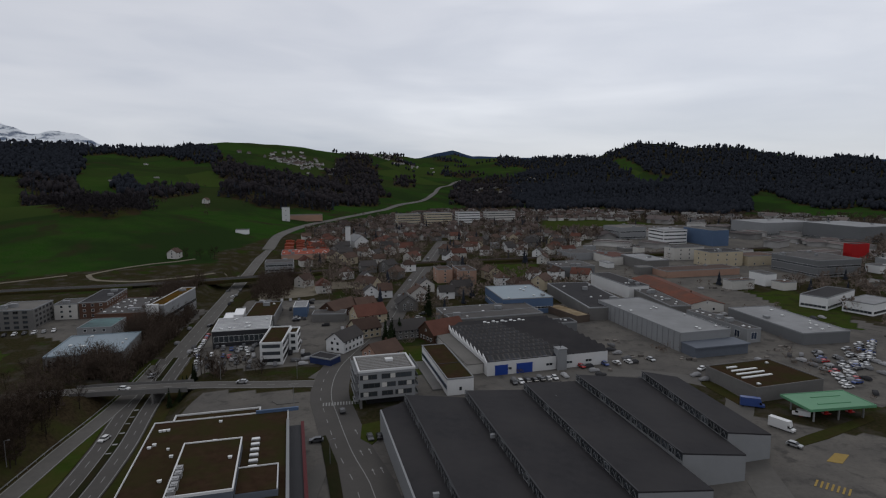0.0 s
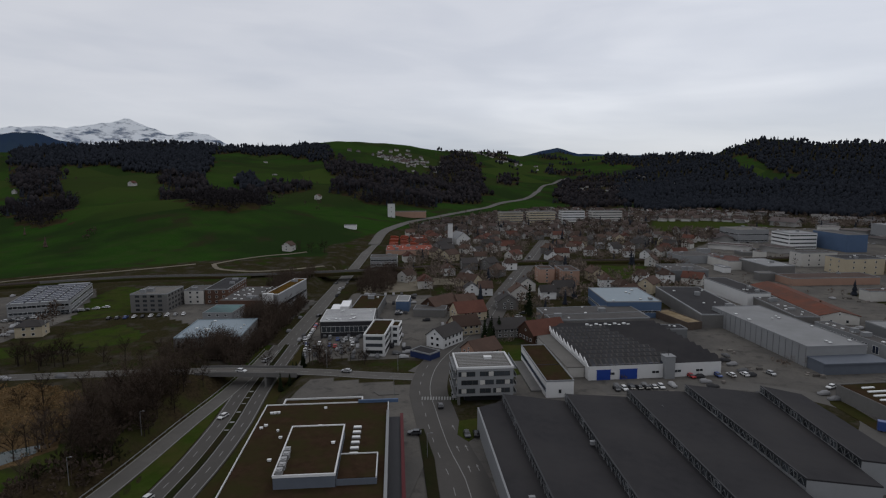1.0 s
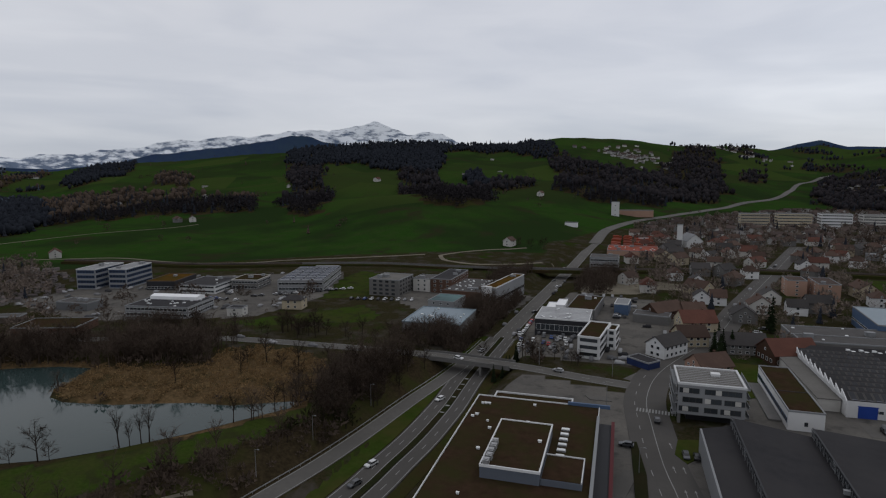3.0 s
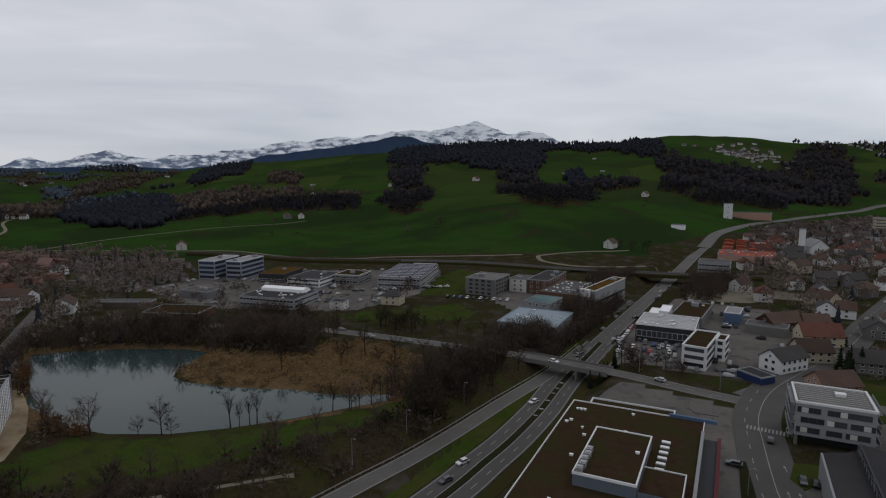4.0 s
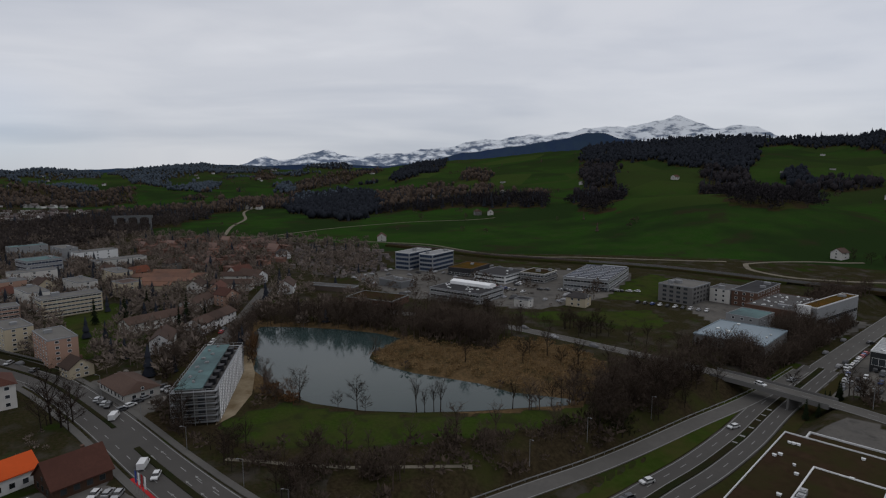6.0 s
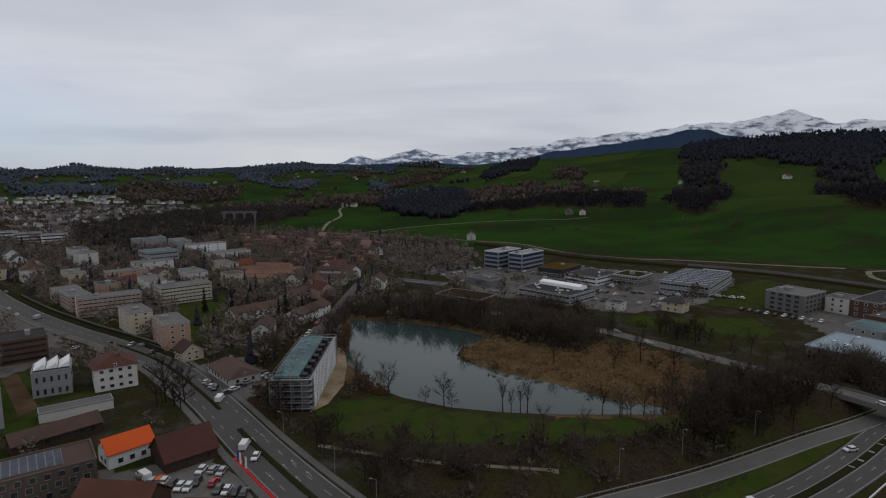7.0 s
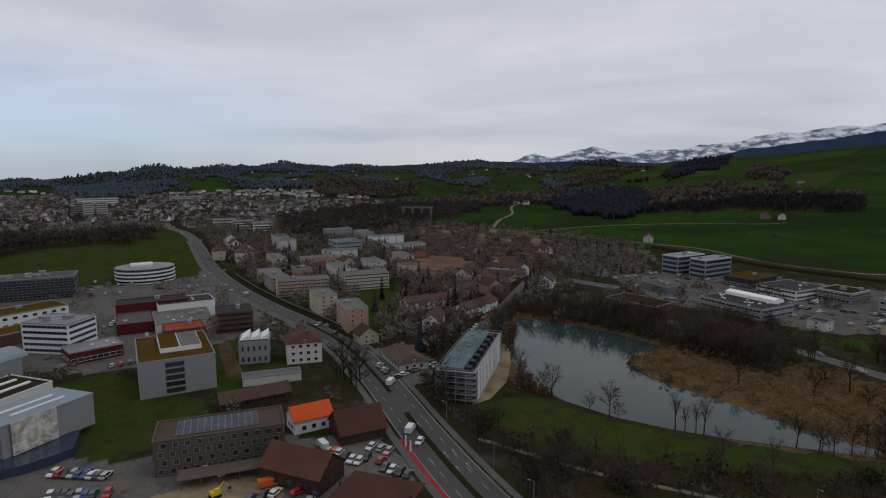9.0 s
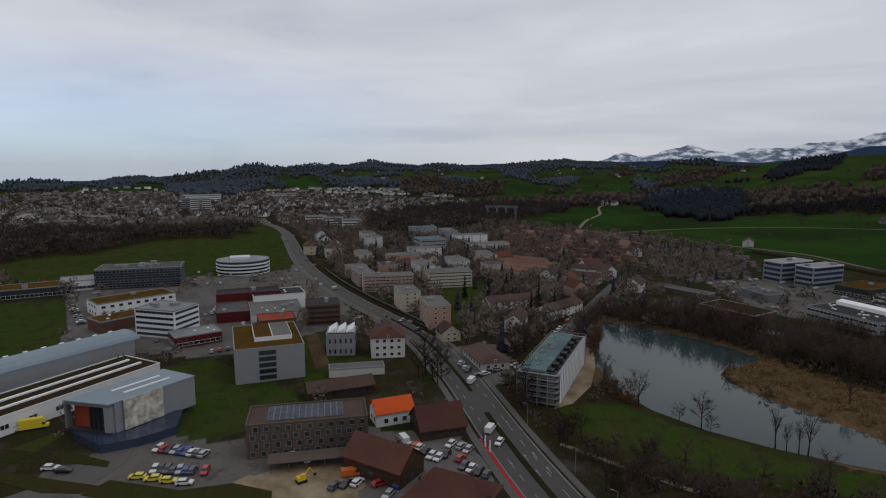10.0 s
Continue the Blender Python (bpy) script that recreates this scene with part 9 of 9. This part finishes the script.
def vehicle(kind, paint, x, y, yaw, group="parked cars", z=None, parked=True):
    """yaw: which way the bonnet points, counter-clockwise from +y."""
    z = (at(x, y) + 0.1) if z is None else z
    m = pose(x, y, z, 0, 0, yaw)
    key = (kind, paint, group)
    if key in MADE:
        return copy_thing(MADE[key], m)
    body, glass, wheel, wy, r = VEHICLES[kind]
    if (kind, paint) not in BODIES:
        BODIES[kind, paint] = body.mesh("body", CAR_PAINTS[paint])
    word = paint.replace("_", " ")
    what = {"car": "hatchback car", "van": "delivery van", "truck": "box truck"}[kind]
    root = thing(kind, f"{word} {what} {'parked on the lot' if parked else 'on the road'}", kind, m, group)
    part("body", BODIES[kind, paint], None, root)
    part("window", glass, None, root, "dark tinted glass")
    for sx in (-0.8, 0.8):
        for sy in (-wy, wy):
            part("wheel", wheel, None, root, m=Matrix.Translation((sx, sy, r)))
    MADE[key] = root
    return root


rc = random.Random(17)
SHADES = ("white", "silver", "black", "dark_grey", "white", "silver", "black", "blue", "red", "dark_grey")


def lot(pts, yaw, group="parked cars", paints=SHADES):
    for x, y in pts:
        if clear_of(x, y, 1.0, -1.0):
            vehicle("car", rc.choice(paints), x, y, yaw + rc.uniform(-4, 4) + rc.choice((0, 180)), group)


def row(x0, y0, x1, y1, n, yaw, skip=0.15, **kw):
    lot([(x0 + (x1 - x0) * i / (n - 1), y0 + (y1 - y0) * i / (n - 1)) for i in range(n) if rc.random() > skip], yaw, **kw)


row(25, 213, 47, 220, 9, 14)
row(85, 301, 97, 260, 11, 12)
lot([(-100, 258), (-97, 256), (-96, 263), (-90, 251), (-91, 265), (-78, 239), (-75, 241), (-109, 266), (-104, 258), (-123, 272), (-121, 268), (-118, 263), (-116, 258), (-115, 254), (-112, 246), (-110, 242)], 20)
row(-112, 252, -94, 246, 7, 18)
row(-108, 262, -90, 257, 7, 18)
row(-128, 300, -122, 274, 8, 12)
row(-88, 340, -84, 312, 9, 100)
for k in range(5):
    row(147 + k * 8, 203 + k * 9, 163 + k * 9, 250 + k * 4, 12, 108, 0.25)
row(-154.5, -88, -152, -74, 9, 80, 0.0)
row(-143.2, -83, -143.2, -69.5, 9, 100, 0.12)
row(-139.2, -85.5, -137.2, -72, 4, 8, 0.0, paints=("yellow", "yellow", "white"))
row(-164, -32, -159, -24, 4, 20)
row(-166, -60, -158, -56, 4, 15)
row(-232, -5, -224, -2, 4, 70)
row(-236, 14, -228, 18, 4, 20)
row(-246, 10, -252, 2, 4, 100)
row(-150, -2, -146, 4, 4, 66)
row(-160, -110, -156, -104, 3, 60, 0.0, paints=("white", "silver"))
lot([(-160, -18), (-159, -15), (-157, -13), (-155, -11), (-154, -9), (-156, -7), (-162, -6), (-161, -3), (-154, -3), (-159, -1), (-135, -20), (-140, -18)], 66)
row(-138, -34, -141, -26, 4, 66)
row(-152, -49, -151, -45, 3, 112)
row(-312, -225, -279, -197, 11, 40)
row(-319, -223, -285, -184, 9, 130, 0.3)
row(-302, -130, -294, -120, 5, 30)
row(-326, -146, -298, -140, 6, 120)
row(-242, -130, -236, -128, 2, 30)
row(-240, -112, -246, -104, 4, 110)
row(-218, 2, -228, 12, 5, 30)
row(-250, 4, -238, 12, 5, 20)
row(-272, 36, -310, 52, 9, 65, 0.35)
row(-300, 250, -270, 290, 12, 110, 0.3)
row(-290, 262, -262, 300, 10, 110, 0.3)
row(-340, 225, -300, 236, 12, 20, 0.3)
row(-330, 262, -320, 246, 6, 110)
row(-240, 276, -205, 292, 10, 20, 0.35)
row(-20, 300, -14, 330, 8, 100, 0.4)
row(55, 232, 92, 242, 8, 20, 0.5)
vehicle("truck", "blue", 104, 190, 250)
vehicle("truck", "white", 104, 172, 215)
vehicle("van", "white", 116, 182, 60)
vehicle("van", "white", -164, -20, 120)
vehicle("van", "white", -171, -136, 60)
vehicle("van", "white", -162, -139, 40)
vehicle("truck", "yellow", -165, -133, 30)
vehicle("truck", "blue", -176, -133, 60)
vehicle("car", "orange", -160.5, -16, 70)
vehicle("car", "red", -140, -23, 40)
vehicle("van", "orange", -144, -31, 20)
vehicle("car", "white", -142, -110.7, 8)
vehicle("car", "black", -141, -106.4, 8)
ROADCARS = "cars on the road"
for kind, paint, x, y, yaw, z in (("van", "white", -172, 5.5, 70, 0.2), ("car", "white", -164, 8, 250, 0.2), ("van", "white", -212, -0.5, 70, 0.2), ("car", "dark_grey", -280, -27, 60, 0.2), ("car", "silver", -296, -37, 240, 0.2),
                                  ("car", "white", -102.5, 124, 172, -4.9), ("car", "white", -111.5, 176, 172, -4.9), ("car", "dark_grey", -99.5, 113, 172, -4.9), ("car", "silver", -126, 236, 172, -4.9), ("car", "black", -135, 320, 350, -4.9),
                                  ("car", "white", -151, 400, 350, -4.9), ("car", "dark_grey", -162, 420, 170, -4.9), ("car", "black", -36, 186, 14, 0.2), ("car", "silver", -33, 196, 194, 0.2), ("car", "white", -42, 280, 10, 0.2),
                                  ("car", "silver", -80, 214.5, 85, 0.25), ("car", "white", -122, 207.5, 265, 0.25), ("car", "silver", 101, 160, 220, 0.2), ("car", "white", 103, 228, 130, 0.2), ("car", "dark_grey", -30, 358, 185, 0.2),
                                  ("car", "dark_grey", -40, 164, 100, 0.2), ("car", "white", -300, -60, 60, 0.2), ("van", "silver", -370, -90, 60, 0.2)):
    vehicle(kind, paint, x, y, yaw, ROADCARS, z, False)
row(-24, 166, -18.5, 167.5, 3, 14, 0.0, paints=("black", "dark_grey"))


DEALER = [(120, 190), (140, 262), (215, 265), (205, 190)]


def far_cars():
    """Small parked cars of the far lots and streets, in one mesh."""
    low = np.array([(-0.85, -2.1, 0.25), (0.85, -2.1, 0.25), (0.85, 2.1, 0.25), (-0.85, 2.1, 0.25), (-0.85, -2.1, 0.95), (0.85, -2.1, 0.95), (0.85, 2.1, 0.85), (-0.85, 2.1, 0.85),
                    (-0.68, -1.5, 1.45), (0.68, -1.5, 1.45), (0.68, 0.3, 1.45), (-0.68, 0.3, 1.45), (-0.8, 1.0, 0.9), (0.8, 1.0, 0.9)])
    quads = [(0, 1, 5, 4), (1, 2, 6, 5), (2, 3, 7, 6), (3, 0, 4, 7), (4, 5, 9, 8), (5, 13, 10, 9), (13, 12, 11, 10), (12, 4, 8, 11), (8, 9, 10, 11), (12, 13, 6, 7)]
    f = np.array([t for q in quads for t in ((q[0], q[1], q[2]), (q[0], q[2], q[3]))])
    r = np.random.RandomState(91)
    V, F, o = [], [], 0

    stood = set()

    def put(x, y, a):
        nonlocal o
        cell = (int(x // 2.6), int(y // 2.6))
        if any((cell[0] + i, cell[1] + j) in stood for i in (-1, 0, 1) for j in (-1, 0, 1)):
            return False
        stood.add(cell)
        c, s = np.cos(a), np.sin(a)
        V.append(np.stack([x + low[:, 0] * c - low[:, 1] * s, y + low[:, 0] * s + low[:, 1] * c, low[:, 2] + at(x, y) + 0.1], -1))
        F.append(f + o)
        o += len(low)
        return True

    for name, turn in (("works yard", 14), ("office lots", 24), ("east works", 14), ("trade park", 24), ("car lot", 14)):
        pts = PAVED[name]
        x0, x1, y0, y1 = min(p[0] for p in pts), max(p[0] for p in pts), min(p[1] for p in pts), max(p[1] for p in pts)
        for i in range(90 if name == "east works" else 60):
            cx, cy, k = r.uniform(x0, x1), r.uniform(y0, y1), r.randint(3, 11)
            a = np.radians(turn + r.choice((0, 90)))
            for j in range(k):
                x, y = cx + np.cos(a) * 5.3 * j / 2, cy + np.sin(a) * 5.3 * j / 2
                if r.rand() < 0.75 and not inside(np.array(x), np.array(y), DEALER) and inside(np.array(x), np.array(y), pts) and math.hypot(x, y) > 215 and clear_of(x, y, 1.5, 0.3) and off_road(x, y, -4):
                    put(x, y, a + r.choice((0, np.pi)) + r.uniform(-0.06, 0.06))
    for x0, y0, x1, y1, k, a in ((150, 239, 154.5, 212, 10, 105), (155.5, 238, 161, 216, 8, 105), (167, 241, 173, 219, 8, 105), (149, 246, 157, 246.5, 4, 60), (152, 203, 156, 199, 3, 60), (164, 249.5, 169, 249, 3, 75), (178, 244, 183, 222, 7, 105)):
        for j in range(k):
            u = j / (k - 1)
            if r.rand() < 0.9:
                put(x0 + (x1 - x0) * u, y0 + (y1 - y0) * u, math.radians(a - 90 + r.uniform(-3, 3)))
    for pts, w in ((zroad, 5), (HIGHWAY, 5), (cross, 2.2), ([(-33, 309), (-30, 368), (-24, 452), (-17, 545), (-6, 700)], 3)):
        ln = smooth_line(pts, 9)
        for i in range(2, len(ln) - 1):
            if r.rand() < 0.22 and np.hypot(*ln[i][:2]) > 270:
                d = ln[i + 1] - ln[i]
                sd = r.choice((-1, 1))
                x, y = ln[i][0] - d[1] / 9 * w * sd, ln[i][1] + d[0] / 9 * w * sd
                if put(x, y, math.atan2(d[1], d[0]) - math.pi / 2) and pts is HIGHWAY:
                    V[-1][:, 2] += deck_level(x, y) - at(x, y)
    tagged(new("far_cars", fast_mesh("far_cars", np.concatenate(V), np.concatenate(F), [M["far_cars"]])), "small cars on far lots and streets", "cars", kind="stuff")


far_cars()


# ---- street lamps and small site things ----
def street_lamp(x, y, yaw, z=0.0):
    g = thing("street_lamp", "tall grey street lamp beside the road", "street lamp", pose(x, y, z, 0, 0, yaw), "street lamps")
    part("pole", Geo().rod((0, 0, -0.5), (0, 0, 7.4), 0.09, 0.055, 6), M["metalgrey"], g)
    part("arm", Geo().rod((0, 0, 7.3), (1.0, 0, 7.6), 0.05, 0.04, 5), M["metalgrey"], g)
    part("head", Geo().box(0.9, 1.6, -0.13, 0.13, 7.53, 7.67), M["metalgrey"], g)
    return g


lamp = street_lamp(-121, 98, 0, -1)
for x, y, a, z in ((-123.5, 122, 0, -1), (-125, 152, 0, -1), (-148, 27, 250, 0), (-176, 17, 250, 0), (-206, 7, 250, 0), (-238, -4, 250, 0), (-128, 33, 250, 0), (-54, 192, 180, 0), (-33, 150, 0, 0), (-90, 219, 270, 0), (-60, 220, 270, 0), (-76, 240, 90, 0), (-104, 232, 90, 0)):
    copy_thing(lamp, pose(x, y, z, 0, 0, a))

rail_fence = thing("guard_rail", "grey steel guard rail beside the slip road", "guard rail", Matrix())
sl = smooth_line([(p[0] - 3.9, p[1]) for p in SLIP], 4)
part("rail", ribbon_geo(sl, 0.06, -0.06, 0.85, 0.3, [deck_level(*q[:2]) for q in sl]), M["steel"], rail_fence)
for q in sl:
    part("post", once("guard post", lambda: Geo().box(-0.06, 0.06, -0.06, 0.06, -0.6, 0.75), M["steel"]), None, rail_fence, m=Matrix.Translation((q[0], q[1], deck_level(*q[:2]))))

# viaduct in the wooded gorge
via = thing("viaduct", "stone railway viaduct with slender piers", "viaduct", pose(-888, 38, -4, 0, 0, 80))
part("deck", Geo().box(-24, 24, -2.2, 2.2, 21.4, 23).box(-24, 24, -2.4, -2.1, 23, 23.8).box(-24, 24, 2.1, 2.4, 23, 23.8), M["greywall"], via)
for i in range(4):
    part("pier", Geo().box(-21 + i * 14 - 1.4, -21 + i * 14 + 1.4, -1.9, 1.9, -8, 21).prism([(-21 + i * 14 - 3, -1.8), (-21 + i * 14 + 3, -1.8), (-21 + i * 14 + 3, 1.8), (-21 + i * 14 - 3, 1.8)], 20.0, 21.4), M["greywall"], via)

# excavator and flags on the yards
ex = thing("excavator", "yellow excavator on the sandy yard", "excavator", pose(-140, -43, 0.12, 0, 0, 40) @ Matrix.Diagonal((0.7, 0.7, 0.7, 1)))
part("body", Geo().box(-1.2, 1.2, -1.6, 1.4, 1.0, 2.3).box(-0.2, 1.1, -0.2, 1.3, 2.3, 3.1), M["yellow_paint"], ex)
part("boom", Geo().rod((-0.6, 1.2, 1.8), (-0.6, 3.6, 4.2), 0.22, 0.18, 5).rod((-0.6, 3.6, 4.2), (-0.6, 5.4, 1.6), 0.16, 0.14, 5), M["yellow_paint"], ex)
part("bucket", Geo().box(-1.1, -0.1, 5.1, 6.0, 0.7, 1.6), M["darksteel"], ex)
for sx in (-1.0, 1.0):
    part("track", Geo().side([(-1.9, 0.3), (-1.6, 0), (1.6, 0), (1.9, 0.3), (1.9, 0.7), (1.6, 1.0), (-1.6, 1.0), (-1.9, 0.7)], sx - 0.3, sx + 0.3), M["rubber"], ex)
for i, (x, y) in enumerate(((-158, 3.0), (-156.5, 3.6), (-155, 4.2), (-153.5, 4.8))):
    fl = thing("flag_pole", "flag pole with a coloured banner", "flag", pose(x, y, 0, 0, 0, 20), "flags")
    part("pole", Geo().rod((0, 0, -0.3), (0, 0, 6.5), 0.06, 0.04, 6), M["steel"], fl)
    part("banner", Geo().box(0.06, 0.95, -0.02, 0.02, 3.2, 6.4), M[("blue_paint", "awning", "red_paint", "awning")[i]], fl)


def yard_clutter():
    """Pallets, crates and skips lying about the yards, in one mesh."""
    r = np.random.RandomState(97)
    g = Geo()
    for name, n, far in (("works yard", 90, 230), ("east works", 180, 300), ("trade park", 70, 200), ("office lots", 70, 200), ("garage yard", 30, 90)):
        pts = PAVED[name]
        x0, x1, y0, y1 = min(p[0] for p in pts), max(p[0] for p in pts), min(p[1] for p in pts), max(p[1] for p in pts)
        for _ in range(n):
            cx, cy = r.uniform(x0, x1), r.uniform(y0, y1)
            if not inside(np.array(cx), np.array(cy), pts) or not clear_of(cx, cy, 2.0, 0.2) or not off_road(cx, cy, -3):
                continue
            a = math.radians(14 if cx > -120 else 24)
            for _ in range(r.randint(1, 5)):
                w, d, h = r.uniform(0.4, 1.2), r.uniform(0.3, 0.7), r.uniform(0.3, 1.3)
                x, y = cx + r.uniform(-3.5, 3.5), cy + r.uniform(-3.5, 3.5)
                z = at(x, y)
                p = [(x + u * math.cos(a) - v * math.sin(a), y + u * math.sin(a) + v * math.cos(a)) for u, v in ((-w, -d), (w, -d), (w, d), (-w, d))]
                g.prism(p, z - 0.2, z + h)
    tagged(new("yard_goods", g.mesh("yard_goods", M["clutter"])), "crates, pallets and skips in the yards", "yard goods", kind="stuff")


yard_clutter()
